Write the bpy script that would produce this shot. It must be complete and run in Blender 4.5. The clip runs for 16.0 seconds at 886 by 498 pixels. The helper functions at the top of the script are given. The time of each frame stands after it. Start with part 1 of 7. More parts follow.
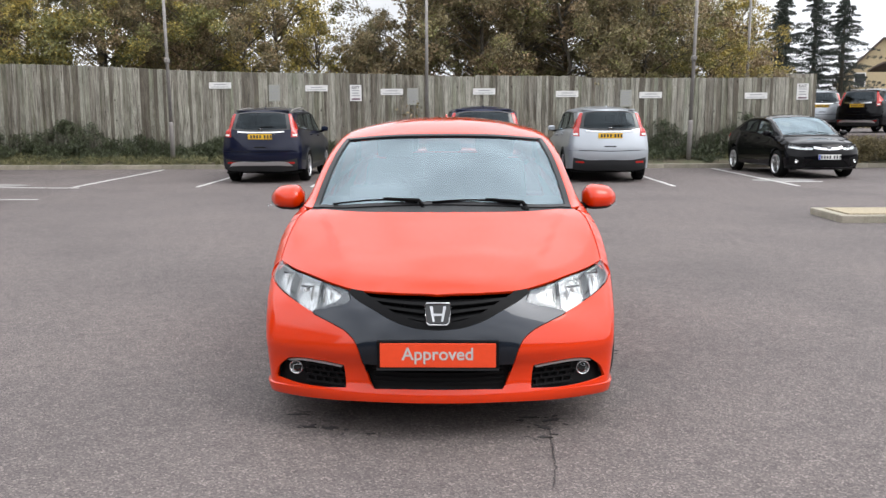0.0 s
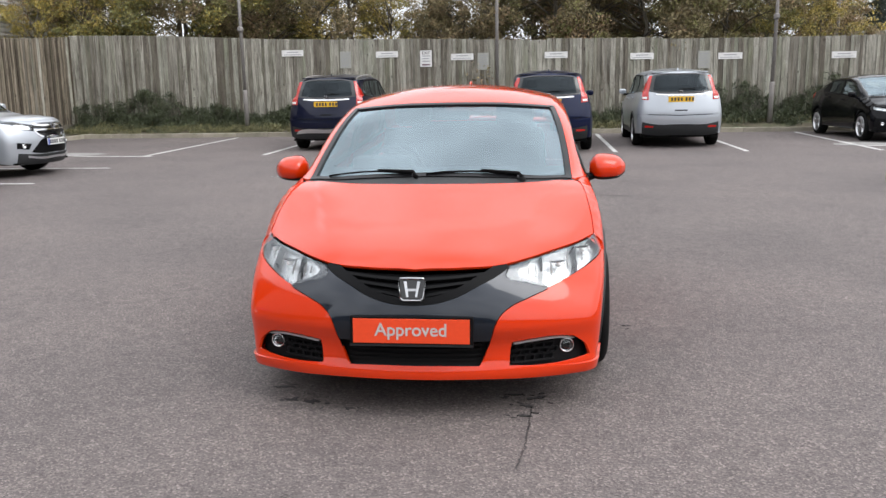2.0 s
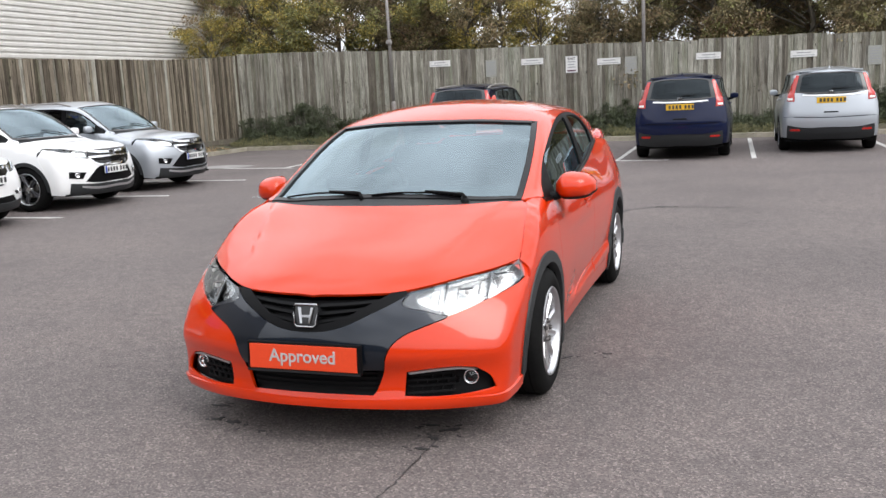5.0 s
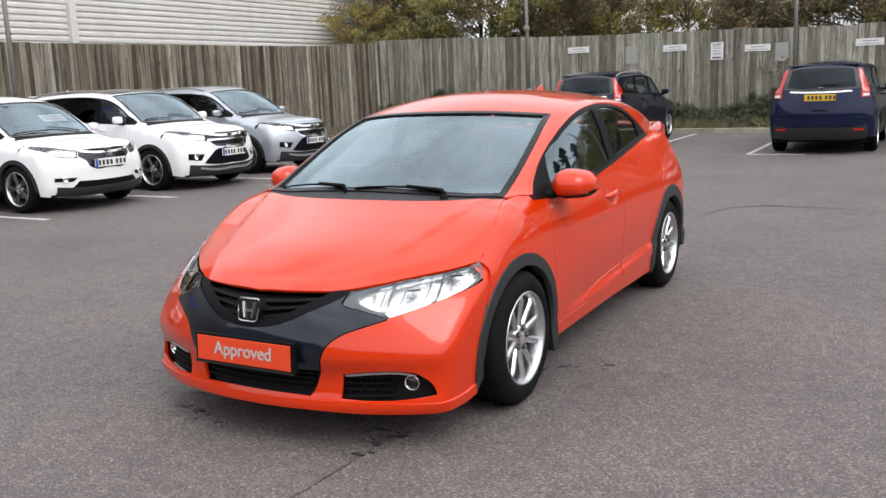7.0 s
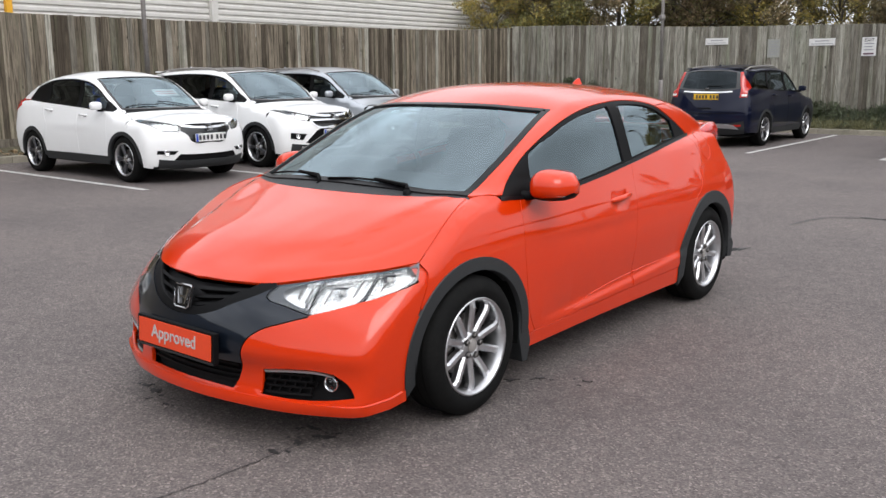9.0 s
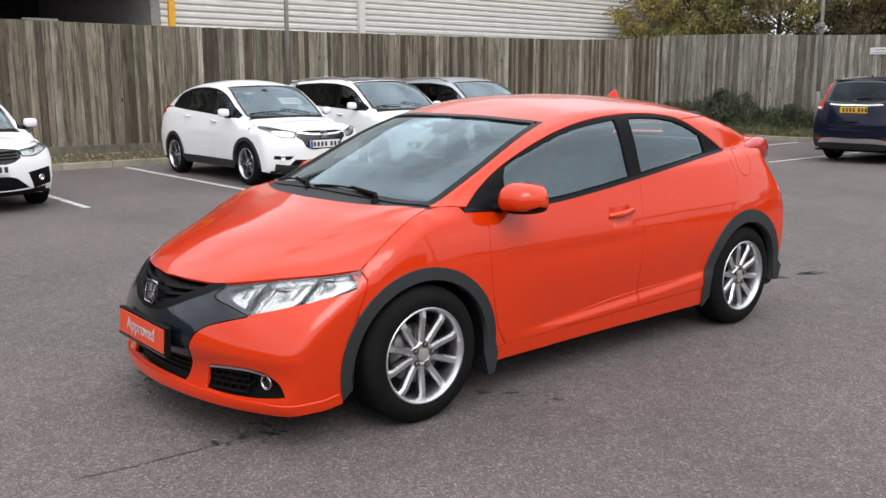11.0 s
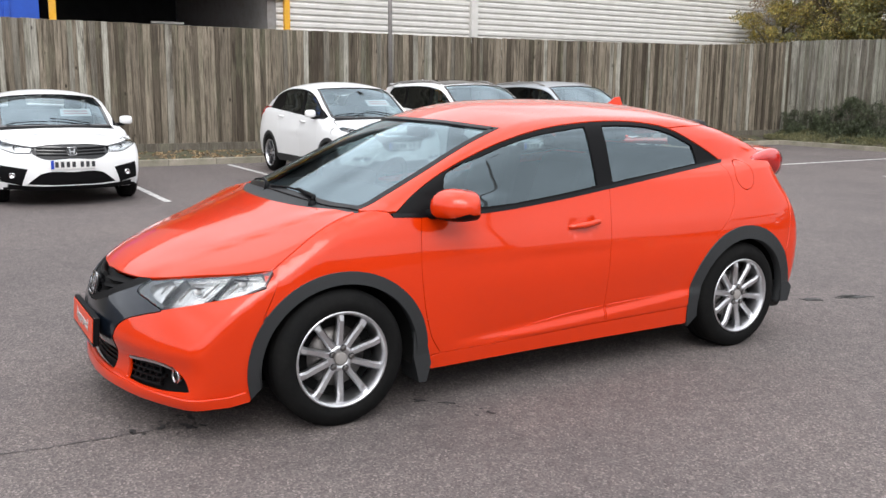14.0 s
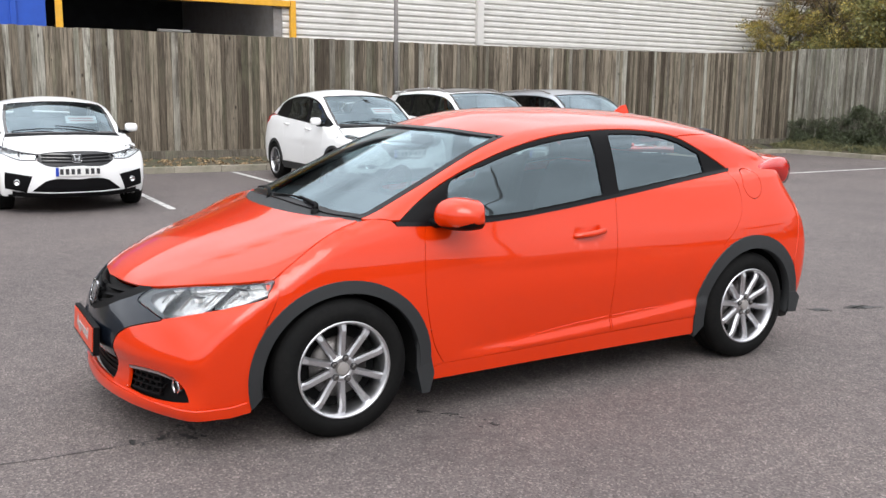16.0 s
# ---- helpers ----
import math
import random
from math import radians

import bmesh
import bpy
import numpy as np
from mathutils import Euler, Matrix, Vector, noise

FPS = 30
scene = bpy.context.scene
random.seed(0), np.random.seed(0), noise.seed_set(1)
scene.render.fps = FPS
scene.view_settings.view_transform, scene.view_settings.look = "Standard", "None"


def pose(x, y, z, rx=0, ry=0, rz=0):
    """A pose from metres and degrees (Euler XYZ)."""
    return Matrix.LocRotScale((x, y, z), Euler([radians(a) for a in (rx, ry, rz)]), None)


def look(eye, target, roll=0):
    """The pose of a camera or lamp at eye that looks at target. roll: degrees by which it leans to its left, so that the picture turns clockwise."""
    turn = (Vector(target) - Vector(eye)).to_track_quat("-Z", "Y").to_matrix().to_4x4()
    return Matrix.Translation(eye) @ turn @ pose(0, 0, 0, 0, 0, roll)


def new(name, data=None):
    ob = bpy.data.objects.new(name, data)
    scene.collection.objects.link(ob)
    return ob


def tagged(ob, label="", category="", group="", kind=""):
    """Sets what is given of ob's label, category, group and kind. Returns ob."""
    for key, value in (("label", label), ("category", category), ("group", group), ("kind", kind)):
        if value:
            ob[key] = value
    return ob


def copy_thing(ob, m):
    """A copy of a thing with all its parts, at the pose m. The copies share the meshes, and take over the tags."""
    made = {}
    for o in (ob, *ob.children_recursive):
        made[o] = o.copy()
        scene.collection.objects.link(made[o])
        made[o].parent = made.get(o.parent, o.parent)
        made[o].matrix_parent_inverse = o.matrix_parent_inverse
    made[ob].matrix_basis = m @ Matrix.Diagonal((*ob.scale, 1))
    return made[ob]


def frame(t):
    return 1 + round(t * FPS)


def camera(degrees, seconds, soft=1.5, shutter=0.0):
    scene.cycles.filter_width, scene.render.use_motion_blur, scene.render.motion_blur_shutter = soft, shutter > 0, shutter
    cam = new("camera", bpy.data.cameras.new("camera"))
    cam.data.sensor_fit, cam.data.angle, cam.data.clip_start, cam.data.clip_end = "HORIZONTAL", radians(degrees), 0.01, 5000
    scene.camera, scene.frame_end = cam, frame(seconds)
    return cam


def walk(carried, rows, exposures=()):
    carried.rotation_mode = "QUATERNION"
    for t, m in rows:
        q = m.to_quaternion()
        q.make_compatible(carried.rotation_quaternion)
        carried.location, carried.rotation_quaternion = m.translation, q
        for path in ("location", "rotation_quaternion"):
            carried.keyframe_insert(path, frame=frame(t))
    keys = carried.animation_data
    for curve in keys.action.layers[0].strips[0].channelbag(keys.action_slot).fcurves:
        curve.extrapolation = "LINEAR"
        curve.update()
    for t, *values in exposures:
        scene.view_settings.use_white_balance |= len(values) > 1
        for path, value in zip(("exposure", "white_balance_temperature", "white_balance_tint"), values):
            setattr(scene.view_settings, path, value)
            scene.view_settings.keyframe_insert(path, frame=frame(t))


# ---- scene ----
cam = camera(53.1, 16.0)
PATH = [
    (0, (0.09, -4.754, 1.469), (0.056, -2.776, 1.17), -0.2),
    (0.5, (0.166, -4.769, 1.474), (0.118, -2.792, 1.18), -0.4),
    (1, (0.29, -4.768, 1.474), (0.197, -2.794, 1.168), -0.4),
    (1.5, (0.419, -4.689, 1.461), (0.274, -2.726, 1.104), -0.9),
    (2, (0.581, -4.627, 1.488), (0.351, -2.676, 1.114), -1.0),
    (2.5, (0.817, -4.63, 1.476), (0.504, -2.686, 1.124), -1.8),
    (3, (1.045, -4.645, 1.491), (0.656, -2.714, 1.148), -1.2),
    (3.5, (1.197, -4.476, 1.479), (0.76, -2.556, 1.133), -1.6),
    (4, (1.362, -4.364, 1.498), (0.862, -2.457, 1.158), -1.5),
    (4.2, (1.438, -4.32, 1.505), (0.914, -2.421, 1.161), -2.3),
    (6.3, (2.256, -3.913, 1.524), (1.418, -2.136, 1.151), -1.6),
    (6.5, (2.293, -3.778, 1.498), (1.427, -2.017, 1.112), -2.3),
    (7, (2.549, -3.684, 1.503), (1.58, -1.972, 1.139), -2.3),
    (7.5, (2.73, -3.574, 1.505), (1.679, -1.915, 1.126), -1.3),
    (8, (2.872, -3.407, 1.503), (1.76, -1.79, 1.118), -0.8),
    (8.2, (2.923, -3.33, 1.504), (1.788, -1.731, 1.111), -0.8),
    (10.3, (3.604, -2.621, 1.522), (2.21, -1.235, 1.154), 0.5),
    (10.5, (3.665, -2.567, 1.525), (2.25, -1.205, 1.149), 0.4),
    (11, (3.873, -2.391, 1.515), (2.364, -1.13, 1.149), -0.1),
    (11.5, (4.019, -2.256, 1.525), (2.472, -1.05, 1.136), 0.2),
    (12, (4.07, -2.078, 1.505), (2.501, -0.905, 1.098), 0.6),
    (12.5, (4.087, -1.919, 1.513), (2.485, -0.802, 1.081), 1.1),
    (13, (4.16, -1.795, 1.511), (2.518, -0.733, 1.089), 0.3),
    (13.5, (4.272, -1.619, 1.515), (2.593, -0.601, 1.136), 0.1),
    (14, (4.392, -1.574, 1.521), (2.703, -0.566, 1.162), 0.6),
    (14.5, (4.388, -1.553, 1.523), (2.692, -0.551, 1.179), 0.8),
    (15, (4.369, -1.553, 1.521), (2.67, -0.553, 1.181), 0.7),
    (15.5, (4.373, -1.555, 1.52), (2.673, -0.559, 1.18), 0.7),
    (16, (4.356, -1.543, 1.519), (2.657, -0.544, 1.177), 0.7),
]
walk(cam, [(t, look(eye, target, roll)) for t, eye, target, roll in PATH],
     exposures=[(0, 0.12), (2, 0.06), (3.5, 0.04), (6.5, 0.05), (7, -0.09), (7.5, -0.18), (8, -0.2), (10.5, -0.2), (11.0, -0.18), (12, -0.08), (12.5, 0.05), (13, 0.03), (16, 0.1)])

# ---- light ----
world = bpy.data.worlds.new("overcast")
scene.world = world
world.use_nodes = True
wn, wl = world.node_tree.nodes, world.node_tree.links
sky = wn.new("ShaderNodeTexSky")
sky.sky_type, sky.sun_disc = "NISHITA", False
sky.sun_elevation, sky.sun_rotation = radians(48), radians(112)
sky.air_density, sky.dust_density, sky.ozone_density = 1.0, 4.0, 1.0
grey = wn.new("ShaderNodeHueSaturation")
grey.inputs["Saturation"].default_value = 0.12
grey.inputs["Value"].default_value = 2.0
wl.new(sky.outputs[0], grey.inputs["Color"])
wcoord = wn.new("ShaderNodeTexCoord")
cloud = wn.new("ShaderNodeTexNoise")
cloud.inputs["Scale"].default_value, cloud.inputs["Detail"].default_value = 2.2, 6.0
cmap = wn.new("ShaderNodeMapping")
cmap.inputs["Scale"].default_value = (1.2, 1.2, 2.4)
wl.new(wcoord.outputs["Generated"], cmap.inputs["Vector"])
wl.new(cmap.outputs[0], cloud.inputs["Vector"])
cr = wn.new("ShaderNodeMapRange")
cr.inputs["From Min"].default_value, cr.inputs["From Max"].default_value = 0.3, 0.7
cr.inputs["To Min"].default_value, cr.inputs["To Max"].default_value = 8.0, 18.0
wl.new(cloud.outputs["Fac"], cr.inputs["Value"])
tint = wn.new("ShaderNodeMix")
tint.data_type, tint.blend_type = "RGBA", "MULTIPLY"
tint.inputs["Factor"].default_value = 1.0
tint.inputs["B"].default_value = (0.968, 0.997, 1.058, 1)
mixw = wn.new("ShaderNodeMix")
mixw.data_type = "RGBA"
mixw.inputs["Factor"].default_value = 0.75
wl.new(grey.outputs[0], mixw.inputs["A"])
wsep = wn.new("ShaderNodeSeparateXYZ")
wl.new(wcoord.outputs["Generated"], wsep.inputs[0])
lift_z = wn.new("ShaderNodeMapRange")
lift_z.inputs["From Max"].default_value = 1.0
lift_z.inputs["To Min"].default_value, lift_z.inputs["To Max"].default_value = 0.58, 1.45
wl.new(wsep.outputs["Z"], lift_z.inputs["Value"])
wmul = wn.new("ShaderNodeMath")
wmul.operation = "MULTIPLY"
wl.new(cr.outputs[0], wmul.inputs[0])
wl.new(lift_z.outputs[0], wmul.inputs[1])
wl.new(wmul.outputs[0], tint.inputs["A"])
wl.new(tint.outputs["Result"], mixw.inputs["B"])
bgn = wn["Background"]
bgn.inputs["Strength"].default_value = 0.138
wl.new(mixw.outputs["Result"], bgn.inputs["Color"])
sun = new("sun", bpy.data.lights.new("sun", "SUN"))
sun.data.energy, sun.data.angle, sun.data.color = 1.15, radians(35), (1.0, 0.98, 0.96)
sun.matrix_world = look((10, -4, 12), (0, 0, 0))

# ---- materials ----
def mat(name, base, rough=0.6, metal=0.0, grain=0.0, gscale=40.0, stain=None, sscale=1.5, samount=0.5,
        bump=0.0, bscale=60.0, coat=0.0, vary=0.0, stretch=(1, 1, 1), trans=0.0, island=0.0, spec=0.5):
    """A node material: base colour with fine grain, broad stains, relief and wear at real-world size."""
    m = bpy.data.materials.new(name)
    m.use_nodes = True
    n, l = m.node_tree.nodes, m.node_tree.links
    b = n["Principled BSDF"]
    b.inputs["Roughness"].default_value, b.inputs["Metallic"].default_value = rough, metal
    b.inputs["Coat Weight"].default_value, b.inputs["Coat Roughness"].default_value = coat, 0.03
    b.inputs["Specular IOR Level"].default_value = spec
    b.inputs["Transmission Weight"].default_value = trans
    co = n.new("ShaderNodeTexCoord")
    mp = n.new("ShaderNodeMapping")
    mp.inputs["Scale"].default_value = stretch
    l.new(co.outputs["Object"], mp.inputs["Vector"])
    rgb = n.new("ShaderNodeRGB")
    rgb.outputs[0].default_value = (*base, 1)
    colour = rgb.outputs[0]

    def tex(scale, detail):
        t = n.new("ShaderNodeTexNoise")
        t.inputs["Scale"].default_value, t.inputs["Detail"].default_value = scale, detail
        t.inputs["Roughness"].default_value = 0.65
        l.new(mp.outputs[0], t.inputs["Vector"])
        return t.outputs["Fac"]

    def mul(col, fac, lo, hi, f0=0.25, f1=0.75):
        r = n.new("ShaderNodeMapRange")
        r.inputs["From Min"].default_value, r.inputs["From Max"].default_value = f0, f1
        r.inputs["To Min"].default_value, r.inputs["To Max"].default_value = lo, hi
        l.new(fac, r.inputs["Value"])
        x = n.new("ShaderNodeMix")
        x.data_type, x.blend_type = "RGBA", "MULTIPLY"
        x.inputs["Factor"].default_value = 1.0
        l.new(col, x.inputs["A"])
        l.new(r.outputs[0], x.inputs["B"])
        return x.outputs["Result"]

    if stain:
        x = n.new("ShaderNodeMix")
        x.data_type = "RGBA"
        r = n.new("ShaderNodeMapRange")
        r.inputs["From Min"].default_value, r.inputs["From Max"].default_value = 0.45, 0.72
        r.inputs["To Max"].default_value = samount
        l.new(tex(sscale, 5.0), r.inputs["Value"])
        l.new(r.outputs[0], x.inputs["Factor"])
        l.new(colour, x.inputs["A"])
        x.inputs["B"].default_value = (*stain, 1)
        colour = x.outputs["Result"]
    if grain:
        colour = mul(colour, tex(gscale, 3.0), 1 - grain, 1 + grain)
    if vary:
        oi = n.new("ShaderNodeObjectInfo")
        colour = mul(colour, oi.outputs["Random"], 1 - vary, 1 + vary, 0, 1)
    if island:
        ge = n.new("ShaderNodeNewGeometry")
        colour = mul(colour, ge.outputs["Random Per Island"], 1 - island, 1 + island, 0, 1)
    l.new(colour, b.inputs["Base Color"])
    if bump:
        bp = n.new("ShaderNodeBump")
        bp.inputs["Strength"].default_value, bp.inputs["Distance"].default_value = min(1.0, bump * 60), 0.01
        l.new(tex(bscale, 4.0), bp.inputs["Height"])
        l.new(bp.outputs[0], b.inputs["Normal"])
    return m


def asphalt():
    """Worn asphalt: pale and dark chippings in a grey binder, with broad patches of wear and damp."""
    m = bpy.data.materials.new("asphalt")
    m.use_nodes = True
    n, l = m.node_tree.nodes, m.node_tree.links
    b = n["Principled BSDF"]
    b.inputs["Roughness"].default_value = 0.8
    co = n.new("ShaderNodeTexCoord")

    def noise_tex(scale, detail, rough=0.6):
        t = n.new("ShaderNodeTexNoise")
        t.inputs["Scale"].default_value, t.inputs["Detail"].default_value, t.inputs["Roughness"].default_value = scale, detail, rough
        l.new(co.outputs["Object"], t.inputs["Vector"])
        return t.outputs["Fac"]

    def ramp(fac, stops):
        r = n.new("ShaderNodeValToRGB")
        while len(r.color_ramp.elements) < len(stops):
            r.color_ramp.elements.new(0.5)
        for e, (p, c) in zip(r.color_ramp.elements, stops):
            e.position, e.color = p, (*c, 1)
        l.new(fac, r.inputs["Fac"])
        return r.outputs["Color"]

    def mix(a, c, mode, fac=1.0):
        x = n.new("ShaderNodeMix")
        x.data_type, x.blend_type = "RGBA", mode
        x.inputs["Factor"].default_value = fac
        l.new(a, x.inputs["A"])
        l.new(c, x.inputs["B"])
        return x.outputs["Result"]

    vo = n.new("ShaderNodeTexVoronoi")
    vo.inputs["Scale"].default_value = 125
    l.new(co.outputs["Object"], vo.inputs["Vector"])
    sep = n.new("ShaderNodeSeparateColor")
    l.new(vo.outputs["Color"], sep.inputs["Color"])
    chips = ramp(sep.outputs["Red"], [(0.0, (0.059, 0.049, 0.047)), (0.45, (0.106, 0.0885, 0.0845)), (0.85, (0.136, 0.114, 0.109)), (1.0, (0.23, 0.195, 0.183))])
    wear = ramp(noise_tex(0.45, 5), [(0.3, (0.78, 0.78, 0.79)), (0.5, (1.0, 1.0, 1.0)), (0.7, (1.15, 1.14, 1.12))])
    mid = ramp(noise_tex(9, 6, 0.7), [(0.25, (0.72, 0.72, 0.72)), (0.5, (1.0, 1.0, 1.0)), (0.75, (1.22, 1.21, 1.2))])
    col = mix(mix(chips, wear, "MULTIPLY"), mid, "MULTIPLY")
    l.new(col, b.inputs["Base Color"])
    bp = n.new("ShaderNodeBump")
    bp.inputs["Strength"].default_value, bp.inputs["Distance"].default_value = 0.5, 0.006
    l.new(vo.outputs["Distance"], bp.inputs["Height"])
    l.new(bp.outputs[0], b.inputs["Normal"])
    return m


M_ASPHALT = asphalt()
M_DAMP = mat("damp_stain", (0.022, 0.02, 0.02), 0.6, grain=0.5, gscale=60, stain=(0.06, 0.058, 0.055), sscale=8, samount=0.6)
M_LINE = mat("line_paint", (0.55, 0.54, 0.52), 0.75, grain=0.25, gscale=30, stain=(0.12, 0.115, 0.11), sscale=6, samount=0.75)
M_KERB = mat("kerb_concrete", (0.31, 0.28, 0.225), 0.9, grain=0.25, gscale=50, stain=(0.14, 0.14, 0.09), sscale=2.5, samount=0.6,
             bump=0.008, vary=0.15)
M_SOIL = mat("verge_soil", (0.075, 0.062, 0.04), 1.0, grain=0.6, gscale=14, stain=(0.05, 0.065, 0.025), sscale=2, samount=0.8, bump=0.02, bscale=25)
M_GRAVEL = mat("gravel", (0.34, 0.29, 0.2), 0.95, grain=0.5, gscale=45, bump=0.02, bscale=40)
def timber(name, pale, dark, stainc, mossy=0.0):
    """Weathered board: long grain, dark weather streaks, knots and a tone of its own for every board."""
    m = bpy.data.materials.new(name)
    m.use_nodes = True
    n, l = m.node_tree.nodes, m.node_tree.links
    b = n["Principled BSDF"]
    b.inputs["Roughness"].default_value, b.inputs["Specular IOR Level"].default_value = 0.9, 0.25
    co = n.new("ShaderNodeTexCoord")
    oi = n.new("ShaderNodeObjectInfo")
    off = n.new("ShaderNodeVectorMath")
    off.operation = "MULTIPLY_ADD"
    l.new(oi.outputs["Random"], off.inputs[0])
    off.inputs[1].default_value = (61, 17, 43)
    l.new(co.outputs["Object"], off.inputs[2])

    def tex(stretch, scale, detail, rough=0.6, warp=0.0):
        mp = n.new("ShaderNodeMapping")
        mp.inputs["Scale"].default_value = stretch
        l.new(off.outputs[0], mp.inputs["Vector"])
        t = n.new("ShaderNodeTexNoise")
        t.inputs["Scale"].default_value, t.inputs["Detail"].default_value, t.inputs["Roughness"].default_value = scale, detail, rough
        t.inputs["Distortion"].default_value = warp
        l.new(mp.outputs[0], t.inputs["Vector"])
        return t.outputs["Fac"]

    def ranged(fac, a, b_, lo, hi):
        r = n.new("ShaderNodeMapRange")
        for k, v in zip(("From Min", "From Max", "To Min", "To Max"), (a, b_, lo, hi)):
            r.inputs[k].default_value = v
        l.new(fac, r.inputs["Value"])
        return r.outputs[0]

    def mix(a, c, fac, mode="MIX"):
        x = n.new("ShaderNodeMix")
        x.data_type, x.blend_type = "RGBA", mode
        l.new(a, x.inputs["A"])
        if isinstance(c, tuple):
            x.inputs["B"].default_value = (*c, 1)
        else:
            l.new(c, x.inputs["B"])
        if isinstance(fac, float):
            x.inputs["Factor"].default_value = fac
        else:
            l.new(fac, x.inputs["Factor"])
        return x.outputs["Result"]

    rgb = n.new("ShaderNodeRGB")
    rgb.outputs[0].default_value = (*pale, 1)
    white = n.new("ShaderNodeTexWhiteNoise")
    white.noise_dimensions = "1D"
    l.new(oi.outputs["Random"], white.inputs["W"])
    col = mix(rgb.outputs[0], dark, ranged(white.outputs["Value"], 0.2, 0.95, 0.0, 0.95))
    col = mix(col, stainc, ranged(tex((1, 1, 0.05), 15, 6, 0.7, 0.8), 0.50, 0.63, 0.0, 0.8))
    if mossy:
        col = mix(col, (0.15, 0.17, 0.10), ranged(tex((1, 1, 0.25), 3, 4), 0.5, 0.75, 0.0, mossy))
    grain = tex((1, 1, 0.025), 110, 5, 0.75, 0.4)
    col = mix(col, ranged(grain, 0.32, 0.68, 0.4, 1.65), 1.0, "MULTIPLY")
    col = mix(col, ranged(tex((1, 1, 0.3), 5, 3), 0.3, 0.7, 0.8, 1.25), 1.0, "MULTIPLY")
    mp = n.new("ShaderNodeMapping")
    mp.inputs["Scale"].default_value = (1, 1, 0.42)
    l.new(off.outputs[0], mp.inputs["Vector"])
    vo = n.new("ShaderNodeTexVoronoi")
    vo.inputs["Scale"].default_value = 4.6
    l.new(mp.outputs[0], vo.inputs["Vector"])
    col = mix(col, tuple(c * 0.35 for c in stainc), ranged(vo.outputs["Distance"], 0.05, 0.10, 0.85, 0.0))
    l.new(col, b.inputs["Base Color"])
    bp = n.new("ShaderNodeBump")
    bp.inputs["Strength"].default_value, bp.inputs["Distance"].default_value = 0.6, 0.006
    l.new(grain, bp.inputs["Height"])
    l.new(bp.outputs[0], b.inputs["Normal"])
    return m


M_BOARD = timber("fence_board", (0.33, 0.315, 0.27), (0.115, 0.10, 0.08), (0.075, 0.062, 0.048), 0.35)
M_BOARD3 = timber("fence_board_brown", (0.215, 0.182, 0.14), (0.052, 0.041, 0.03), (0.032, 0.024, 0.017), 0.3)
M_BOARD2 = timber("fence_board_green", (0.30, 0.295, 0.25), (0.17, 0.16, 0.125), (0.12, 0.105, 0.08), 0.6)
M_GREYSTEEL = mat("grey_post", (0.24, 0.225, 0.215), 0.6, metal=0.0, grain=0.12, gscale=20, stain=(0.14, 0.11, 0.09), sscale=4, samount=0.5)
M_CLAD = mat("white_cladding", (0.62, 0.60, 0.57), 0.5, grain=0.06, gscale=3, stain=(0.45, 0.43, 0.39), sscale=0.8, samount=0.4)
# near black: the shade inside the open bay is put into the colour
M_BAYSHADE = mat("bay_shade", (0.03, 0.03, 0.032), 0.9, grain=0.3, gscale=3)
M_BLUE = mat("blue_panel", (0.01, 0.07, 0.42), 0.45, grain=0.1, gscale=4)
M_YELLOW = mat("yellow_steel", (0.75, 0.38, 0.02), 0.5, grain=0.15, gscale=10, stain=(0.4, 0.25, 0.08), sscale=5, samount=0.4)
M_SIGN = mat("sign_white", (0.72, 0.71, 0.70), 0.5, grain=0.06, gscale=20, stain=(0.5, 0.48, 0.44), sscale=8, samount=0.4)
M_SIGNGREY = mat("sign_grey", (0.33, 0.33, 0.30), 0.6, grain=0.15, gscale=30)
M_INK = mat("sign_ink", (0.03, 0.03, 0.033), 0.6)
M_FADED = mat("faded_ink", (0.3, 0.3, 0.32), 0.6)
M_MAROON = mat("sign_maroon", (0.10, 0.03, 0.06), 0.5)
M_BARK = mat("bark", (0.10, 0.085, 0.065), 0.95, grain=0.4, gscale=30, bump=0.02, bscale=30, stretch=(1, 1, 0.25))
M_LEAF = [mat("leaf_" + n, c, 0.6, grain=0.3, gscale=6, island=0.55) for n, c in (
    ("green", (0.185, 0.18, 0.06)), ("dark", (0.19, 0.155, 0.075)), ("yellow", (0.34, 0.26, 0.06)),
    ("brown", (0.27, 0.19, 0.105)), ("conifer", (0.03, 0.04, 0.03)), ("ivy", (0.05, 0.062, 0.027)), ("grass", (0.145, 0.138, 0.062)))]
M_BRICK = mat("yellow_brick", (0.46, 0.37, 0.23), 0.9, grain=0.25, gscale=12)
M_ROOFTILE = mat("roof_tile", (0.13, 0.10, 0.085), 0.85, grain=0.3, gscale=8)


# ---- mesh helpers ----
def mesh_from(name, verts, faces, material, smooth=False):
    me = bpy.data.meshes.new(name)
    me.from_pydata([tuple(map(float, v)) for v in verts], [], [tuple(map(int, f)) for f in faces])
    for mm in (material if isinstance(material, (list, tuple)) else [material]):
        me.materials.append(mm)
    if smooth:
        me.polygons.foreach_set("use_smooth", [True] * len(me.polygons))
    me.update()
    return me


def part(name, data, material=None, parent=None, label="", m=None):
    """Links a bmesh or a mesh as one object, under a thing or a part where one is given."""
    if isinstance(data, bmesh.types.BMesh):
        me = bpy.data.meshes.new(name)
        data.to_mesh(me)
        data.free()
        me.materials.append(material)
        data = me
    ob = new(name, data)
    if parent:
        ob.parent = parent
    if m is not None:
        ob.matrix_local = m
    if label:
        ob["label"] = label
    return ob


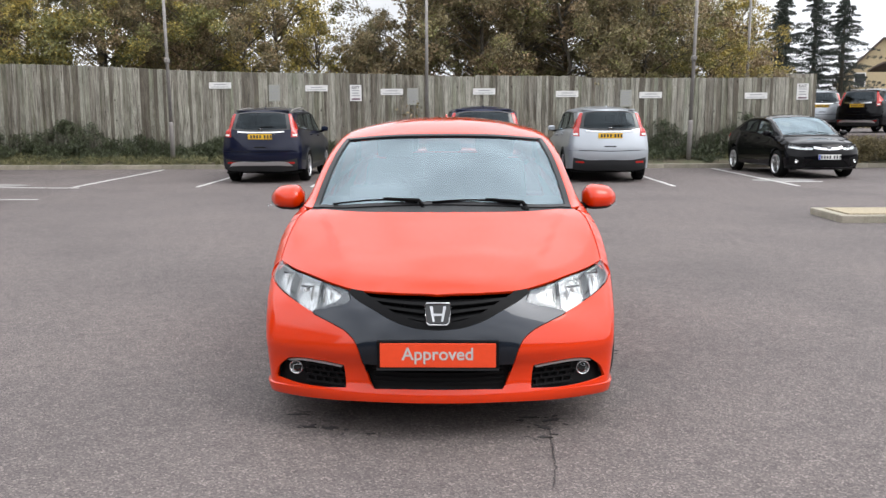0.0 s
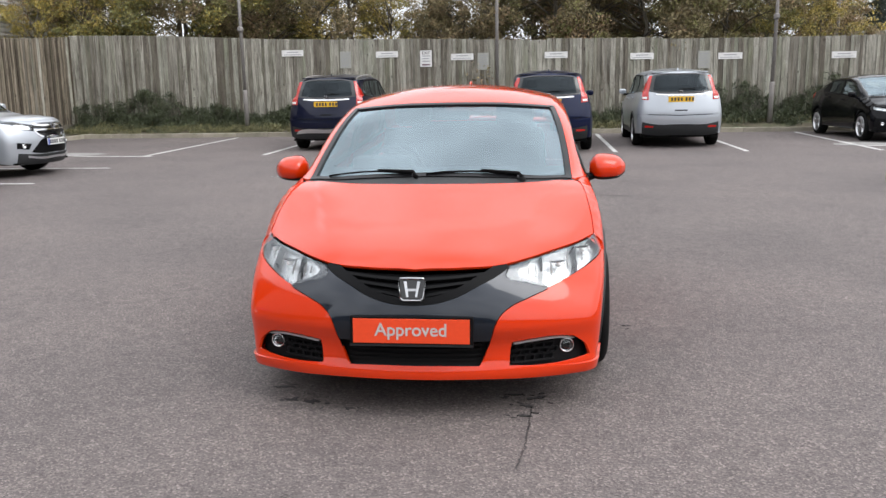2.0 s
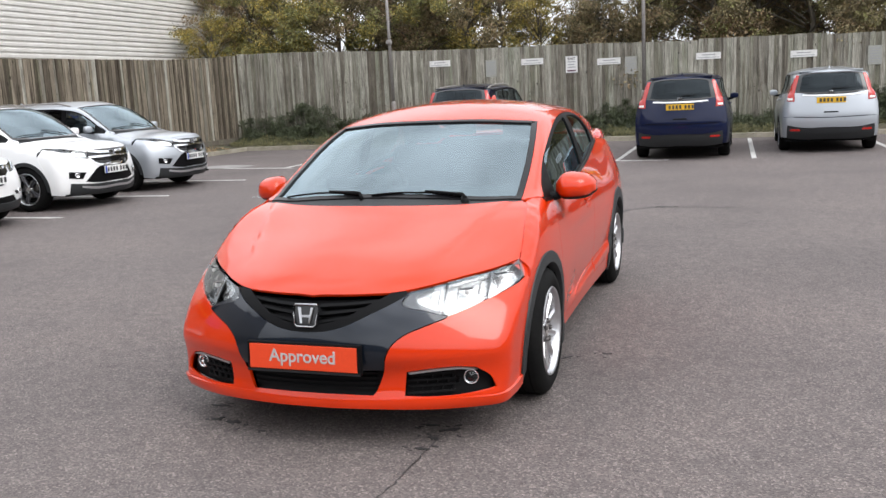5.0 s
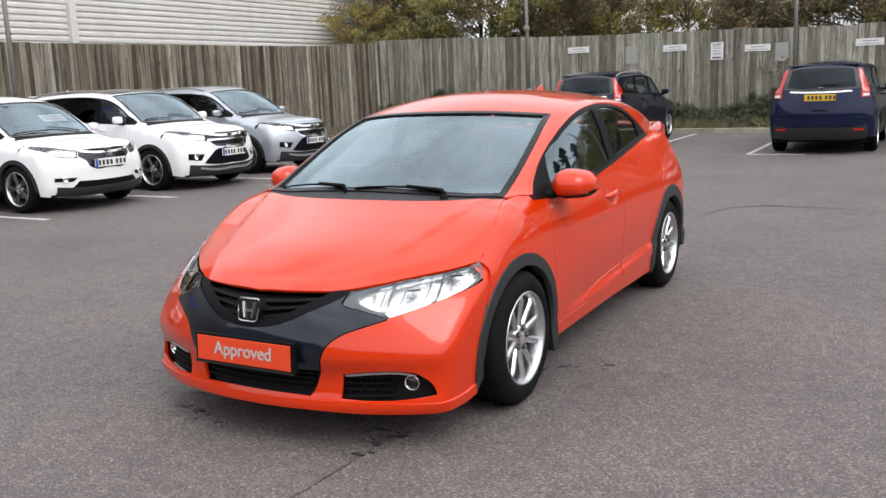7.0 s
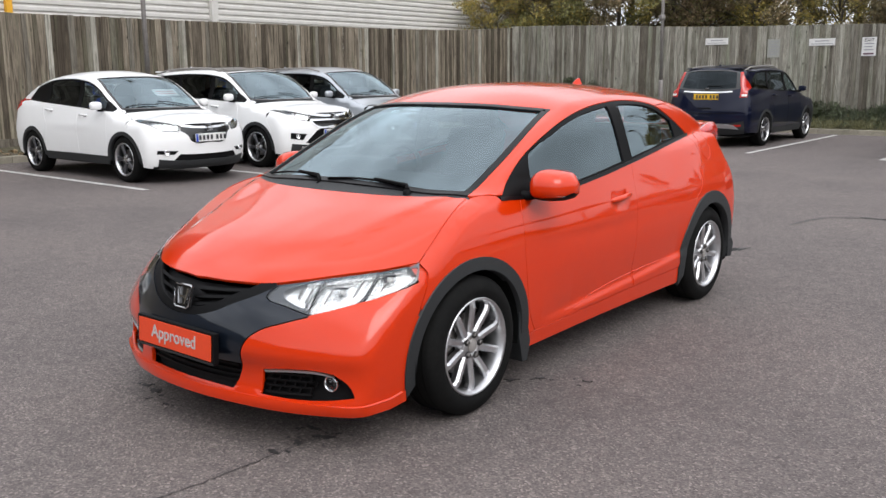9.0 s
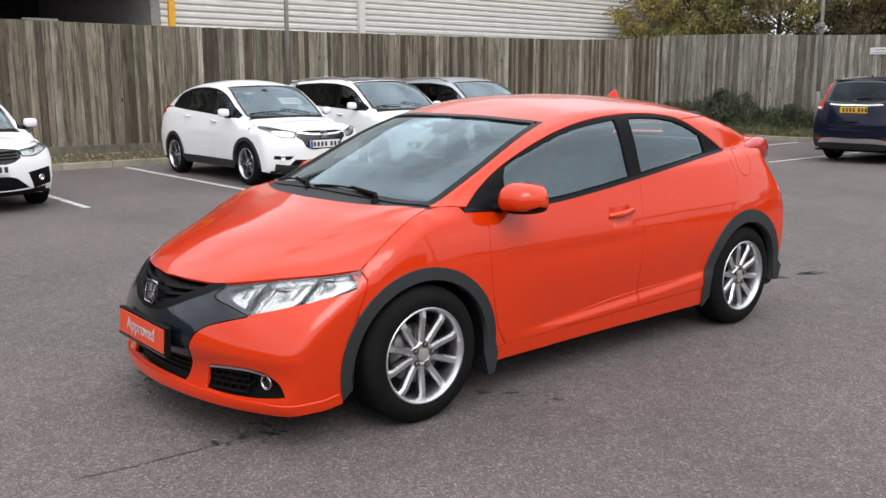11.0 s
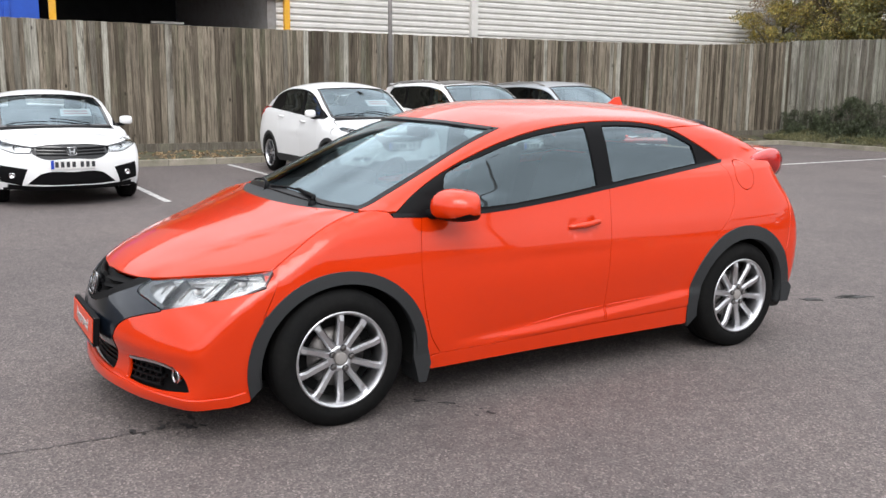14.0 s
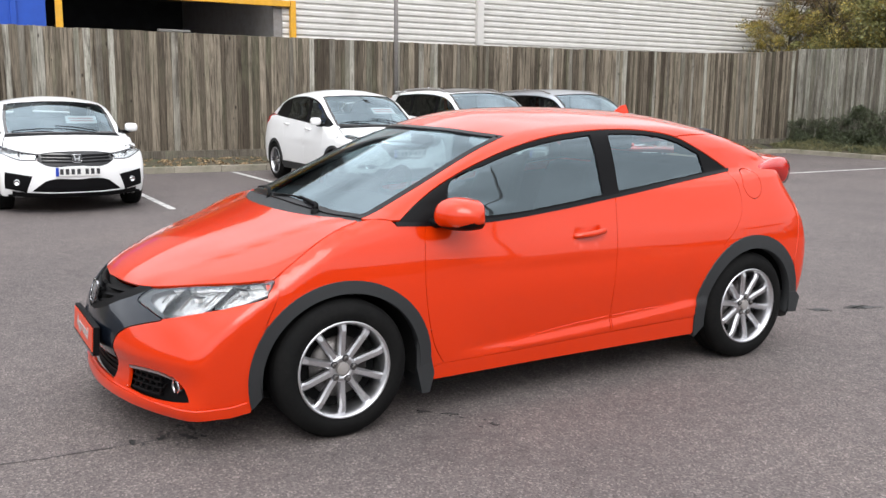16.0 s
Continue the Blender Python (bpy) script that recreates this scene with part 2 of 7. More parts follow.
def empty(name, m=None, **tags):
    ob = new(name)
    ob.empty_display_size = 0.1
    if m is not None:
        ob.matrix_world = m
    return tagged(ob, **tags)


def add_box(bm, x0, x1, y0, y1, z0, z1, bevel=0.0):
    vs = [bm.verts.new((x, y, z)) for x in (x0, x1) for y in (y0, y1) for z in (z0, z1)]
    fs = [bm.faces.new([vs[i] for i in f]) for f in ((0, 1, 3, 2), (4, 6, 7, 5), (0, 4, 5, 1), (2, 3, 7, 6), (0, 2, 6, 4), (1, 5, 7, 3))]
    if bevel:
        es = {e for f in fs for e in f.edges}
        bmesh.ops.bevel(bm, geom=list(es), offset=bevel, segments=2, affect="EDGES", profile=0.6)
    return bm


def box(x0, x1, y0, y1, z0, z1, bevel=0.0):
    return add_box(bmesh.new(), x0, x1, y0, y1, z0, z1, bevel)


def tube_data(points, radii, sides=10, cap=True):
    """Vertices and faces of a tube along points, with a radius at each."""
    pts = [Vector(p) for p in points]
    vs, fs = [], []
    up = Vector((0, 0, 1)) if abs((pts[-1] - pts[0]).normalized().z) < 0.9 else Vector((1, 0, 0))
    for i, p in enumerate(pts):
        d = (pts[min(i + 1, len(pts) - 1)] - pts[max(i - 1, 0)]).normalized()
        a = d.cross(up).normalized()
        b = d.cross(a)
        r = radii[i] if isinstance(radii, (list, tuple)) else radii
        for k in range(sides):
            t = 2 * math.pi * k / sides
            vs.append(p + r * (a * math.cos(t) + b * math.sin(t)))
    for i in range(len(pts) - 1):
        for k in range(sides):
            k2 = (k + 1) % sides
            fs.append((i * sides + k, i * sides + k2, (i + 1) * sides + k2, (i + 1) * sides + k))
    if cap:
        fs.append(tuple(reversed(range(sides))))
        fs.append(tuple(range((len(pts) - 1) * sides, len(pts) * sides)))
    return vs, fs


def tube(name, points, radii, material, sides=10):
    return mesh_from(name, *tube_data(points, radii, sides), material, smooth=True)


def lathe(name, prof, material, sides=32, axis="x", smooth=True):
    """Turns a profile of (along, radius) round an axis."""
    vs, fs = [], []
    for a, r in prof:
        for k in range(sides):
            t = 2 * math.pi * k / sides
            c, s = r * math.cos(t), r * math.sin(t)
            vs.append((a, c, s) if axis == "x" else ((c, a, s) if axis == "y" else (c, s, a)))
    for i in range(len(prof) - 1):
        for k in range(sides):
            k2 = (k + 1) % sides
            fs.append((i * sides + k, i * sides + k2, (i + 1) * sides + k2, (i + 1) * sides + k))
    return mesh_from(name, vs, fs, material, smooth)


def smooth_knots(knots):
    """A smooth curve through a few knots, as a function."""
    kx, ky = [k[0] for k in knots], [k[1] for k in knots]
    t = np.array(kx, float)
    v = np.array(ky, float)
    h = np.diff(t)
    s = np.diff(v) / h
    mm = np.empty_like(v)
    mm[0], mm[-1] = s[0], s[-1]
    mm[1:-1] = (s[:-1] * h[1:] + s[1:] * h[:-1]) / (h[:-1] + h[1:])

    x = np.linspace(t[0], t[-1], 1201)
    i = np.clip(np.searchsorted(t, x) - 1, 0, len(h) - 1)
    u = (x - t[i]) / h[i]
    y = v[i] * (1 + 2 * u) * (1 - u) ** 2 + h[i] * mm[i] * u * (1 - u) ** 2 + v[i + 1] * u * u * (3 - 2 * u) + h[i] * mm[i + 1] * u * u * (u - 1)
    return lambda q: np.interp(q, x, y)

# ---- the car park ----
KERB_Y, KERB_X, FENCE_Y, FENCE_X = 19.85, -12.7, 21.4, -13.75

ground = tagged(part("ground", mesh_from("ground", [(-400, -400, 0), (400, -400, 0), (400, 400, 0), (-400, 400, 0)], [(0, 1, 2, 3)], M_ASPHALT)),
                "grey worn asphalt of a car park", "asphalt", kind="structure")


def line(name, x0, y0, x1, y1, w=0.09):
    d = Vector((x1 - x0, y1 - y0, 0))
    n = Vector((-d.y, d.x, 0)).normalized() * w / 2
    bm = bmesh.new()
    lo = [bm.verts.new((p[0] + s * n.x, p[1] + s * n.y, 0.0)) for p, s in (((x0, y0), -1), ((x1, y1), -1), ((x1, y1), 1), ((x0, y0), 1))]
    f = bm.faces.new(lo)
    r = bmesh.ops.extrude_face_region(bm, geom=[f])
    for v in r["geom"]:
        if isinstance(v, bmesh.types.BMVert):
            v.co.z = 0.004
    bmesh.ops.recalc_face_normals(bm, faces=bm.faces)
    return tagged(part(name, bm, M_LINE), "worn white painted bay line on asphalt", "road marking", "bay lines", "structure")


for y in (-1.2, 1.25, 3.66, 5.9, 8.42, 10.9):
    line("bay_line", -12.5, y, -7.42, y)
line("bay_line", -9.6, 13.62, -7.75, 13.42)
for x in (-7.95, -5.35, -2.95, -0.6, 1.98, 4.55, 7.1):
    line("bay_line", x, 13.6, x - 0.06, 19.6)
for x in (-0.55, 7.1):
    line("bay_line", x, 14.75 if x > 5 else 13.6, x + 0.95, 14.75 if x > 5 else 13.6)


def kerb_run(name, p0, p1, height=0.12, width=0.125, label="weathered concrete kerb along the verge"):
    """A run of kerb stones, 0.9 m each, with joints, from p0 to p1; the stones lie to the left of the run."""
    d = Vector(p1) - Vector(p0)
    n = max(1, round(d.length / 0.915))
    step = d.length / n
    root = empty(name, pose(p0[0], p0[1], 0, 0, 0, math.degrees(math.atan2(d.y, d.x))), label=label, category="kerb", kind="structure")
    bm = box(0.004, step - 0.004, 0, width, -0.05, height, 0.012)
    me = None
    for i in range(n):
        if me is None:
            me = part("kerb_stone", bm, M_KERB, root).data
        else:
            o = part("kerb_stone", me, None, root)
            o.location = (i * step, random.uniform(-0.004, 0.004), random.uniform(-0.006, 0.004))
    return root


def sheet(name, xs, ys, zf, material):
    vs = [(x, y, zf(x, y)) for y in ys for x in xs]
    w = len(xs)
    fs = [(j * w + i, j * w + i + 1, (j + 1) * w + i + 1, (j + 1) * w + i) for j in range(len(ys) - 1) for i in range(w - 1)]
    return part(name, mesh_from(name, vs, fs, material, smooth=True))


def verge_z(x, y):
    d = min(max((y - KERB_Y - 0.12) / 1.5, (KERB_X - 0.12 - x) / 1.2 * 0.55, 0), 1)
    return 0.09 + 0.30 * d + 0.05 * noise.noise(Vector((x * 1.3, y * 1.3, 0)))


tagged(sheet("verge", np.arange(-14.6, 16.1, 0.2), np.arange(KERB_Y + 0.12, 24.0, 0.2), verge_z, M_SOIL),
       "raised soil verge under trailing ivy", "verge", kind="structure")
tagged(sheet("verge", np.arange(-14.4, KERB_X - 0.1, 0.16), np.arange(-12, KERB_Y + 0.13, 0.2), verge_z, M_SOIL),
       "narrow bare soil verge with dead leaves", "verge", kind="structure")
kerb_run("kerb_back", (KERB_X - 0.12, KERB_Y, 0), (16, KERB_Y, 0))
kerb_run("kerb_side", (KERB_X, -12, 0), (KERB_X, KERB_Y, 0))


TOP_BACK = smooth_knots([(-14, 3.0), (-11.3, 2.94), (-7.7, 2.77), (-5.7, 2.71), (-3, 2.67), (0.5, 2.56), (3.7, 2.52), (10.3, 2.50)])
TOP_SIDE = smooth_knots([(-14, 2.72), (10, 2.69), (15, 2.73), (18.5, 2.80), (21.5, 2.97)])


def fence(name, along, across, fixed, top, label, base, step=0.0, woods=None, foot=False):
    """Upright overlapping boards on two rails and posts; along: (start, end); across: 'y' boards face -y, 'x' boards face +x."""
    root = empty(name, label=label, category="fence")
    s0, s1 = along
    rnd = random.Random(5)
    s, k = s0, 0
    shapes = {}
    while s < s1 - 0.02:
        w = rnd.choice((0.075, 0.09, 0.10, 0.115, 0.135, 0.15))
        jump = 0.045 if (step and s > step and s < step + 3.2) else 0.0
        h = float(top(s)) + jump + rnd.choice((-0.006, -0.003, 0.0, 0.003, 0.006)) - base
        hk = round(h / 0.008)
        key = (w, hk, k % 2)
        if key not in shapes:
            bm = bmesh.new()
            z1 = hk * 0.008
            d0 = 0.0 if k % 2 else 0.024
            add_box(bm, *((-0.03, w + 0.03) if k % 2 else (0.004, w - 0.004)), -d0 - 0.02, -d0, 0, z1, 0.003)
            me = bpy.data.meshes.new("board")
            bm.to_mesh(me)
            bm.free()
            me.materials.append((woods or (M_BOARD, M_BOARD2))[1 if (hk + k) % 5 == 0 else 0])
            shapes[key] = me
        o = new("board", shapes[key])
        o.parent = root
        tilt = max(-0.5, min(0.5, rnd.gauss(0, 0.28)))
        o.matrix_local = pose(s, fixed, base, 0, tilt, 0) if across == "y" else pose(fixed, s, base, 0, 0, 90) @ pose(0, 0, 0, 0, tilt, 0)
        s += w
        k += 1
    for z in (base + 0.35, base + 1.2, base + 2.0):
        bm = box(s0, s1, fixed + 0.03, fixed + 0.08, z, z + 0.09, 0.004) if across == "y" else box(fixed - 0.08, fixed - 0.03, s0, s1, z, z + 0.09, 0.004)
        part("rail", bm, M_BOARD, root)
    if foot:
        part("gravel_board", box(fixed + 0.025, fixed + 0.06, s0, s1, base - 0.12, base + 0.06, 0.005), M_BOARD, root)
    s = s0 + 0.3
    while s < s1:
        z = float(top(s)) - 0.08
        bm = box(s, s + 0.1, fixed + 0.081, fixed + 0.18, 0, z, 0.005) if across == "y" else box(fixed - 0.18, fixed - 0.081, s, s + 0.1, 0, z, 0.005)
        part("post", bm, M_BOARD, root)
        s += 2.4
    return root


def signs():
    for x, z in ((-6.83, 2.34), (-4.02, 2.25), (-1.83, 2.14), (0.85, 2.14), (3.25, 2.06), (5.66, 2.02), (8.69, 1.99)):
        root = empty("bay_sign", pose(x, FENCE_Y - 0.045, z), label="small white rectangular parking sign screwed to the fence", category="sign", group="bay signs")
        part("panel", box(-0.325, 0.325, -0.006, 0, -0.088, 0.088, 0.002), M_SIGN, root)
        part("lettering", box(-0.17, 0.17, -0.009, -0.0065, 0.015, 0.04), M_FADED, root)
        part("lettering", box(-0.27, 0.27, -0.009, -0.0065, -0.05, -0.035), M_FADED, root)
    for x, z in ((-5.25, 2.12), (-1.22, 2.0), (4.95, 1.93)):
        root = empty("notice_board", pose(x, FENCE_Y - 0.045, z), label="grey weathered notice panel on the fence", category="sign", group="grey notices")
        part("panel", box(-0.165, 0.165, -0.006, 0, -0.24, 0.24, 0.002), M_SIGNGREY, root)
        for k in range(6):
            part("lettering", box(-0.12, 0.12 - 0.03 * (k % 2), -0.009, -0.0065, 0.16 - 0.065 * k, 0.178 - 0.065 * k), M_FADED, root)
    for x, z in ((-2.88, 2.11), (10.02, 2.1)):
        root = empty("exit_sign", pose(x, FENCE_Y - 0.045, z), label="white upright sign with dark writing and maroon foot", category="sign", group="exit signs")
        part("panel", box(-0.17, 0.17, -0.006, 0, -0.23, 0.23, 0.002), M_SIGN, root)
        part("lettering", text_mesh("EXIT", 0.11, 0.0008, M_INK), None, root, m=pose(0, -0.0075, 0.155, 90))
        for k in range(3):
            part("lettering", box(-0.11, 0.11 - 0.03 * (k % 2), -0.009, -0.0065, 0.06 - 0.075 * k, 0.085 - 0.075 * k), M_FADED, root)
        part("lettering", box(-0.12, 0.12, -0.009, -0.0065, -0.195, -0.155), M_MAROON, root)



def lamp_post(x, y, z0, lean=0.0, h=5.3, fat=0.05, box_on=True, turn=0, label="slim grey steel lamp post behind the kerb"):
    """A slim post with a curved arm and a flat lantern at its end."""
    root = empty("lamp_post", pose(x, y, z0, 0, lean, turn), label=label, category="lamp post", group="lamp posts")
    part("arm", tube("arm", [(0, 0, h), (0, -0.06, h + 0.22), (0, -0.25, h + 0.42), (0, -0.6, h + 0.53), (0, -1.0, h + 0.55)], [fat * 0.8, fat * 0.7, fat * 0.6, fat * 0.55, fat * 0.5], M_GREYSTEEL, 10), None, root)
    head = part("lantern", box(-0.13, 0.13, -1.55, -1.0, h + 0.51, h + 0.62, 0.04), M_GREYSTEEL, root)
    part("diffuser", box(-0.10, 0.10, -1.50, -1.08, h + 0.49, h + 0.509), M_SIGN, head)
    part("base_sleeve", tube("base_sleeve", [(0, 0, -0.1), (0, 0, 0.95), (0, 0, 1.0)], [fat * 1.3, fat * 1.3, fat], M_GREYSTEEL, 14), None, root)
    part("shaft", tube("shaft", [(0, 0, 1.0), (0, 0, h)], [fat, fat * 0.8], M_GREYSTEEL, 14), None, root)
    if not box_on:
        return root
    part("bracket", tube("bracket", [(0, 0, 2.62), (0, 0, 2.66), (0, 0, 2.74), (0, 0, 2.78)], [fat, fat * 1.5, fat * 1.5, fat], M_GREYSTEEL, 14), None, root)
    part("camera_box", box(-0.05, 0.05, -fat - 0.1, -fat, 2.66, 2.76, 0.01), M_GREYSTEEL, root)
    return root


lamp_post(-8.03, 20.5, 0.3, -0.8)
lamp_post(-0.78, 20.5, 0.3, box_on=False)
lamp_post(6.6, 20.5, 0.3, 1.0)
lamp_post(-13.1, 7.48, 0.15, box_on=False, turn=90)
lamp_post(9.9, 26.0, 0.0, box_on=False)
lamp_post(10.7, 7.6, 0.1, h=6.2, box_on=False, turn=-70, label="tall grey steel lamp post on the kerbed island")


# ---- the building behind the side fence ----
def building():
    X = -17.0
    root = empty("warehouse", pose(X, 0, 0), label="large warehouse clad in white ribbed metal sheet", category="building")
    pitch = 0.155
    prof = [(0.0, 0.0), (0.03, 0.035), (0.10, 0.035), (0.13, 0.0)]
    vs, fs = [], []
    z = 0.0
    while z < 8.0:
        for a, d in prof:
            vs.append((d, 6.35, z + a)), vs.append((d, 32.0, z + a))
        z += pitch
    for i in range(len(vs) // 2 - 1):
        fs.append((2 * i, 2 * i + 1, 2 * i + 3, 2 * i + 2))
    part("cladding_wall", mesh_from("cladding_wall", vs, fs, M_CLAD), None, root)
    part("column", box(0.03, 0.16, 11.95, 12.15, 0, 8.0, 0.004), M_CLAD, root)
    part("end_wall", box(-14, -0.01, 31.9, 32.0, 0, 8.0), M_CLAD, root)
    part("core_wall", box(-0.3, -0.02, 6.35, 31.89, 0, 8.0), M_CLAD, root)
    part("roof", box(-14, 0.1, -14, 32.1, 8.0, 8.2), M_CLAD, root)
    part("jamb", box(-0.4, 0.02, 6.12, 6.34, 0, 8.0, 0.004), M_GREYSTEEL, root)
    # back wall and ceiling carry the bay's shade as colour
    part("bay_wall", box(-9, -8.9, -1, 6.2, 0, 8.0), M_BAYSHADE, root)
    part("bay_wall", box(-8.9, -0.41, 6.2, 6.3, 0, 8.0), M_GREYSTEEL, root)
    part("bay_ceiling", box(-9, -0.02, -1, 6.1, 4.4, 4.5), M_BAYSHADE, root)
    part("shelf", box(-2.0, -1.9, 3.8, 4.6, 3.02, 3.07), M_CLAD, root)
    part("blue_wall", box(-0.3, 0.0, -3.0, 1.0, 0, 4.15), M_BLUE, root)
    part("upper_wall", box(-0.3, -0.01, -3.0, 1.0, 4.151, 8.0), M_GREYSTEEL, root)
    part("grey_wall", box(-0.3, -0.01, -14, -3.01, 0, 8.0), M_GREYSTEEL, root)
    part("blue_rib", box(0.001, 0.06, 0.3, 0.42, 0, 4.14, 0.01), M_BLUE, root)
    part("door_frame", box(0.03, 0.15, 1.18, 1.32, 0, 3.9, 0.01), M_YELLOW, root)
    part("door_frame", box(0.03, 0.15, 6.52, 6.66, 0, 3.75, 0.01), M_YELLOW, root)
    part("door_frame", box(0.03, 0.15, 1.33, 6.51, 3.6, 3.74, 0.01), M_YELLOW, root)


building()


# ---- kerbed island, hedge and house ----
def island():
    root = empty("traffic_island", pose(5.3, 7.3, 0), label="low kerbed island topped with gravel", category="traffic island")
    part("kerb_edge", box(0, 7, 0, 0.15, -0.05, 0.10, 0.02), M_KERB, root)
    part("kerb_edge", box(0, 0.15, 0.152, 1.1, -0.05, 0.10, 0.02), M_KERB, root)
    part("kerb_edge", box(0.152, 7, 0.95, 1.1, -0.05, 0.10, 0.02), M_KERB, root)
    part("gravel_bed", box(0.151, 7, 0.151, 0.949, -0.05, 0.112), M_GRAVEL, root)


island()


def house():
    root = empty("house", pose(41.9, 85, 0, 0, 0, -25), label="yellow brick house with a dark tiled gable roof", category="house")
    prof = [(-4.0, 0), (4.0, 0), (4.0, 4.6), (0, 8.7), (-4.0, 4.6)]
    vs = [(x, y, z) for y in (0, 12) for x, z in prof]
    fs = [(0, 1, 2, 3, 4), (9, 8, 7, 6, 5), (0, 5, 6, 1), (1, 6, 7, 2), (4, 9, 5, 0)]
    part("wall", mesh_from("wall", vs, fs, M_BRICK), None, root)
    for s in (-1, 1):
        vs = [(0, -0.3, 8.75), (0, 12.3, 8.75), (s * 4.4, 12.3, 4.2), (s * 4.4, -0.3, 4.2), (0, -0.3, 8.95), (0, 12.3, 8.95), (s * 4.4, 12.3, 4.4), (s * 4.4, -0.3, 4.4)]
        part("roof", mesh_from("roof", vs, [(0, 1, 2, 3), (7, 6, 5, 4), (0, 3, 7, 4), (1, 5, 6, 2), (3, 2, 6, 7)], M_ROOFTILE), None, root)
    for x, z in ((-2.5, 4.1), (1.2, 4.1)):
        w = part("window", box(x, x + 1.1, -0.06, 0.05, z, z + 1.4, 0.01), M_SIGN, root)
        part("pane", box(x + 0.1, x + 1.0, -0.08, -0.061, z + 0.1, z + 1.3), M_INK, w)


house()


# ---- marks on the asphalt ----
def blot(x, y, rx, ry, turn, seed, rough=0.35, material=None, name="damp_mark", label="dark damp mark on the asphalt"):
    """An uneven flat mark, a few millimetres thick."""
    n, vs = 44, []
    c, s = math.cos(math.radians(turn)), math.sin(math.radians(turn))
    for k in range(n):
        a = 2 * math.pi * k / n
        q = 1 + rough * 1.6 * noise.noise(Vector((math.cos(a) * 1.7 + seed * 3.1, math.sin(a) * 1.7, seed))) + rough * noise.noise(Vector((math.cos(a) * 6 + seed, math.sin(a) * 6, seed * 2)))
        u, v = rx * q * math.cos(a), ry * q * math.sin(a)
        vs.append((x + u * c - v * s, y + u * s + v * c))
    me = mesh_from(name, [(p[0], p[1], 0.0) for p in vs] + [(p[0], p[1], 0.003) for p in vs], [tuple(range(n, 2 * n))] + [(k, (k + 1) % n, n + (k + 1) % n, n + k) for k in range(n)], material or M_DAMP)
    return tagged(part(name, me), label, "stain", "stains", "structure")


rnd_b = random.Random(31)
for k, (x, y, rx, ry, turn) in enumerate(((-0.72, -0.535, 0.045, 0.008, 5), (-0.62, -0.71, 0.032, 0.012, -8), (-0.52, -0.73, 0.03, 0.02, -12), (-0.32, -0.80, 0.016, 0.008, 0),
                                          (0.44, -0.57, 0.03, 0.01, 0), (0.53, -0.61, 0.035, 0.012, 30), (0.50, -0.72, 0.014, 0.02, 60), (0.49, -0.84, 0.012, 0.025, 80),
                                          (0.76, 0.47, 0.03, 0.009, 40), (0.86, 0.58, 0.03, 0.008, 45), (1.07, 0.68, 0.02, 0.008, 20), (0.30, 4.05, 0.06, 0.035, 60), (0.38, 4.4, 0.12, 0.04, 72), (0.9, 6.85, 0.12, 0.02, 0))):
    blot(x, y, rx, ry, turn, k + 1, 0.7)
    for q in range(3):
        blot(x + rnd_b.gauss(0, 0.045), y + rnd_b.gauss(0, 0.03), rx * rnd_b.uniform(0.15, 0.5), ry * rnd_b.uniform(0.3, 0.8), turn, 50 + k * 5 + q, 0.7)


def seam_mark(pts, w, name="crack", label="thin dark crack in the asphalt"):
    q = np.array(pts, float)
    q = np.stack([np.interp(np.linspace(0, len(q) - 1, 40), np.arange(len(q)), q[:, i]) for i in (0, 1)], 1)
    q += np.array([[0.02 * noise.noise(Vector((i * 0.7, 0, 5))), 0.02 * noise.noise(Vector((i * 0.7, 9, 5)))] for i in range(40)])
    d = np.gradient(q, axis=0)
    nn = np.stack([-d[:, 1], d[:, 0]], 1) / (np.linalg.norm(d, axis=1)[:, None] + 1e-9)
    ww = np.array([w * (0.35 + 0.9 * abs(noise.noise(Vector((i * 0.5, 3, 1))))) for i in range(40)])[:, None]
    a, b = q + nn * ww, q - nn * ww
    vs = [(*p, 0.0025) for p in a] + [(*p, 0.0025) for p in b]
    return tagged(part(name, mesh_from(name, vs, [(i + 40, i + 41, i + 1, i) for i in range(39)], M_DAMP)), label, "crack", "cracks", "structure")


seam_mark([(0.55, -0.55), (0.52, -0.75), (0.51, -0.95), (0.50, -1.2), (0.47, -1.4)], 0.006)
seam_mark([(0.34, 5.96), (0.40, 6.35), (0.50, 6.65), (0.81, 6.83), (1.29, 6.82), (1.75, 6.78)], 0.034)
M_PALE = mat("pale_patch", (0.27, 0.26, 0.25), 0.85, grain=0.3, gscale=40, stain=(0.11, 0.105, 0.1), sscale=3, samount=0.8)
blot(-9.9, 14.1, 0.75, 0.42, 0, 41, 0.1, M_PALE, "pale_patch", "pale repaired patch of asphalt")
blot(7.4, 15.3, 0.7, 0.5, 0, 42, 0.1, M_PALE, "pale_patch", "pale repaired patch of asphalt")


# ---- plain walls that close the place behind the camera ----
M_WALL = mat("plain_wall", (0.16, 0.155, 0.15), 0.8, grain=0.15, gscale=2, stain=(0.1, 0.1, 0.095), sscale=0.4, samount=0.5)
tagged(part("wall_south", box(-40, 45, -27, -26.6, 0, 6.0), M_WALL), "plain grey wall closing the car park", "wall", kind="structure")
tagged(part("wall_east", box(34, 34.4, -26.5, 24, 0, 4.5), M_WALL), "plain grey wall closing the car park", "wall", kind="structure")


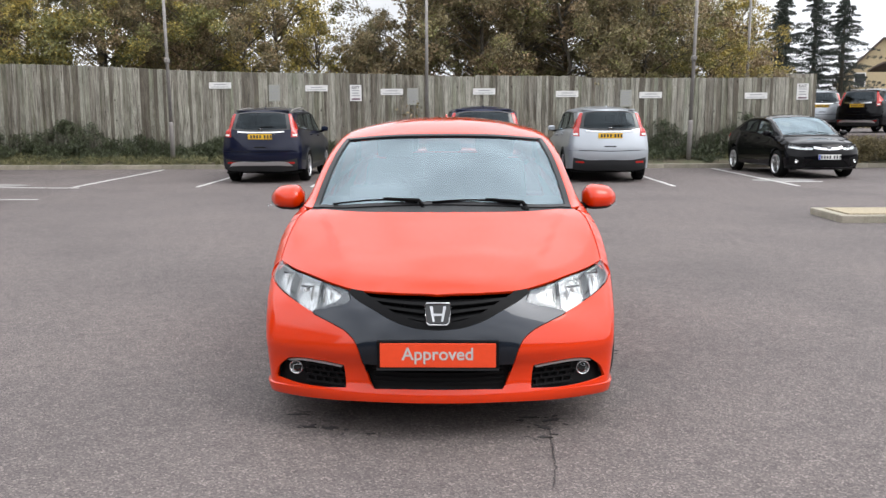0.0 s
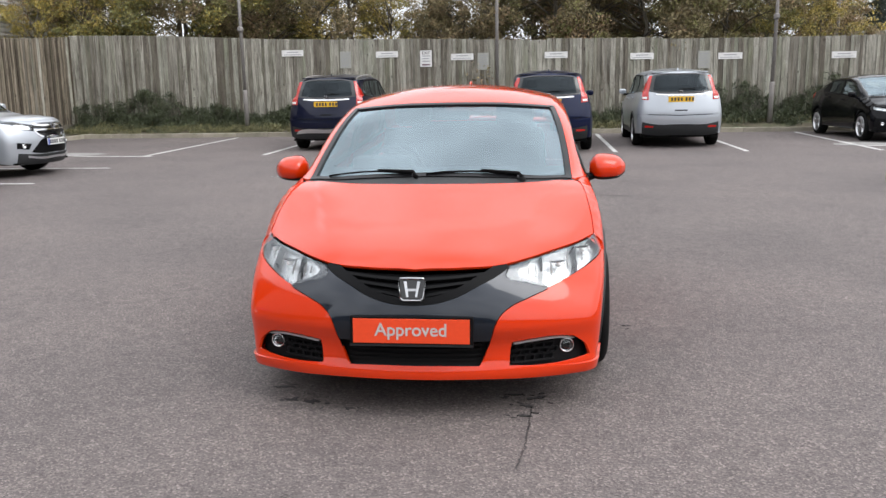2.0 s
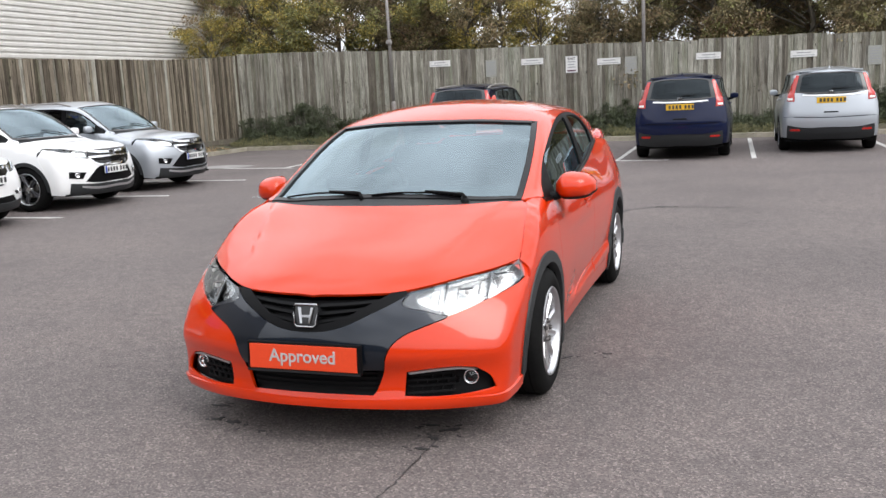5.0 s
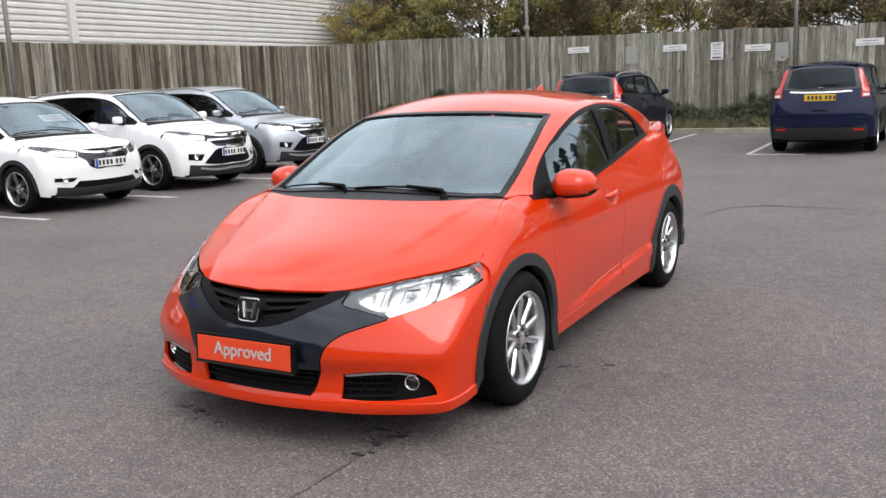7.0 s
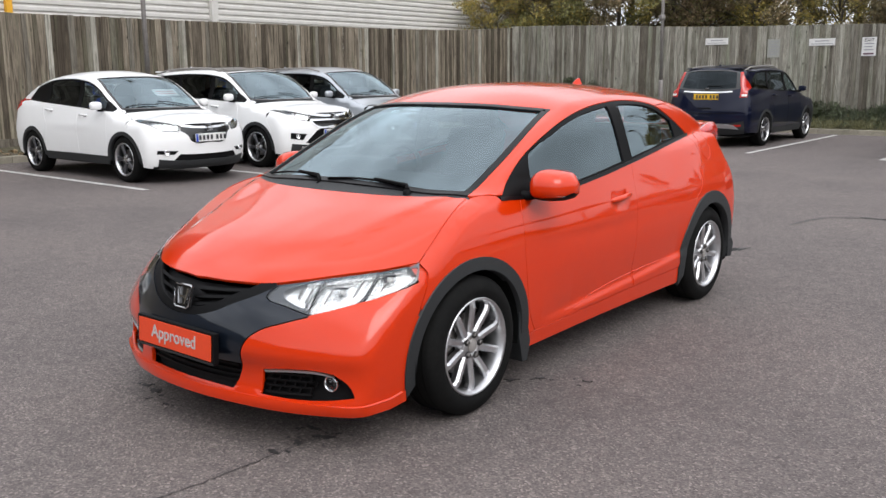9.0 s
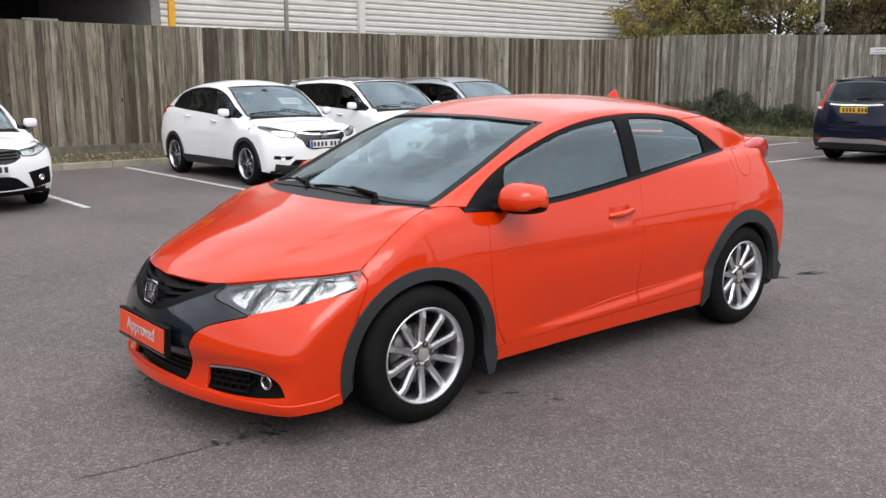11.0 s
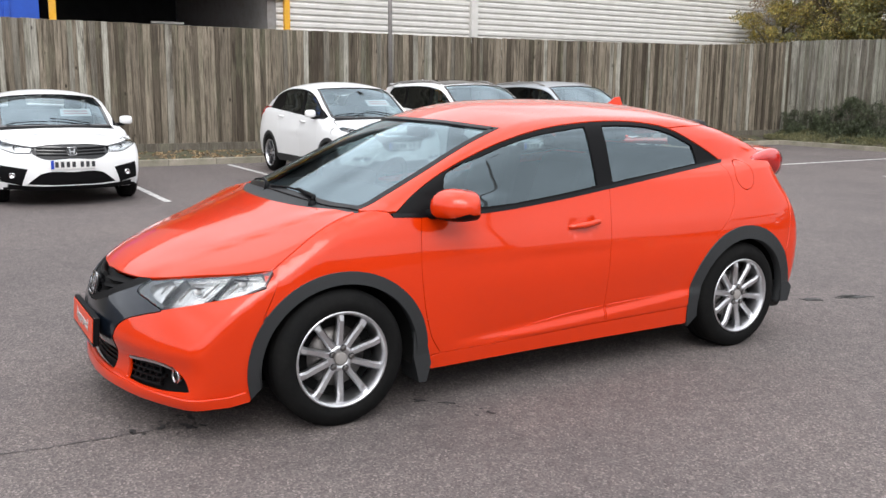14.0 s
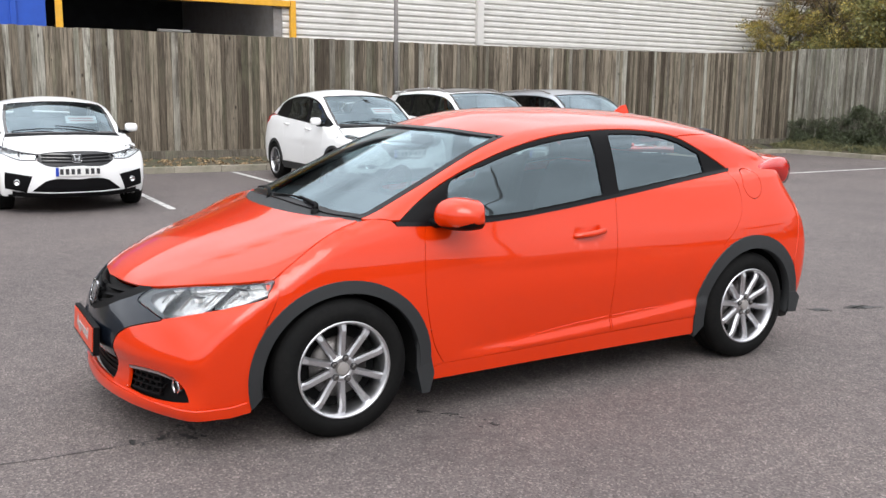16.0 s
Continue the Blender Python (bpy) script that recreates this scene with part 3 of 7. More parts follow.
# ---- shelter and hedge beyond the island ----
def shelter():
    root = empty("cycle_shelter", pose(11.95, 19.2, 0), label="small shelter with grey posts and a dark curved roof", category="shelter")
    for x in (0.0, 3.0):
        part("post", mesh_from("post", *tube_data([(x, 0, 0), (x, 0, 2.55)], 0.045, 10), M_GREYSTEEL, True), None, root)
    part("rail", mesh_from("rail", *tube_data([(0.05, 0, 0.95), (2.95, 0, 0.95)], 0.025, 8), M_GREYSTEEL, True), None, root)
    vs, fs = [], []
    for i in range(9):
        t = i / 8
        for x in (-0.5, 3.4):
            vs.append((x, -0.9 + 2.2 * t, 2.45 + 0.35 * math.sin(math.pi * (0.25 + 0.6 * t))))
    fs = [(2 * i, 2 * i + 1, 2 * i + 3, 2 * i + 2) for i in range(8)]
    n = len(vs)
    vs += [(x, y, z + 0.05) for x, y, z in vs]
    fs += [(2 * i + n + 2, 2 * i + n + 3, 2 * i + n + 1, 2 * i + n) for i in range(8)] + [(0, 2, 2 + n, n), (0, n, 1 + n, 1)]
    fs += [(2 * i, 2 * i + 2, 2 * i + 2 + n, 2 * i + n) for i in range(8)]
    part("roof", mesh_from("roof", vs, fs, M_ROOFTILE), None, root)


shelter()
tagged(part("raised_park", box(13.4, 30, 27.2, 40, -0.1, 0.75, 0.05), M_ASPHALT), "raised asphalt parking bank beyond the fence end", "bank", kind="structure")

# ---- trees and shrubs ----
def leaf_cloud(centres, radii, n, size, rnd, flat=0.8, slim=0.5, rise=0.0):
    """Small folded leaves scattered in uneven clumps; arrays of vertices and faces."""
    g = np.random.default_rng(rnd)
    pick = g.integers(0, len(centres), n)
    d = g.normal(size=(n, 3))
    d /= np.linalg.norm(d, axis=1)[:, None]
    r = g.random(n) ** 0.45
    c = np.array(centres)[pick] + d * (np.array(radii)[pick] * r)[:, None] * np.array([1, 1, flat])
    a = g.normal(size=(n, 3))
    a[:, 2] = a[:, 2] * (1 - rise) + rise * 1.6 * np.sign(a[:, 2])
    a /= np.linalg.norm(a, axis=1)[:, None]
    b = np.cross(a, g.normal(size=(n, 3)))
    b /= np.linalg.norm(b, axis=1)[:, None] + 1e-9
    k = np.cross(a, b)
    s = size * (0.6 + 0.8 * g.random(n))[:, None]
    v = np.stack([c - a * s, c + b * s * slim + k * s * 0.15, c + a * s, c - b * s * slim + k * s * 0.15], 1).reshape(-1, 3)
    i = np.arange(n)[:, None] * 4
    f = np.concatenate([i + [0, 1, 2], i + [0, 2, 3]], 0)
    return v, f


def cloud_mesh(name, v, f, material):
    me = bpy.data.meshes.new(name)
    me.vertices.add(len(v))
    me.vertices.foreach_set("co", np.asarray(v, np.float32).ravel())
    me.loops.add(len(f) * 3)
    me.loops.foreach_set("vertex_index", np.asarray(f, np.int32).ravel())
    me.polygons.add(len(f))
    me.polygons.foreach_set("loop_start", np.arange(len(f), dtype=np.int32) * 3)
    me.materials.append(material)
    me.update(calc_edges=True)
    return me


def broadleaf(name, h, spread, n, leaf, seed, label, tone2=None, low=0.12, size=0.046):
    r = random.Random(seed)
    root = empty(name, label=label, category="tree")
    vs, fs = [], []

    def limb(pts, rad, sides=6):
        v, f = tube_data(pts, rad, sides)
        o = len(vs)
        vs.extend(v)
        fs.extend([tuple(i + o for i in q) for q in f])

    top = Vector((r.uniform(-0.3, 0.3), r.uniform(-0.3, 0.3), h * 0.93))
    mid = Vector((r.uniform(-0.2, 0.2), r.uniform(-0.2, 0.2), h * 0.45))
    trunk_v, trunk_f = tube_data([(0, 0, 0), mid * 0.5, mid, top * 0.75 + mid * 0.12, top], [0.11, 0.09, 0.07, 0.04, 0.012], 8)
    part("trunk", mesh_from("trunk", trunk_v, trunk_f, M_BARK, True), None, root)
    cs, rs = [], []
    for k in range(30):
        t = low + (1 - low) * (k + r.random()) / 30
        ang = r.uniform(0, 6.283)
        reach = spread * (0.45 + 0.75 * math.sin(math.pi * min(1, t * 0.85 + 0.12))) * r.uniform(0.45, 1.0)
        base = Vector((0, 0, max(0.25, t * h * 0.8)))
        tip = Vector((math.cos(ang) * reach, math.sin(ang) * reach, t * h))
        bend = base.lerp(tip, 0.55) + Vector((0, 0, 0.15))
        limb([base, bend, tip], [0.03, 0.018, 0.006])
        for q in range(5):
            e = tip + Vector((r.uniform(-0.55, 0.55), r.uniform(-0.55, 0.55), r.uniform(-0.3, 0.55)))
            limb([bend.lerp(tip, 0.18 * q + 0.15), e], [0.01, 0.003], 4)
            for w in range(2):
                limb([e.lerp(tip, 0.3 * w), e + Vector((r.uniform(-0.4, 0.4), r.uniform(-0.4, 0.4), r.uniform(0.1, 0.6)))], [0.006, 0.002], 3)
            if q < 4:
                cs.append(e), rs.append(r.uniform(0.18, 0.55))
        cs.append(tip), rs.append(r.uniform(0.3, 0.6))
    tagged(part("branchwork", mesh_from("branchwork", vs, fs, M_BARK, True), None, root), kind="stuff")
    v, f = leaf_cloud(cs, rs, n, size, seed)
    part("crown", cloud_mesh("crown", v, f, leaf), None, root)
    if tone2:
        v, f = leaf_cloud(cs[::2], rs[::2], n // 3, size, seed + 50)
        part("crown", cloud_mesh("crown", v, f, tone2), None, root)
    return root


def conifer(name, h, spread, n, seed):
    r = random.Random(seed)
    root = empty(name, label="tall dark spiky conifer behind the fence", category="tree", group="conifers")
    part("trunk", tube("trunk", [(0, 0, 0), (0.05, 0, h * 0.6), (0, 0, h)], [0.16, 0.09, 0.015], M_BARK, 8), None, root)
    cs, rs = [], []
    for k in range(125):
        t = 0.05 + 0.95 * k / 125
        ang = k * 2.4 + r.uniform(-0.5, 0.5)
        reach = spread * (1 - t) ** 0.75 * r.uniform(0.2, 1.2) + 0.06
        for q in range(7):
            u = (q + 1) / 7
            cs.append((math.cos(ang) * reach * u, math.sin(ang) * reach * u, t * h + (0.45 * u - 0.35 * u * u) * reach))
            rs.append(0.10 + 0.14 * (1 - u))
    v, f = leaf_cloud(cs, rs, n, 0.05, seed, 0.6, 0.25)
    part("crown", cloud_mesh("crown", v, f, M_LEAF[4]), None, root)
    return root


TREES = [
    broadleaf("tree", 7.5, 2.1, 24000, M_LEAF[0], 1, "tall leafy green tree behind the fence", M_LEAF[2]),
    broadleaf("tree", 7.0, 2.2, 23000, M_LEAF[1], 2, "dense dark green tree behind the fence", M_LEAF[3]),
    broadleaf("tree", 6.5, 2.0, 20000, M_LEAF[3], 3, "brown autumn tree with thinning leaves behind the fence", M_LEAF[0]),
    broadleaf("tree", 6.0, 1.7, 11000, M_LEAF[2], 4, "sparse yellow autumn tree behind the fence", M_LEAF[0]),
    broadleaf("tree", 8.5, 2.4, 24000, M_LEAF[1], 5, "tall dark tree with bare twigs behind the fence", M_LEAF[0]),
]
for t, (x, y, q) in zip(TREES, ((-11.5, 24.3, 0), (-1.0, 24.2, 40), (2.2, 24.4, 80), (-5.9, 25.5, 10), (4.8, 24.6, 120))):
    t.matrix_world = pose(x, y, 0.2, 0, 0, q)
rnd_t = random.Random(9)
for x, y, k, s in ((-15.4, 22.3, 3, 0.66), (-16.5, 24.4, 2, 0.8), (-14.6, 24.0, 0, 0.75), (-13.0, 23.6, 3, 0.8), (-9.6, 24.6, 2, 0.95), (-8.2, 23.6, 0, 0.8), (-6.7, 23.9, 1, 0.75), (-10.7, 23.5, 1, 0.7),
                   (-4.4, 24.1, 3, 0.7), (-3.0, 23.7, 2, 0.52), (0.8, 23.8, 4, 0.85), (3.4, 23.7, 1, 0.9), (6.1, 24.0, 1, 0.85), (7.4, 24.6, 0, 0.58), (-2.0, 23.4, 1, 0.6), (4.6, 23.4, 4, 0.6),
                   (8.6, 23.8, 3, 0.55), (9.6, 24.6, 2, 0.5), (-12.4, 27.5, 4, 1.0), (-8.8, 27.8, 1, 1.15), (-1.6, 27.4, 4, 1.15), (-15.5, 28.0, 1, 1.0), (-18.5, 27.0, 4, 1.0),
                   (1.6, 27.6, 2, 1.2), (5.0, 27.5, 1, 1.2), (-11.0, 31.5, 1, 1.3), (-9.0, 31.5, 4, 1.2), (0.2, 31.5, 1, 1.35), (3.6, 31.5, 4, 1.3), (8.3, 28.5, 2, 0.9), (9.9, 31.0, 3, 1.0), (11.8, 34.0, 3, 0.98), (7.2, 31.0, 1, 1.2)):
    c = copy_thing(TREES[k], pose(x, y, 0.2, 0, 0, rnd_t.uniform(0, 360)))
    c.scale = (s, s, s)
CON = conifer("conifer", 7.2, 3.1, 36000, 21)
CON.matrix_world = pose(16.2, 40.6, 0)
for x, y, s in ((18.2, 41.5, 1.06), (19.3, 40.8, 0.99), (13.6, 41, 0.97), (17.2, 43.5, 0.93), (15.2, 42.5, 0.85)):
    c = copy_thing(CON, pose(x, y, 0, 0, 0, x * 50))
    c.scale = (s, s, s)


def ivy():
    """Trailing shrubs: tall against the fence, low and grassy towards the kerb."""
    rnd = random.Random(3)
    cs, rs, gs, gr = [], [], [], []
    for k in range(900):
        x = rnd.uniform(-13.5, 10.2)
        y = FENCE_Y - 0.1 - abs(rnd.gauss(0, 0.42))
        if y < KERB_Y + 0.25:
            continue
        tall = 0.55 + 0.45 * math.sin(x * 1.9 + 1.0) * math.sin(x * 0.7)
        if x < -9:
            tall += 0.45
        if 4.6 < x < 9.0:
            tall += 0.75
        z = verge_z(x, y) + max(0, 1 - (FENCE_Y - y) / 0.9) * rnd.uniform(0, 0.85) * tall
        cs.append((x, y, z)), rs.append(rnd.uniform(0.12, 0.26))
    for k in range(1500):
        x = rnd.uniform(-13.4, 10.2)
        y = rnd.uniform(KERB_Y + 0.16, FENCE_Y - 0.2)
        if x > 4 and y < KERB_Y + 0.7:
            continue
        gs.append((x, y, verge_z(x, y) + 0.03)), gr.append(rnd.uniform(0.1, 0.2))
    vs, fs = [], []
    for k in range(260):
        x = rnd.uniform(-13.4, 9.4)
        if -8 < x < 4 and k % 3:
            continue
        p = Vector((x, FENCE_Y - rnd.uniform(0.1, 0.6), verge_z(x, FENCE_Y - 0.3)))
        top, out = rnd.uniform(0.5, 1.25), Vector((rnd.gauss(0, 0.35), -abs(rnd.gauss(0, 0.25)), 0))
        v, f = tube_data([p, p + out * 0.3 + Vector((0, 0, top * 0.7)), p + out * 0.8 + Vector((0, 0, top)), p + out * 1.5 + Vector((0, 0, top * 0.8))], [0.006, 0.005, 0.004, 0.002], 4)
        fs += [tuple(i + len(vs) for i in q) for q in f]
        vs += v
    tagged(part("bramble", mesh_from("bramble", vs, fs, M_BARK, True)), "thin arching bramble stems along the fence", "bramble", kind="stuff")
    v, f = leaf_cloud(cs, rs, 95000, 0.05, 77, 0.9, 0.2, 0.3)
    tagged(part("ivy", cloud_mesh("ivy", v, f, M_LEAF[5])), "dark trailing ivy and shrubs along the fence foot", "ivy", kind="stuff")
    v, f = leaf_cloud(gs, gr, 80000, 0.055, 78, 0.55, 0.12, 0.5)
    tagged(part("ground_cover", cloud_mesh("ground_cover", v, f, M_LEAF[6])), "low grassy ground cover on the verge", "ground cover", kind="stuff")
    hs, hr = [], []
    for k in range(260):
        hs.append((rnd.uniform(10.7, 16), rnd.uniform(20.1, 20.7), rnd.uniform(0.2, 0.75))), hr.append(0.2)
    v, f = leaf_cloud(hs, hr, 26000, 0.03, 79, 0.9)
    tagged(part("hedge", cloud_mesh("hedge", v, f, M_LEAF[1])), "clipped low green hedge behind the kerb", "hedge", kind="stuff")
    g = np.random.default_rng(4)
    n = 900
    c = np.stack([g.uniform(-13.6, KERB_X - 0.15, n), g.uniform(-6, 19, n), np.zeros(n)], 1)
    c[:, 2] = [verge_z(a, b) + 0.012 for a, b, _ in c]
    v, f = leaf_cloud([tuple(q) for q in c], [0.06] * n, 6000, 0.03, 5, 0.25)
    tagged(part("leaf_litter", cloud_mesh("leaf_litter", v, f, M_LEAF[3])), "dead brown leaves along the fence foot", "leaf litter", kind="stuff")


ivy()

# ---- car bodies as smooth solids ----
def soft_max(k, *vals):
    out = vals[0]
    for v in vals[1:]:
        h = np.clip(0.5 + 0.5 * (out - v) / k, 0, 1)
        out = v + (out - v) * h + k * h * (1 - h)
    return out


def soft_min(k, a, b):
    return -soft_max(k, -a, -b)


class Body:
    """A car body: lower body and greenhouse as smooth height fields, nose towards -y, front axle at y = 0."""

    def __init__(self, half, side, deck, drop, nose, bow, tail, tbow, roof, glass, taper, crown=0.062, bottom=0.125, k=0.05, kg=0.06, kj=0.03, bend=2.2, ledge=None, dimple=None, crease=None):
        self.half, self.side, self.deck, self.drop, self.nose, self.bow, self.tail, self.roof, self.glass, self.taper = [
            smooth_knots(q) for q in (half, side, deck, drop, nose, bow, tail, roof, glass, taper)]
        self.tbow, self.crown, self.bottom, self.k, self.kg, self.kj, self.bend = tbow, crown, bottom, k, kg, kj, bend
        self.ledge, self.dimple, self.crease = ledge, dimple, crease

    def field(self, p):
        x, y, z = np.abs(p[..., 0]), p[..., 1], p[..., 2]
        u = x / 0.85
        out = self.half(y) + self.side(z)
        if self.ledge:
            y0, y1, z0, z1, deep = self.ledge
            zl = z0 + (z1 - z0) * np.clip((y - y0) / (y1 - y0), 0, 1) ** 1.6
            w = np.clip((y - y0 + 0.08) / 0.3, 0, 1) * np.clip((y1 + 0.12 - y) / 0.2, 0, 1)
            up = np.clip((z - zl) / 0.05 + 0.5, 0, 1)
            fade = np.clip(1 - (z - zl) / 0.30, 0, 1) ** 1.5
            out = out - deep * w * up * up * (3 - 2 * up) * fade
        if self.dimple:
            y0, z0, ry, rz, deep = self.dimple
            q = ((y - y0) / ry) ** 2 + ((z - z0) / rz) ** 2
            out = out - deep * np.clip(1 - q, 0, 1) ** 0.7
        lid = self.deck(y) - self.drop(y) * u ** 2.2
        if self.crease:
            x0, y0, x1, y1, high = self.crease
            q = (y - y0) / (y1 - y0)
            d = x - x0 - (x1 - x0) * q
            lid = lid + high * np.clip(q * 3, 0, 1) * np.clip((1.5 - q) * 2, 0, 1) * np.exp(-np.where(d > 0, d / 0.02, d / 0.10) ** 2)
        low = soft_max(self.k, x - out, self.nose(z) + self.bow(z) * u ** self.bend - y, y - self.tail(z) + self.tbow * u ** 2.5,
                       z - lid, self.bottom - z)
        top = soft_max(self.kg, x - self.glass(z) - self.taper(y), z - self.roof(y) + self.crown * (x / 0.55) ** 2.2, y - self.tail(z) + self.tbow * u ** 2.5, 0.7 - z)
        return soft_min(self.kj, low, top)

    def cast(self, o, d, far=3.0):
        """First places where rays from o along d meet the body from outside, and the normals there."""
        o, d = np.atleast_2d(np.asarray(o, float)), np.atleast_2d(np.asarray(d, float))
        s = np.linspace(0, far, 56)
        lo = np.zeros(len(o))
        hi = np.full(len(o), far)
        done = np.zeros(len(o), bool)
        last = np.zeros(len(o))
        for v in s:
            inside = (self.field(o + d * v) < 0) & ~done
            lo[inside], hi[inside] = last[inside], v
            done |= inside
            last[:] = v
        for _ in range(17):
            m = (lo + hi) / 2
            ins = self.field(o + d * m[:, None]) < 0
            hi = np.where(ins, m, hi)
            lo = np.where(ins, lo, m)
        p = o + d * hi[:, None]
        e = 2e-3
        n = np.stack([self.field(p + e * a) - self.field(p - e * a) for a in np.eye(3)], 1)
        n /= np.linalg.norm(n, axis=1)[:, None] + 1e-12
        return p, n, done


HATCH = Body(
    half=[(-0.95, 0.80), (-0.6, 0.845), (-0.3, 0.868), (0, 0.882), (0.6, 0.873), (1.3, 0.868), (2.0, 0.878), (2.6, 0.886), (3.0, 0.865), (3.4, 0.79)],
    side=[(0.15, -0.035), (0.3, -0.015), (0.45, -0.004), (0.58, 0), (0.7, -0.006), (0.8, -0.02), (0.9, -0.05), (1.0, -0.085), (1.1, -0.125), (1.3, -0.22)],
    deck=[(-0.95, 0.575), (-0.82, 0.672), (-0.6, 0.785), (-0.3, 0.885), (0, 0.965), (0.3, 1.0), (1.5, 1.03), (2.5, 1.10), (2.9, 1.13), (3.4, 1.08)],
    drop=[(-0.95, 0.26), (-0.6, 0.21), (-0.3, 0.14), (0, 0.06), (0.4, 0.03), (3.4, 0.03)],
    nose=[(0.12, -0.845), (0.17, -0.90), (0.21, -0.91), (0.26, -0.893), (0.33, -0.89), (0.41, -0.922), (0.5, -0.91), (0.6, -0.87), (0.67, -0.825), (0.78, -0.72), (1.0, -0.45)],
    bow=[(0.15, 0.29), (0.35, 0.28), (0.55, 0.38), (0.7, 0.49), (1.0, 0.6)],
    tail=[(0.15, 3.18), (0.35, 3.33), (0.55, 3.37), (0.72, 3.355), (0.84, 3.30), (0.95, 3.21), (1.05, 3.14), (1.13, 3.11), (1.2, 3.07), (1.45, 2.9)], tbow=0.25,
    roof=[(-1.4, 0.2), (-0.4, 0.78), (0.0, 0.985), (0.45, 1.195), (0.85, 1.36), (1.1, 1.425), (1.5, 1.455), (1.9, 1.449), (2.3, 1.42), (2.7, 1.337), (3.0, 1.227), (3.2, 1.13), (3.45, 0.95)],
    glass=[(0.7, 0.845), (0.95, 0.79), (1.1, 0.75), (1.25, 0.703), (1.36, 0.655), (1.5, 0.575)],
    taper=[(-0.4, -0.05), (0.3, 0.0), (2.1, 0.0), (2.6, -0.035), (3.0, -0.10), (3.4, -0.20)], ledge=(0.66, 2.2, 0.30, 0.392, 0.020), crease=(0.44, -0.60, 0.63, 0.02, 0.008), dimple=(1.385, 0.812, 0.105, 0.056, 0.036))

def spline(pts, n=8):
    """A smooth line through points of two or three coordinates."""
    p = np.array(pts, float)
    t = np.concatenate([[0], np.cumsum(np.linalg.norm(np.diff(p, axis=0), axis=1))])
    fs = [smooth_knots(list(zip(t, p[:, i]))) for i in range(p.shape[1])]
    u = np.linspace(0, t[-1], n * (len(pts) - 1) + 1)
    return np.stack([f(u) for f in fs], 1)


def joined(*runs):
    out = []
    for r in runs:
        for q in np.atleast_2d(np.array(r, float)):
            if not out or np.linalg.norm(q - out[-1]) > 1e-4:
                out.append(q)
    if np.linalg.norm(out[0] - out[-1]) < 1e-4:
        out.pop()
    return np.array(out)


def mirrored(run):
    """A half outline that starts and ends on the middle line, closed with its mirror image."""
    run = np.array(run, float)
    return joined(run, (run * [-1, 1])[::-1])


def circle(cx, cz, r, n=28, rz=None, a0=0.0, a1=360.0):
    a = np.radians(np.linspace(a0, a1, n + 1)[:n if a1 - a0 >= 360 else n + 1])
    return np.stack([cx + r * np.cos(a), cz + (rz or r) * np.sin(a)], 1)


def inside(poly, pts):
    x, y = pts[:, 0], pts[:, 1]
    res = np.zeros(len(pts), bool)
    j = len(poly) - 1
    for i in range(len(poly)):
        (xi, yi), (xj, yj) = poly[i], poly[j]
        hit = ((yi > y) != (yj > y)) & (x < (xj - xi) * (y - yi) / (yj - yi + 1e-12) + xi)
        res ^= hit
        j = i
    return res


def resample(poly, step):
    out = []
    for a, b in zip(poly, np.roll(poly, -1, 0)):
        k = max(1, int(math.ceil(np.linalg.norm(b - a) / step)))
        out += [a + (b - a) * i / k for i in range(k)]
    return np.array(out)


def shrunk(poly, gap):
    """The outline moved inwards by the width of half a joint."""
    area = 0.5 * np.sum(poly[:, 0] * np.roll(poly[:, 1], -1) - np.roll(poly[:, 0], -1) * poly[:, 1])
    d1 = poly - np.roll(poly, 1, 0)
    d2 = np.roll(poly, -1, 0) - poly
    d1 /= np.linalg.norm(d1, axis=1)[:, None] + 1e-12
    d2 /= np.linalg.norm(d2, axis=1)[:, None] + 1e-12
    n = np.stack([-(d1[:, 1] + d2[:, 1]), d1[:, 0] + d2[:, 0]], 1)
    n /= np.linalg.norm(n, axis=1)[:, None] + 1e-12
    return poly + n * gap * (1 if area > 0 else -1)


from mathutils.geometry import delaunay_2d_cdt
PIVOT = {"C": 0.25, "R": 2.35}


def rays(view, q, side=1):
    """Rays towards the body: S from the side (y, z), T from above (x, y), C and R round the nose and the tail (turn, z)."""
    n = len(q)
    z0 = np.zeros(n)
    if view == "S":
        return np.stack([z0 + side * 1.3, q[:, 0], q[:, 1]], 1), np.tile([-side, 0, 0], (n, 1))
    if view == "T":
        return np.stack([q[:, 0], q[:, 1], z0 + 2.1], 1), np.tile([0, 0, -1], (n, 1))
    s = -1 if view == "C" else 1
    d = np.stack([np.sin(q[:, 0]), s * np.cos(q[:, 0]), z0], 1)
    o = np.stack([z0, z0 + PIVOT[view], q[:, 1]], 1)
    return o + d * 2.2, -d


def lift(body, view, pts, side=1):
    p, n, ok = body.cast(*rays(view, np.array(pts, float), side))
    return p


def flat(view, p):
    p = np.array(p)
    if view == "S":
        return p[:, [1, 2]]
    if view == "T":
        return p[:, [0, 1]]
    s = -1 if view == "C" else 1
    return np.stack([np.arctan2(p[:, 0], s * (p[:, 1] - PIVOT[view])), p[:, 2]], 1)


def nose_line(body, pts, n=6):
    """Front-view points (x, z) on the nose, as a smooth line in its own turn and height."""
    c = spline(pts, n)
    o = np.stack([c[:, 0], np.full(len(c), -2.2), c[:, 1]], 1)
    p, _, _ = body.cast(o, np.tile([0, 1, 0], (len(c), 1)))
    return flat("C", p)


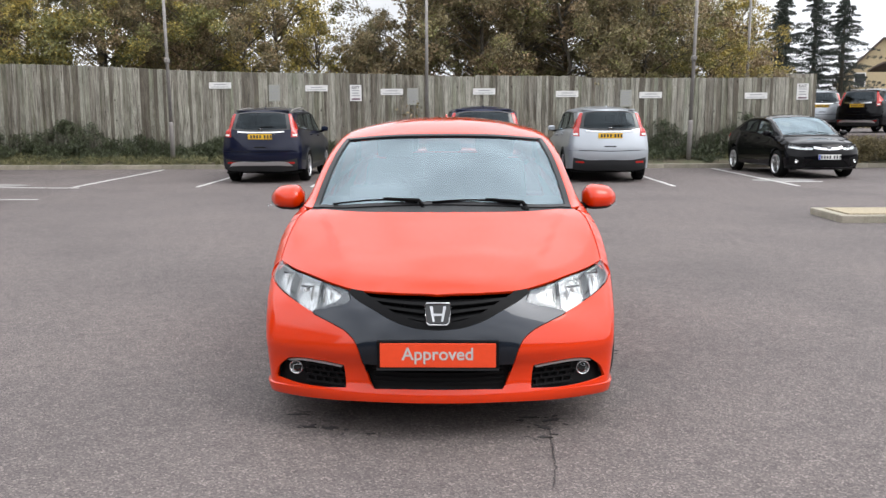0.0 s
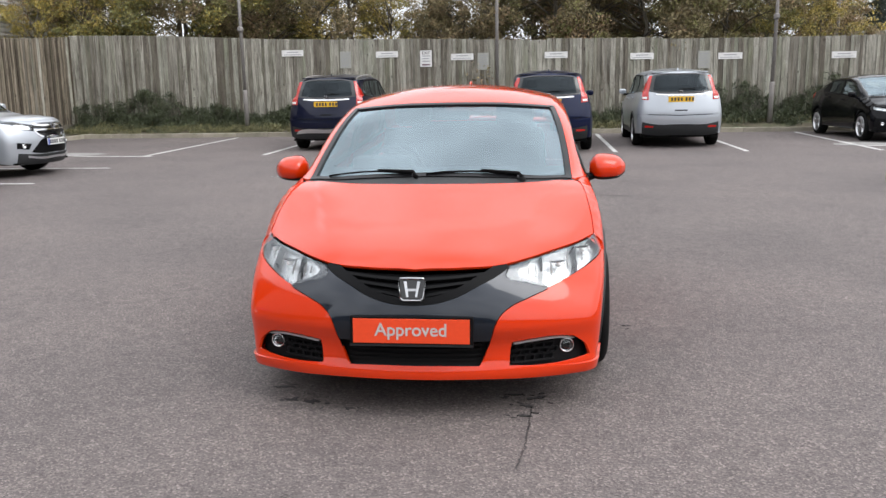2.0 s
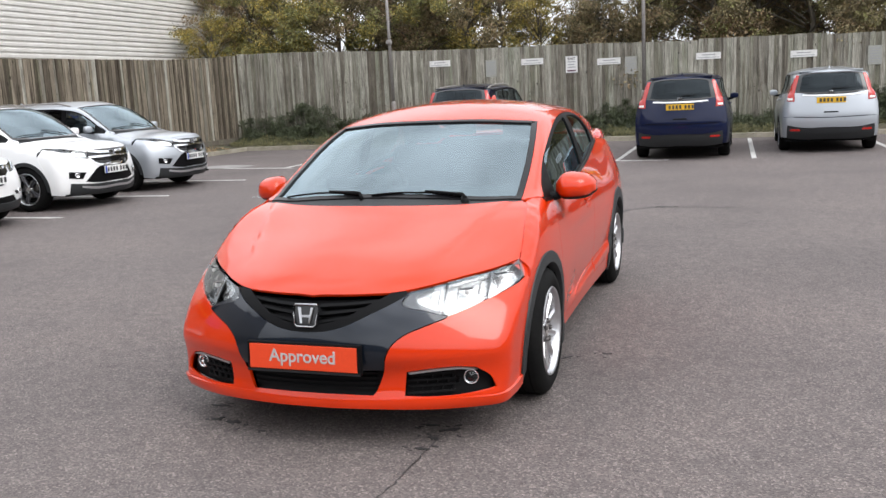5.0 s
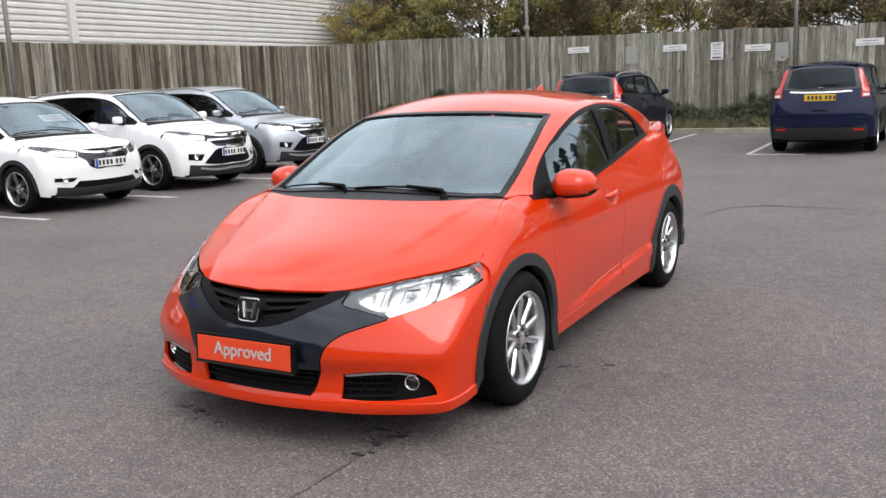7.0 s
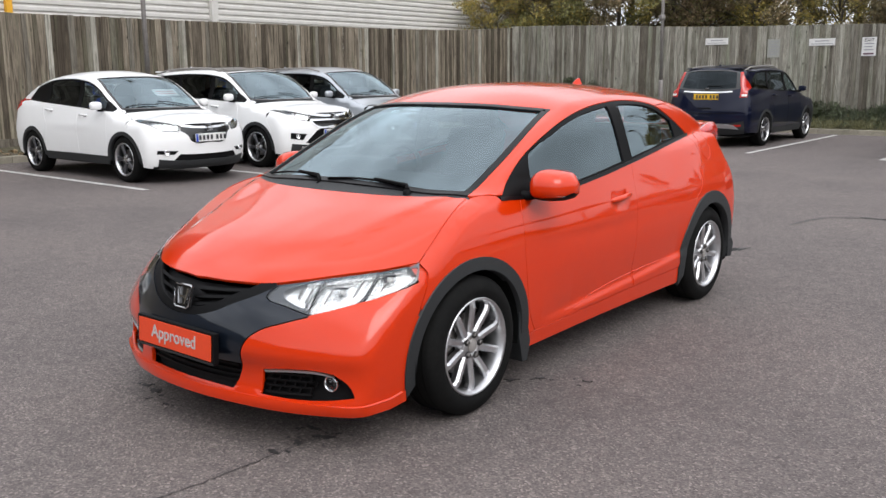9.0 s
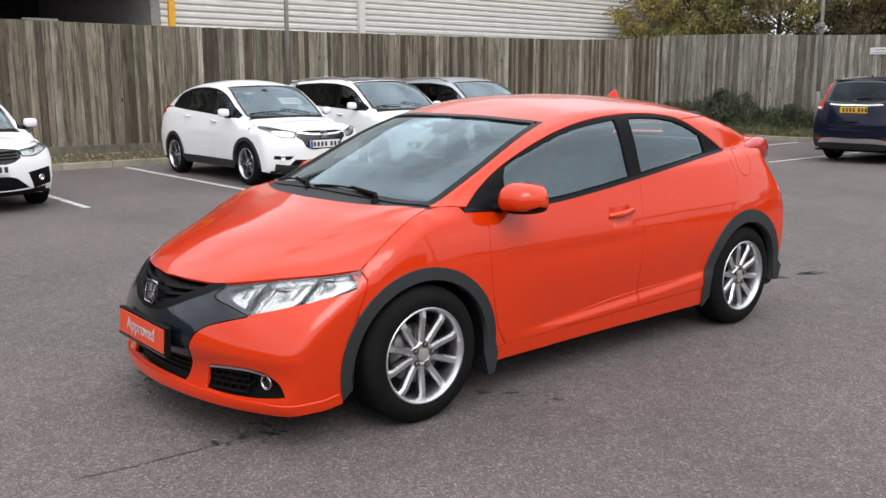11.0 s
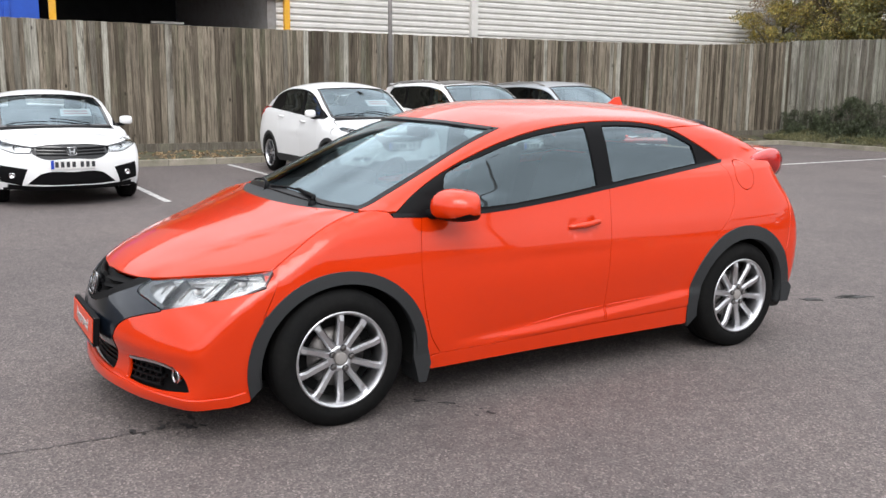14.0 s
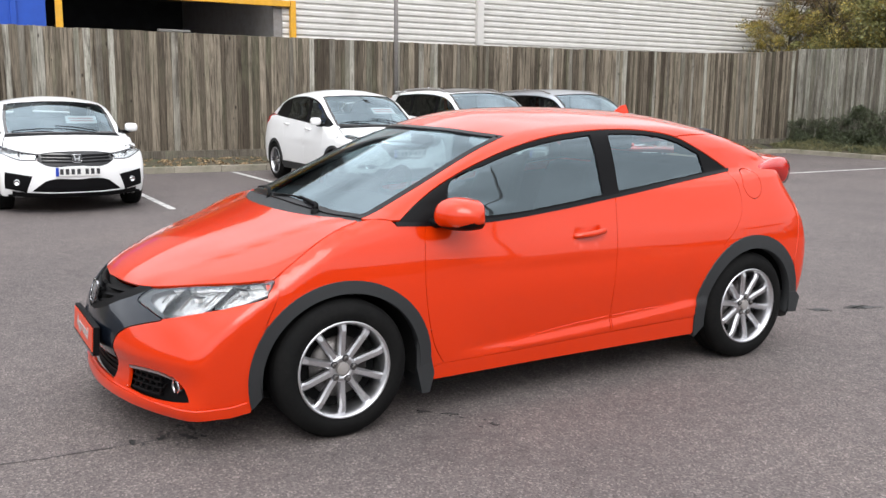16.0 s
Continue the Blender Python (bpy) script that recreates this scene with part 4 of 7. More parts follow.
def skin(body, view, outline, step=0.035, gap=0.002, lift_by=0.0, fold=0.018, holes=(), side=1, back=False):
    """A panel of the body's surface within an outline: vertices, faces and normals, with its edges folded in."""
    poly = shrunk(resample(np.array(outline, float), step * 0.6), gap)
    hs = [shrunk(resample(np.array(h, float), step * 0.6), -gap) for h in holes]
    lo, hi = poly.min(0), poly.max(0)
    gx, gy = np.meshgrid(np.arange(lo[0], hi[0], step), np.arange(lo[1], hi[1], step))
    g = np.stack([gx.ravel(), gy.ravel()], 1)
    g[:, 0] += np.where(np.round((g[:, 1] - lo[1]) / step).astype(int) % 2, 0, step / 2)
    keep = inside(shrunk(poly, step * 0.35), g)
    for h in hs:
        keep &= ~inside(shrunk(h, -step * 0.35), g)
    g = g[keep]
    loops = [poly] + hs
    allp = np.concatenate(loops + [g])
    edges, o = [], 0
    for lp in loops:
        edges += [(o + i, o + (i + 1) % len(lp)) for i in range(len(lp))]
        o += len(lp)
    v2, e2, f2, ov, oe, of = delaunay_2d_cdt([Vector(q) for q in allp], edges, [], 0, 1e-6)
    v2 = np.array([tuple(q) for q in v2])
    cen = np.array([v2[list(f)].mean(0) for f in f2])
    ok = inside(poly, cen)
    for h in hs:
        ok &= ~inside(h, cen)
    faces = [tuple(f) for f, k in zip(f2, ok) if k]
    p, n, done = body.cast(*rays(view, v2, side))
    p = p + n * lift_by
    # facing outwards
    if faces:
        a, b, c = (p[[f[i] for f in faces]] for i in range(3))
        nn = np.cross(b - a, c - a)
        flip = np.einsum("ij,ij->i", nn, n[[f[0] for f in faces]]) < 0
        faces = [f[::-1] if q else f for f, q in zip(faces, flip)]
    # rim
    count = {}
    for f in faces:
        for i in range(len(f)):
            a, b = f[i], f[(i + 1) % len(f)]
            count[(a, b)] = 1
    rim = [(a, b) for (a, b) in count if (b, a) not in count]
    verts, norms = list(p), list(n)
    if back:
        k = len(verts)
        faces += [tuple(i + k for i in f[::-1]) for f in faces]
        verts += [q - m * fold for q, m in zip(p, n)]
        norms += [-m for m in n]
        faces += [(b, a, a + k, b + k) for a, b in rim]
    elif fold and rim:
        idx = {}
        for a, b in rim:
            t = p[b] - p[a]
            out = np.cross(t, n[a])
            out /= np.linalg.norm(out) + 1e-12
            for q in (a, b):
                if q not in idx:
                    idx[q] = (len(verts), len(verts) + 1)
                    mid = n[q] * 0.6 + out * 0.8
                    verts.extend([p[q].copy(), p[q] - n[q] * fold])
                    norms.extend([mid / np.linalg.norm(mid), out])
            faces.append((idx[a][0], idx[a][1], idx[b][1], idx[b][0]))
    return np.array(verts), faces, np.array(norms)


def panel(name, parent, body, view, outline, material, label="", **kw):
    both = kw.pop("both", False)
    obs = []
    for s in ((1, -1) if both else (kw.pop("side", 1),)):
        o = np.array(outline, float)
        hl = [np.array(h, float) for h in kw.get("holes", ())]
        if s < 0 and view != "S":
            o = o * [-1, 1]
            hl = [h * [-1, 1] for h in hl]
        v, f, n = skin(body, view, o, **{**kw, "holes": hl, "side": s})
        me = mesh_from(name, v, f, material, True)
        used = np.zeros(len(v), bool)
        used[[i for q in f for i in q]] = True
        if used.all():
            me.normals_split_custom_set_from_vertices([tuple(q) for q in n])
        obs.append(part(name, me, None, parent, label))
    return obs


def text_mesh(words, size, depth, material, spacing=1.0):
    cu = bpy.data.curves.new("words", "FONT")
    cu.body, cu.size, cu.extrude, cu.align_x, cu.align_y, cu.space_character = words, size, depth, "CENTER", "CENTER", spacing
    cu.offset = 0.012 * size
    ob = new("words", cu)
    me = bpy.data.meshes.new_from_object(ob.evaluated_get(bpy.context.evaluated_depsgraph_get()))
    bpy.data.objects.remove(ob)
    me.materials.clear()
    me.materials.append(material)
    return me


# ---- car materials ----
def paint(name, base, metal=0.0, rough=0.35, flake=0.0, coat=0.75):
    return mat(name, base, rough, metal=metal, grain=flake, gscale=900, coat=coat, spec=0.06, stain=tuple(c * 0.93 for c in base), sscale=1.2, samount=0.5)


P_ORANGE = paint("orange_paint", (0.59, 0.030, 0.0008), 0.0, 0.32, 0.04, 1.0)
P_WHITE = paint("white_paint", (0.80, 0.80, 0.80))
P_SILVER = paint("silver_paint", (0.42, 0.445, 0.48), 0.5, 0.3, 0.06)
P_BLUE = paint("blue_paint", (0.005, 0.007, 0.022), 0.2, 0.3, 0.1, 0.6)
P_NAVY = paint("navy_paint", (0.005, 0.009, 0.036), 0.2, 0.3, 0.1, 0.6)
P_BLACK = paint("black_paint", (0.002, 0.002, 0.003), 0.0, 0.12, 0.0, 0.3)
P_GREYDARK = paint("gunmetal_paint", (0.008, 0.012, 0.02), 0.45, 0.3, 0.1, 1.0)
M_TRIM = mat("black_trim", (0.0045, 0.0045, 0.005), 0.5, grain=0.15, gscale=300, spec=0.1)
M_GLOSSBLACK = mat("gloss_black", (0.008, 0.008, 0.009), 0.12, coat=0.5)
M_FRIT = mat("screen_frit", (0.005, 0.005, 0.006), 0.3, spec=0.2)
M_CARD = mat("paper_card", (0.62, 0.60, 0.60), 0.8)
M_CARDINK = mat("card_print", (0.50, 0.13, 0.09), 0.8)
M_GRILLE = mat("grille_black", (0.004, 0.004, 0.0045), 0.5, spec=0.12)
M_CLADDING = mat("grey_plastic", (0.015, 0.0165, 0.018), 0.6, grain=0.12, gscale=400, bump=0.002, bscale=800)
M_RUBBER = mat("tyre_rubber", (0.006, 0.006, 0.006), 0.75, grain=0.25, gscale=60, stain=(0.014, 0.0135, 0.0125), sscale=9, samount=0.35, spec=0.1)
M_ALLOY = mat("alloy", (0.62, 0.62, 0.635), 0.36, metal=1.0, grain=0.08, gscale=60)
M_ALLOYDARK = mat("alloy_dark", (0.10, 0.10, 0.11), 0.35, metal=0.8)
M_STEEL = mat("brake_steel", (0.15, 0.14, 0.135), 0.4, metal=1.0, grain=0.2, gscale=80)
M_CHROME = mat("chrome", (0.82, 0.82, 0.83), 0.07, metal=1.0)
M_EMBLEM = mat("emblem_chrome", (0.5, 0.5, 0.51), 0.12, metal=1.0)
M_REFLECTOR = mat("reflector", (0.66, 0.67, 0.68), 0.22, metal=0.9, bump=0.012, bscale=38, stretch=(1.6, 1, 0.5))
M_BEZEL = mat("lamp_bezel", (0.05, 0.053, 0.06), 0.3, metal=0.5)
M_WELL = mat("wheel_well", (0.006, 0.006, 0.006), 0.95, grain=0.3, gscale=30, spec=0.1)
M_REDLAMP = mat("red_lamp", (0.42, 0.012, 0.008), 0.12, coat=0.6, grain=0.2, gscale=120)
M_SEAT = mat("seat_cloth", (0.03, 0.03, 0.033), 0.9, grain=0.3, gscale=250)
M_SEATGREY = mat("headliner", (0.12, 0.12, 0.12), 0.9, grain=0.1, gscale=200)
M_DASH = mat("dash_plastic", (0.022, 0.022, 0.024), 0.6, grain=0.2, gscale=300)
M_PLATEY = mat("plate_yellow", (0.72, 0.42, 0.02), 0.4)
M_PLATEW = mat("plate_white", (0.72, 0.72, 0.70), 0.4)
M_PLATEB = mat("plate_blue", (0.01, 0.05, 0.4), 0.4)
M_PLATEO = mat("plate_orange", (0.72, 0.06, 0.015), 0.3, grain=0.05, gscale=60)
M_SILVERTXT = mat("silver_lettering", (0.45, 0.43, 0.42), 0.4)


def glass(name, tint, base=0.08, shine=(0.94, 0.98, 1.0)):
    """Thin glazing: clear and tinted straight through, with a mirror gloss that grows towards grazing view."""
    m = bpy.data.materials.new(name)
    m.use_nodes = True
    n, l = m.node_tree.nodes, m.node_tree.links
    n.remove(n["Principled BSDF"])
    clear = n.new("ShaderNodeBsdfTransparent")
    clear.inputs["Color"].default_value = (*tint, 1)
    gloss = n.new("ShaderNodeBsdfGlossy")
    gloss.inputs["Color"].default_value, gloss.inputs["Roughness"].default_value = (*shine, 1), 0.0
    lw = n.new("ShaderNodeLayerWeight")
    lw.inputs["Blend"].default_value = 0.5
    pw = n.new("ShaderNodeMath")
    pw.operation, pw.inputs[1].default_value = "POWER", 4.0
    l.new(lw.outputs["Facing"], pw.inputs[0])
    ma = n.new("ShaderNodeMath")
    ma.operation, ma.inputs[1].default_value, ma.inputs[2].default_value = "MULTIPLY_ADD", 1 - base, base
    l.new(pw.outputs[0], ma.inputs[0])
    mx = n.new("ShaderNodeMixShader")
    l.new(ma.outputs[0], mx.inputs["Fac"])
    l.new(clear.outputs[0], mx.inputs[1])
    l.new(gloss.outputs[0], mx.inputs[2])
    l.new(mx.outputs[0], n["Material Output"].inputs["Surface"])
    return m


G_CLEAR = glass("lamp_glass", (0.97, 0.98, 0.98), 0.06)
G_TINT = glass("window_glass", (0.50, 0.60, 0.62), 0.165, (0.76, 0.92, 1.0))
G_DARK = glass("privacy_glass", (0.04, 0.044, 0.05), 0.035, (0.7, 0.82, 0.9))


def no_shadow(obs):
    for o in obs:
        o.visible_shadow = False
    return obs


# ---- wheels ----
def wheel(r, rim, width, spokes, style):
    """A wheel at the origin, its outer face towards +x."""
    root = empty("wheel")
    w = width / 2
    prof = [(-w + 0.02, rim - 0.012), (-w, rim + 0.012), (-w, r - 0.045), (-w + 0.012, r - 0.018), (-w + 0.035, r), (w - 0.035, r), (w - 0.014, r - 0.016),
            (w + 0.001, r - 0.045), (w + 0.004, rim + 0.03), (w - 0.004, rim + 0.006), (w - 0.02, rim - 0.01)]
    tyre = lathe("tyre", prof, M_RUBBER, 48)
    tyre_o = part("tyre", tyre, None, root, "black road tyre")
    groove = [lathe("tread_groove", [(a - 0.004, r + 0.0006), (a + 0.004, r + 0.0006)], M_WELL, 48) for a in (-0.05, 0.0, 0.05)]
    for gm in groove:
        part("tread_groove", gm, None, tyre_o)
    part("rim", lathe("rim", [(w - 0.004, rim + 0.004), (w + 0.002, rim), (w - 0.006, rim - 0.008), (w - 0.03, rim - 0.018), (-w + 0.05, rim - 0.03), (-w + 0.03, rim - 0.012)], M_ALLOY, 48), None, root)
    # black disc across the rim: shade behind the spokes put into colour
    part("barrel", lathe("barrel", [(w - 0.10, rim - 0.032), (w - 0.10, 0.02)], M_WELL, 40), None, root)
    part("brake_disc", lathe("brake_disc", [(w - 0.095, 0.14), (w - 0.085, 0.14), (w - 0.085, 0.07), (w - 0.08, 0.06), (w - 0.06, 0.05)], M_STEEL, 40), None, root)
    hub = 0.052
    vs, fs = [], []

    def spoke(a0, width0, width1, front0, front1):
        c, s = math.cos(a0), math.sin(a0)
        o = len(vs)
        for k, (rad, wd, fx) in enumerate(((hub * 0.75, width0, front0), (rim * 0.45, width0 * 0.75 + width1 * 0.25, front0 + 0.004), (rim * 0.8, width1, front1), (rim - 0.008, width1 * 1.25, front1 - 0.008))):
            for t, dx in ((-1, -0.012), (-0.55, 0), (0.55, 0), (1, -0.012), (0.8, -0.04), (-0.8, -0.04)):
                u = t * wd / 2
                vs.append((fx + dx, rad * c - u * s, rad * s + u * c))
            if k:
                b = o + 6 * k
                for i in range(6):
                    j = (i + 1) % 6
                    fs.append((b - 6 + i, b - 6 + j, b + j, b + i))
    face = w - 0.022
    for k in range(spokes):
        vs, fs = [], []
        a = 2 * math.pi * k / spokes + 0.3
        if style == "plain":
            spoke(a, 0.034, 0.033, face - 0.010, face + 0.004)
            me = mesh_from("spoke", vs, fs, M_ALLOY)
        else:
            spoke(a - 0.09, 0.03, 0.034, face - 0.006, face + 0.008)
            spoke(a + 0.09, 0.03, 0.034, face - 0.006, face + 0.008)
            me = mesh_from("spoke", vs, fs, M_ALLOY if style == "pair" else M_ALLOYDARK)
        part("spoke", me, None, root)
    part("hub", lathe("hub", [(face - 0.05, hub + 0.018), (face - 0.014, hub + 0.012), (face - 0.004, hub + 0.004), (face - 0.006, 0.034), (face - 0.012, 0.032)], M_ALLOY, 32), None, root)
    part("centre_cap", lathe("centre_cap", [(face - 0.014, 0.033), (face - 0.002, 0.03), (face, 0.024), (face, 0.0001)], M_GREYSTEEL, 24), None, root)
    for k in range(5):
        a = 2 * math.pi * k / 5 + 0.1
        me = lathe("lug_nut", [(face - 0.012, 0.013), (face + 0.006, 0.0125), (face + 0.01, 0.008), (face + 0.01, 0.0001)], M_STEEL, 6, smooth=False)
        nut = part("lug_nut", me, None, root)
        nut.location = (0, 0.05 * math.cos(a), 0.05 * math.sin(a))
        # flat black ring paints the shade of a recess round the nut
        part("nut_pocket", lathe("nut_pocket", [(face - 0.003, 0.0165), (face - 0.0025, 0.0125)], M_INK, 14), None, nut)
    return root


def add_wheels(car, r, rim, width, track, spokes, style, wheelbase, out=0.0):
    """Four wheels under a car: each a part with its tyre, rim and spokes."""
    first = wheel(r, rim, width, spokes, style)
    first.parent = car
    first.matrix_local = pose(track, 0, r)
    for x, y in ((track - out, wheelbase), (-track, 0), (out - track, wheelbase)):
        m = pose(x, y, r, random.uniform(0, 70)) if x > 0 else pose(x, y, r, 0, 0, 180) @ pose(0, 0, 0, random.uniform(0, 70))
        o = copy_thing(first, m)
        o.parent = car
        o.matrix_local = m


def badge(parent, m, size=1.0):
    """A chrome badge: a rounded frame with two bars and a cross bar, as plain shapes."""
    root = part("badge", mesh_from("badge", *tube_data([(a * size, 0, b * size) for a, b in ((-0.045, -0.035), (-0.055, 0.03), (-0.045, 0.042), (0.045, 0.042), (0.055, 0.03), (0.045, -0.035), (0.035, -0.045), (-0.035, -0.045), (-0.045, -0.035))], 0.0042 * size, 6), M_EMBLEM, True), None, parent, "chrome emblem", m)
    bm = bmesh.new()
    for s in (-1, 1):
        vs = [bm.verts.new((s * x * size, y * size, z * size)) for x, y, z in ((0.013, 0.0, -0.031), (0.021, -0.002, -0.031), (0.033, -0.002, 0.030), (0.021, 0.0, 0.030), (0.012, 0.010, -0.032), (0.023, 0.010, -0.032), (0.036, 0.010, 0.031), (0.020, 0.010, 0.031))]
        for f in ((0, 1, 2, 3), (1, 5, 6, 2), (0, 3, 7, 4), (3, 2, 6, 7), (0, 4, 5, 1)):
            bm.faces.new([vs[i] for i in f])
    add_box(bm, -0.018 * size, 0.018 * size, 0.0, 0.010 * size, -0.008 * size, 0.001 * size)
    bmesh.ops.recalc_face_normals(bm, faces=bm.faces)
    part("emblem_bar", bm, M_EMBLEM, root)
    part("emblem_back", box(-0.05 * size, 0.05 * size, 0.006 * size, 0.012 * size, -0.04 * size, 0.038 * size, 0.003), M_GLOSSBLACK, root)
    return root

# ---- the orange hatchback ----
def hatchback():
    B = HATCH
    car = empty("hatchback_car", label="glossy orange-red five-door hatchback with grey wheel-arch trim", category="car")
    O = P_ORANGE
    # lines shared by neighbouring panels
    seam_top = spline([(0.0, -0.818), (0.20, -0.795), (0.38, -0.735), (0.50, -0.65), (0.62, -0.535), (0.74, -0.40), (0.815, -0.295)])
    seam_wing = spline([(0.815, -0.295), (0.805, -0.18), (0.78, -0.04), (0.752, 0.07), (0.735, 0.135)])
    cowl_f = spline([(0.735, 0.135), (0.57, 0.05), (0.38, -0.02), (0.2, -0.055), (0.0, -0.068)])
    screen_b = spline([(0.0, 0.012), (0.2, 0.018), (0.37, 0.04), (0.58, 0.09), (0.72, 0.16)])
    screen_s = spline([(0.72, 0.16), (0.705, 0.42), (0.67, 0.74), (0.628, 1.0)])
    screen_t = spline([(0.628, 1.0), (0.49, 0.925), (0.32, 0.87), (0.16, 0.838), (0.0, 0.828)])
    panel("bonnet", car, B, "T", mirrored(joined(seam_top, seam_wing, cowl_f)), O, step=0.03, gap=0.003)
    for s in (1, -1):
        panel("wing_flange", car, B, "T", joined(seam_wing[3:] - [0.03, 0], (seam_wing[3:] + [0.035, 0])[::-1]) * [s, 1], O, lift_by=-0.005, gap=0.0, fold=0.02)
    panel("cowl", car, B, "T", mirrored(joined(cowl_f[::-1], [(0.735, 0.155)], screen_b[::-1])), M_CLADDING, "dark grey plastic scuttle", gap=0.001, lift_by=-0.006)
    ws = mirrored(joined(screen_b, screen_s, screen_t))
    no_shadow(panel("windscreen", car, B, "T", ws, G_TINT, gap=0.012, lift_by=-0.009, fold=0.005, step=0.03))
    panel("screen_border", car, B, "T", ws, M_FRIT, "black screen surround", gap=0.001, lift_by=0.001, fold=0.012, step=0.02,
          holes=[shrunk(resample(ws, 0.03), 0.032)])
    # side window opening
    dlo_low = spline([(0.29, 0.936), (0.55, 0.922), (0.85, 0.928), (1.2, 0.958), (1.59, 1.002), (2.236, 1.078), (2.525, 1.108)])
    dlo_top = spline([(2.525, 1.108), (2.40, 1.178), (2.287, 1.235), (2.115, 1.308), (1.95, 1.337), (1.79, 1.349), (1.524, 1.346), (1.15, 1.303), (0.82, 1.213), (0.52, 1.084), (0.29, 0.936)])
    d3 = lift(B, "S", dlo_top)
    # roof with both front pillars
    rail = flat("T", d3)[::-1]
    rail = rail[rail[:, 1] > 0.30]
    tail_t = spline([(0.60, 2.52), (0.45, 2.55), (0.0, 2.56)])
    k = np.argmax(rail[:, 1] > 2.12)
    roof_half = joined(screen_t[::-1], screen_s[::-1], [(0.738, 0.165), (0.765, 0.20), (0.80, 0.27)], rail[:k + 1], [(0.645, 2.35)], tail_t)
    panel("roof", car, B, "T", mirrored(roof_half), O, step=0.03)
    seam3 = lift(B, "T", spline([rail[k], (0.645, 2.35), (0.60, 2.52), (0.57, 2.75), (0.54, 2.95)]))
    # side panels
    af = [0.012, 0.30]
    ar = [2.60, 0.30]
    arch_f = circle(*af, 0.435, 40, 0.412, -16, 196)
    arch_r = circle(*ar, 0.432, 40, 0.435, -16, 196)
    door_f = spline([(0.44, 0.925), (0.432, 0.88), (0.415, 0.72), (0.42, 0.60), (0.445, 0.45), (0.48, 0.34), (0.53, 0.262)])
    door_m = spline([(1.60, 1.003), (1.578, 0.80), (1.562, 0.55), (1.555, 0.285)])
    door_r = spline([(2.50, 1.105), (2.535, 1.0), (2.53, 0.90), (2.47, 0.80), (2.36, 0.70)])
    sill_u = spline([(0.53, 0.262), (1.0, 0.268), (1.555, 0.285), (2.19, 0.30)])
    dl = lambda a, b: dlo_low[(dlo_low[:, 0] > a) & (dlo_low[:, 0] < b)]
    wing3 = flat("S", lift(B, "T", joined(seam_wing, [(0.762, 0.20), (0.80, 0.27)])))
    fr = arch_f[(arch_f[:, 0] > 0.012)]
    fl = arch_f[(arch_f[:, 0] <= 0.012)]
    wing = joined(wing3, [(0.29, 0.936)], dl(0.29, 0.44), door_f, [(0.455, 0.255)], fr, fl[fl[:, 1] > 0.53], [(-0.345, 0.56), (-0.30, 0.655), (-0.285, 0.70)])
    panel("front_wing", car, B, "S", wing, O, both=True)
    panel("front_door", car, B, "S", joined(door_f[::-1], dl(0.44, 1.59), door_m, sill_u[sill_u[:, 0] < 1.555][::-1]), O, both=True, step=0.021)
    corner = [2.36, 0.30 + 0.435 * math.sqrt(1 - (0.24 / 0.432) ** 2)]
    ra = np.vstack([arch_r[(arch_r[:, 0] < 2.36) & (arch_r[:, 1] > 0.30)], corner])
    panel("rear_door", car, B, "S", joined(door_m[::-1], dl(1.6, 2.5), door_r, ra[np.argsort(-ra[:, 1])], sill_u[sill_u[:, 0] > 1.555][::-1]), O, both=True, step=0.021)
    panel("wing_flange", car, B, "S", [(-0.352, 0.655), (-0.27, 0.66), (-0.305, 0.56), (-0.325, 0.48), (-0.40, 0.48), (-0.385, 0.56)], O, both=True, lift_by=-0.008, gap=0.0, fold=0.02)
    panel("wing_flange", car, B, "S", [(-0.325, 0.765), (-0.24, 0.785), (-0.235, 0.65), (-0.335, 0.64)], O, both=True, lift_by=-0.012, gap=0.0, fold=0.0)
    panel("door_card", car, B, "S", joined([(0.47, 0.30), (0.47, 0.905)], dl(0.5, 2.45) - [0, 0.02], [(2.45, 0.6), (2.2, 0.3)]), M_DASH, both=True, lift_by=-0.07, fold=0.0, step=0.08)
    panel("sill", car, B, "S", joined(sill_u, [(2.185, 0.22), (2.16, 0.195), (0.48, 0.185), (0.455, 0.25)]), O, both=True)
    panel("door_swage", car, B, "S", joined(spline([(0.90, 0.296), (1.1, 0.335), (1.3, 0.358), (1.545, 0.374)]), [(1.545, 0.294), (1.2, 0.284), (0.93, 0.281)]), O, both=True, lift_by=0.005, gap=0.0, fold=0.012, step=0.014)
    panel("door_swage", car, B, "S", joined(spline([(1.567, 0.376), (1.85, 0.386), (2.14, 0.388)]), [(2.17, 0.315), (1.85, 0.302), (1.567, 0.295)]), O, both=True, lift_by=0.005, gap=0.0, fold=0.012, step=0.014)
    fuel = circle(2.655, 1.028, 0.078, 24, 0.085)
    seam_s = flat("S", seam3)
    rr = np.vstack([arch_r[(arch_r[:, 0] > 2.36) & (arch_r[:, 1] > 0.5)], corner])
    quarter = joined(door_r[::-1], dlo_top[(dlo_top[:, 0] > 2.12) & (dlo_top[:, 0] < 2.52)], seam_s, [(2.97, 1.125), (3.03, 0.80), (3.0, 0.60), (2.985, 0.55)], rr)
    panel("rear_quarter", car, B, "S", quarter, O, holes=[fuel], both=False)
    panel("rear_quarter", car, B, "S", quarter, O, side=-1)
    panel("fuel_flap", car, B, "S", fuel, O, gap=0.003)
    # rear: bumper, tailgate, glass, spoiler, lamps
    def rl(*pts):
        return flat("R", lift(B, "S", pts))
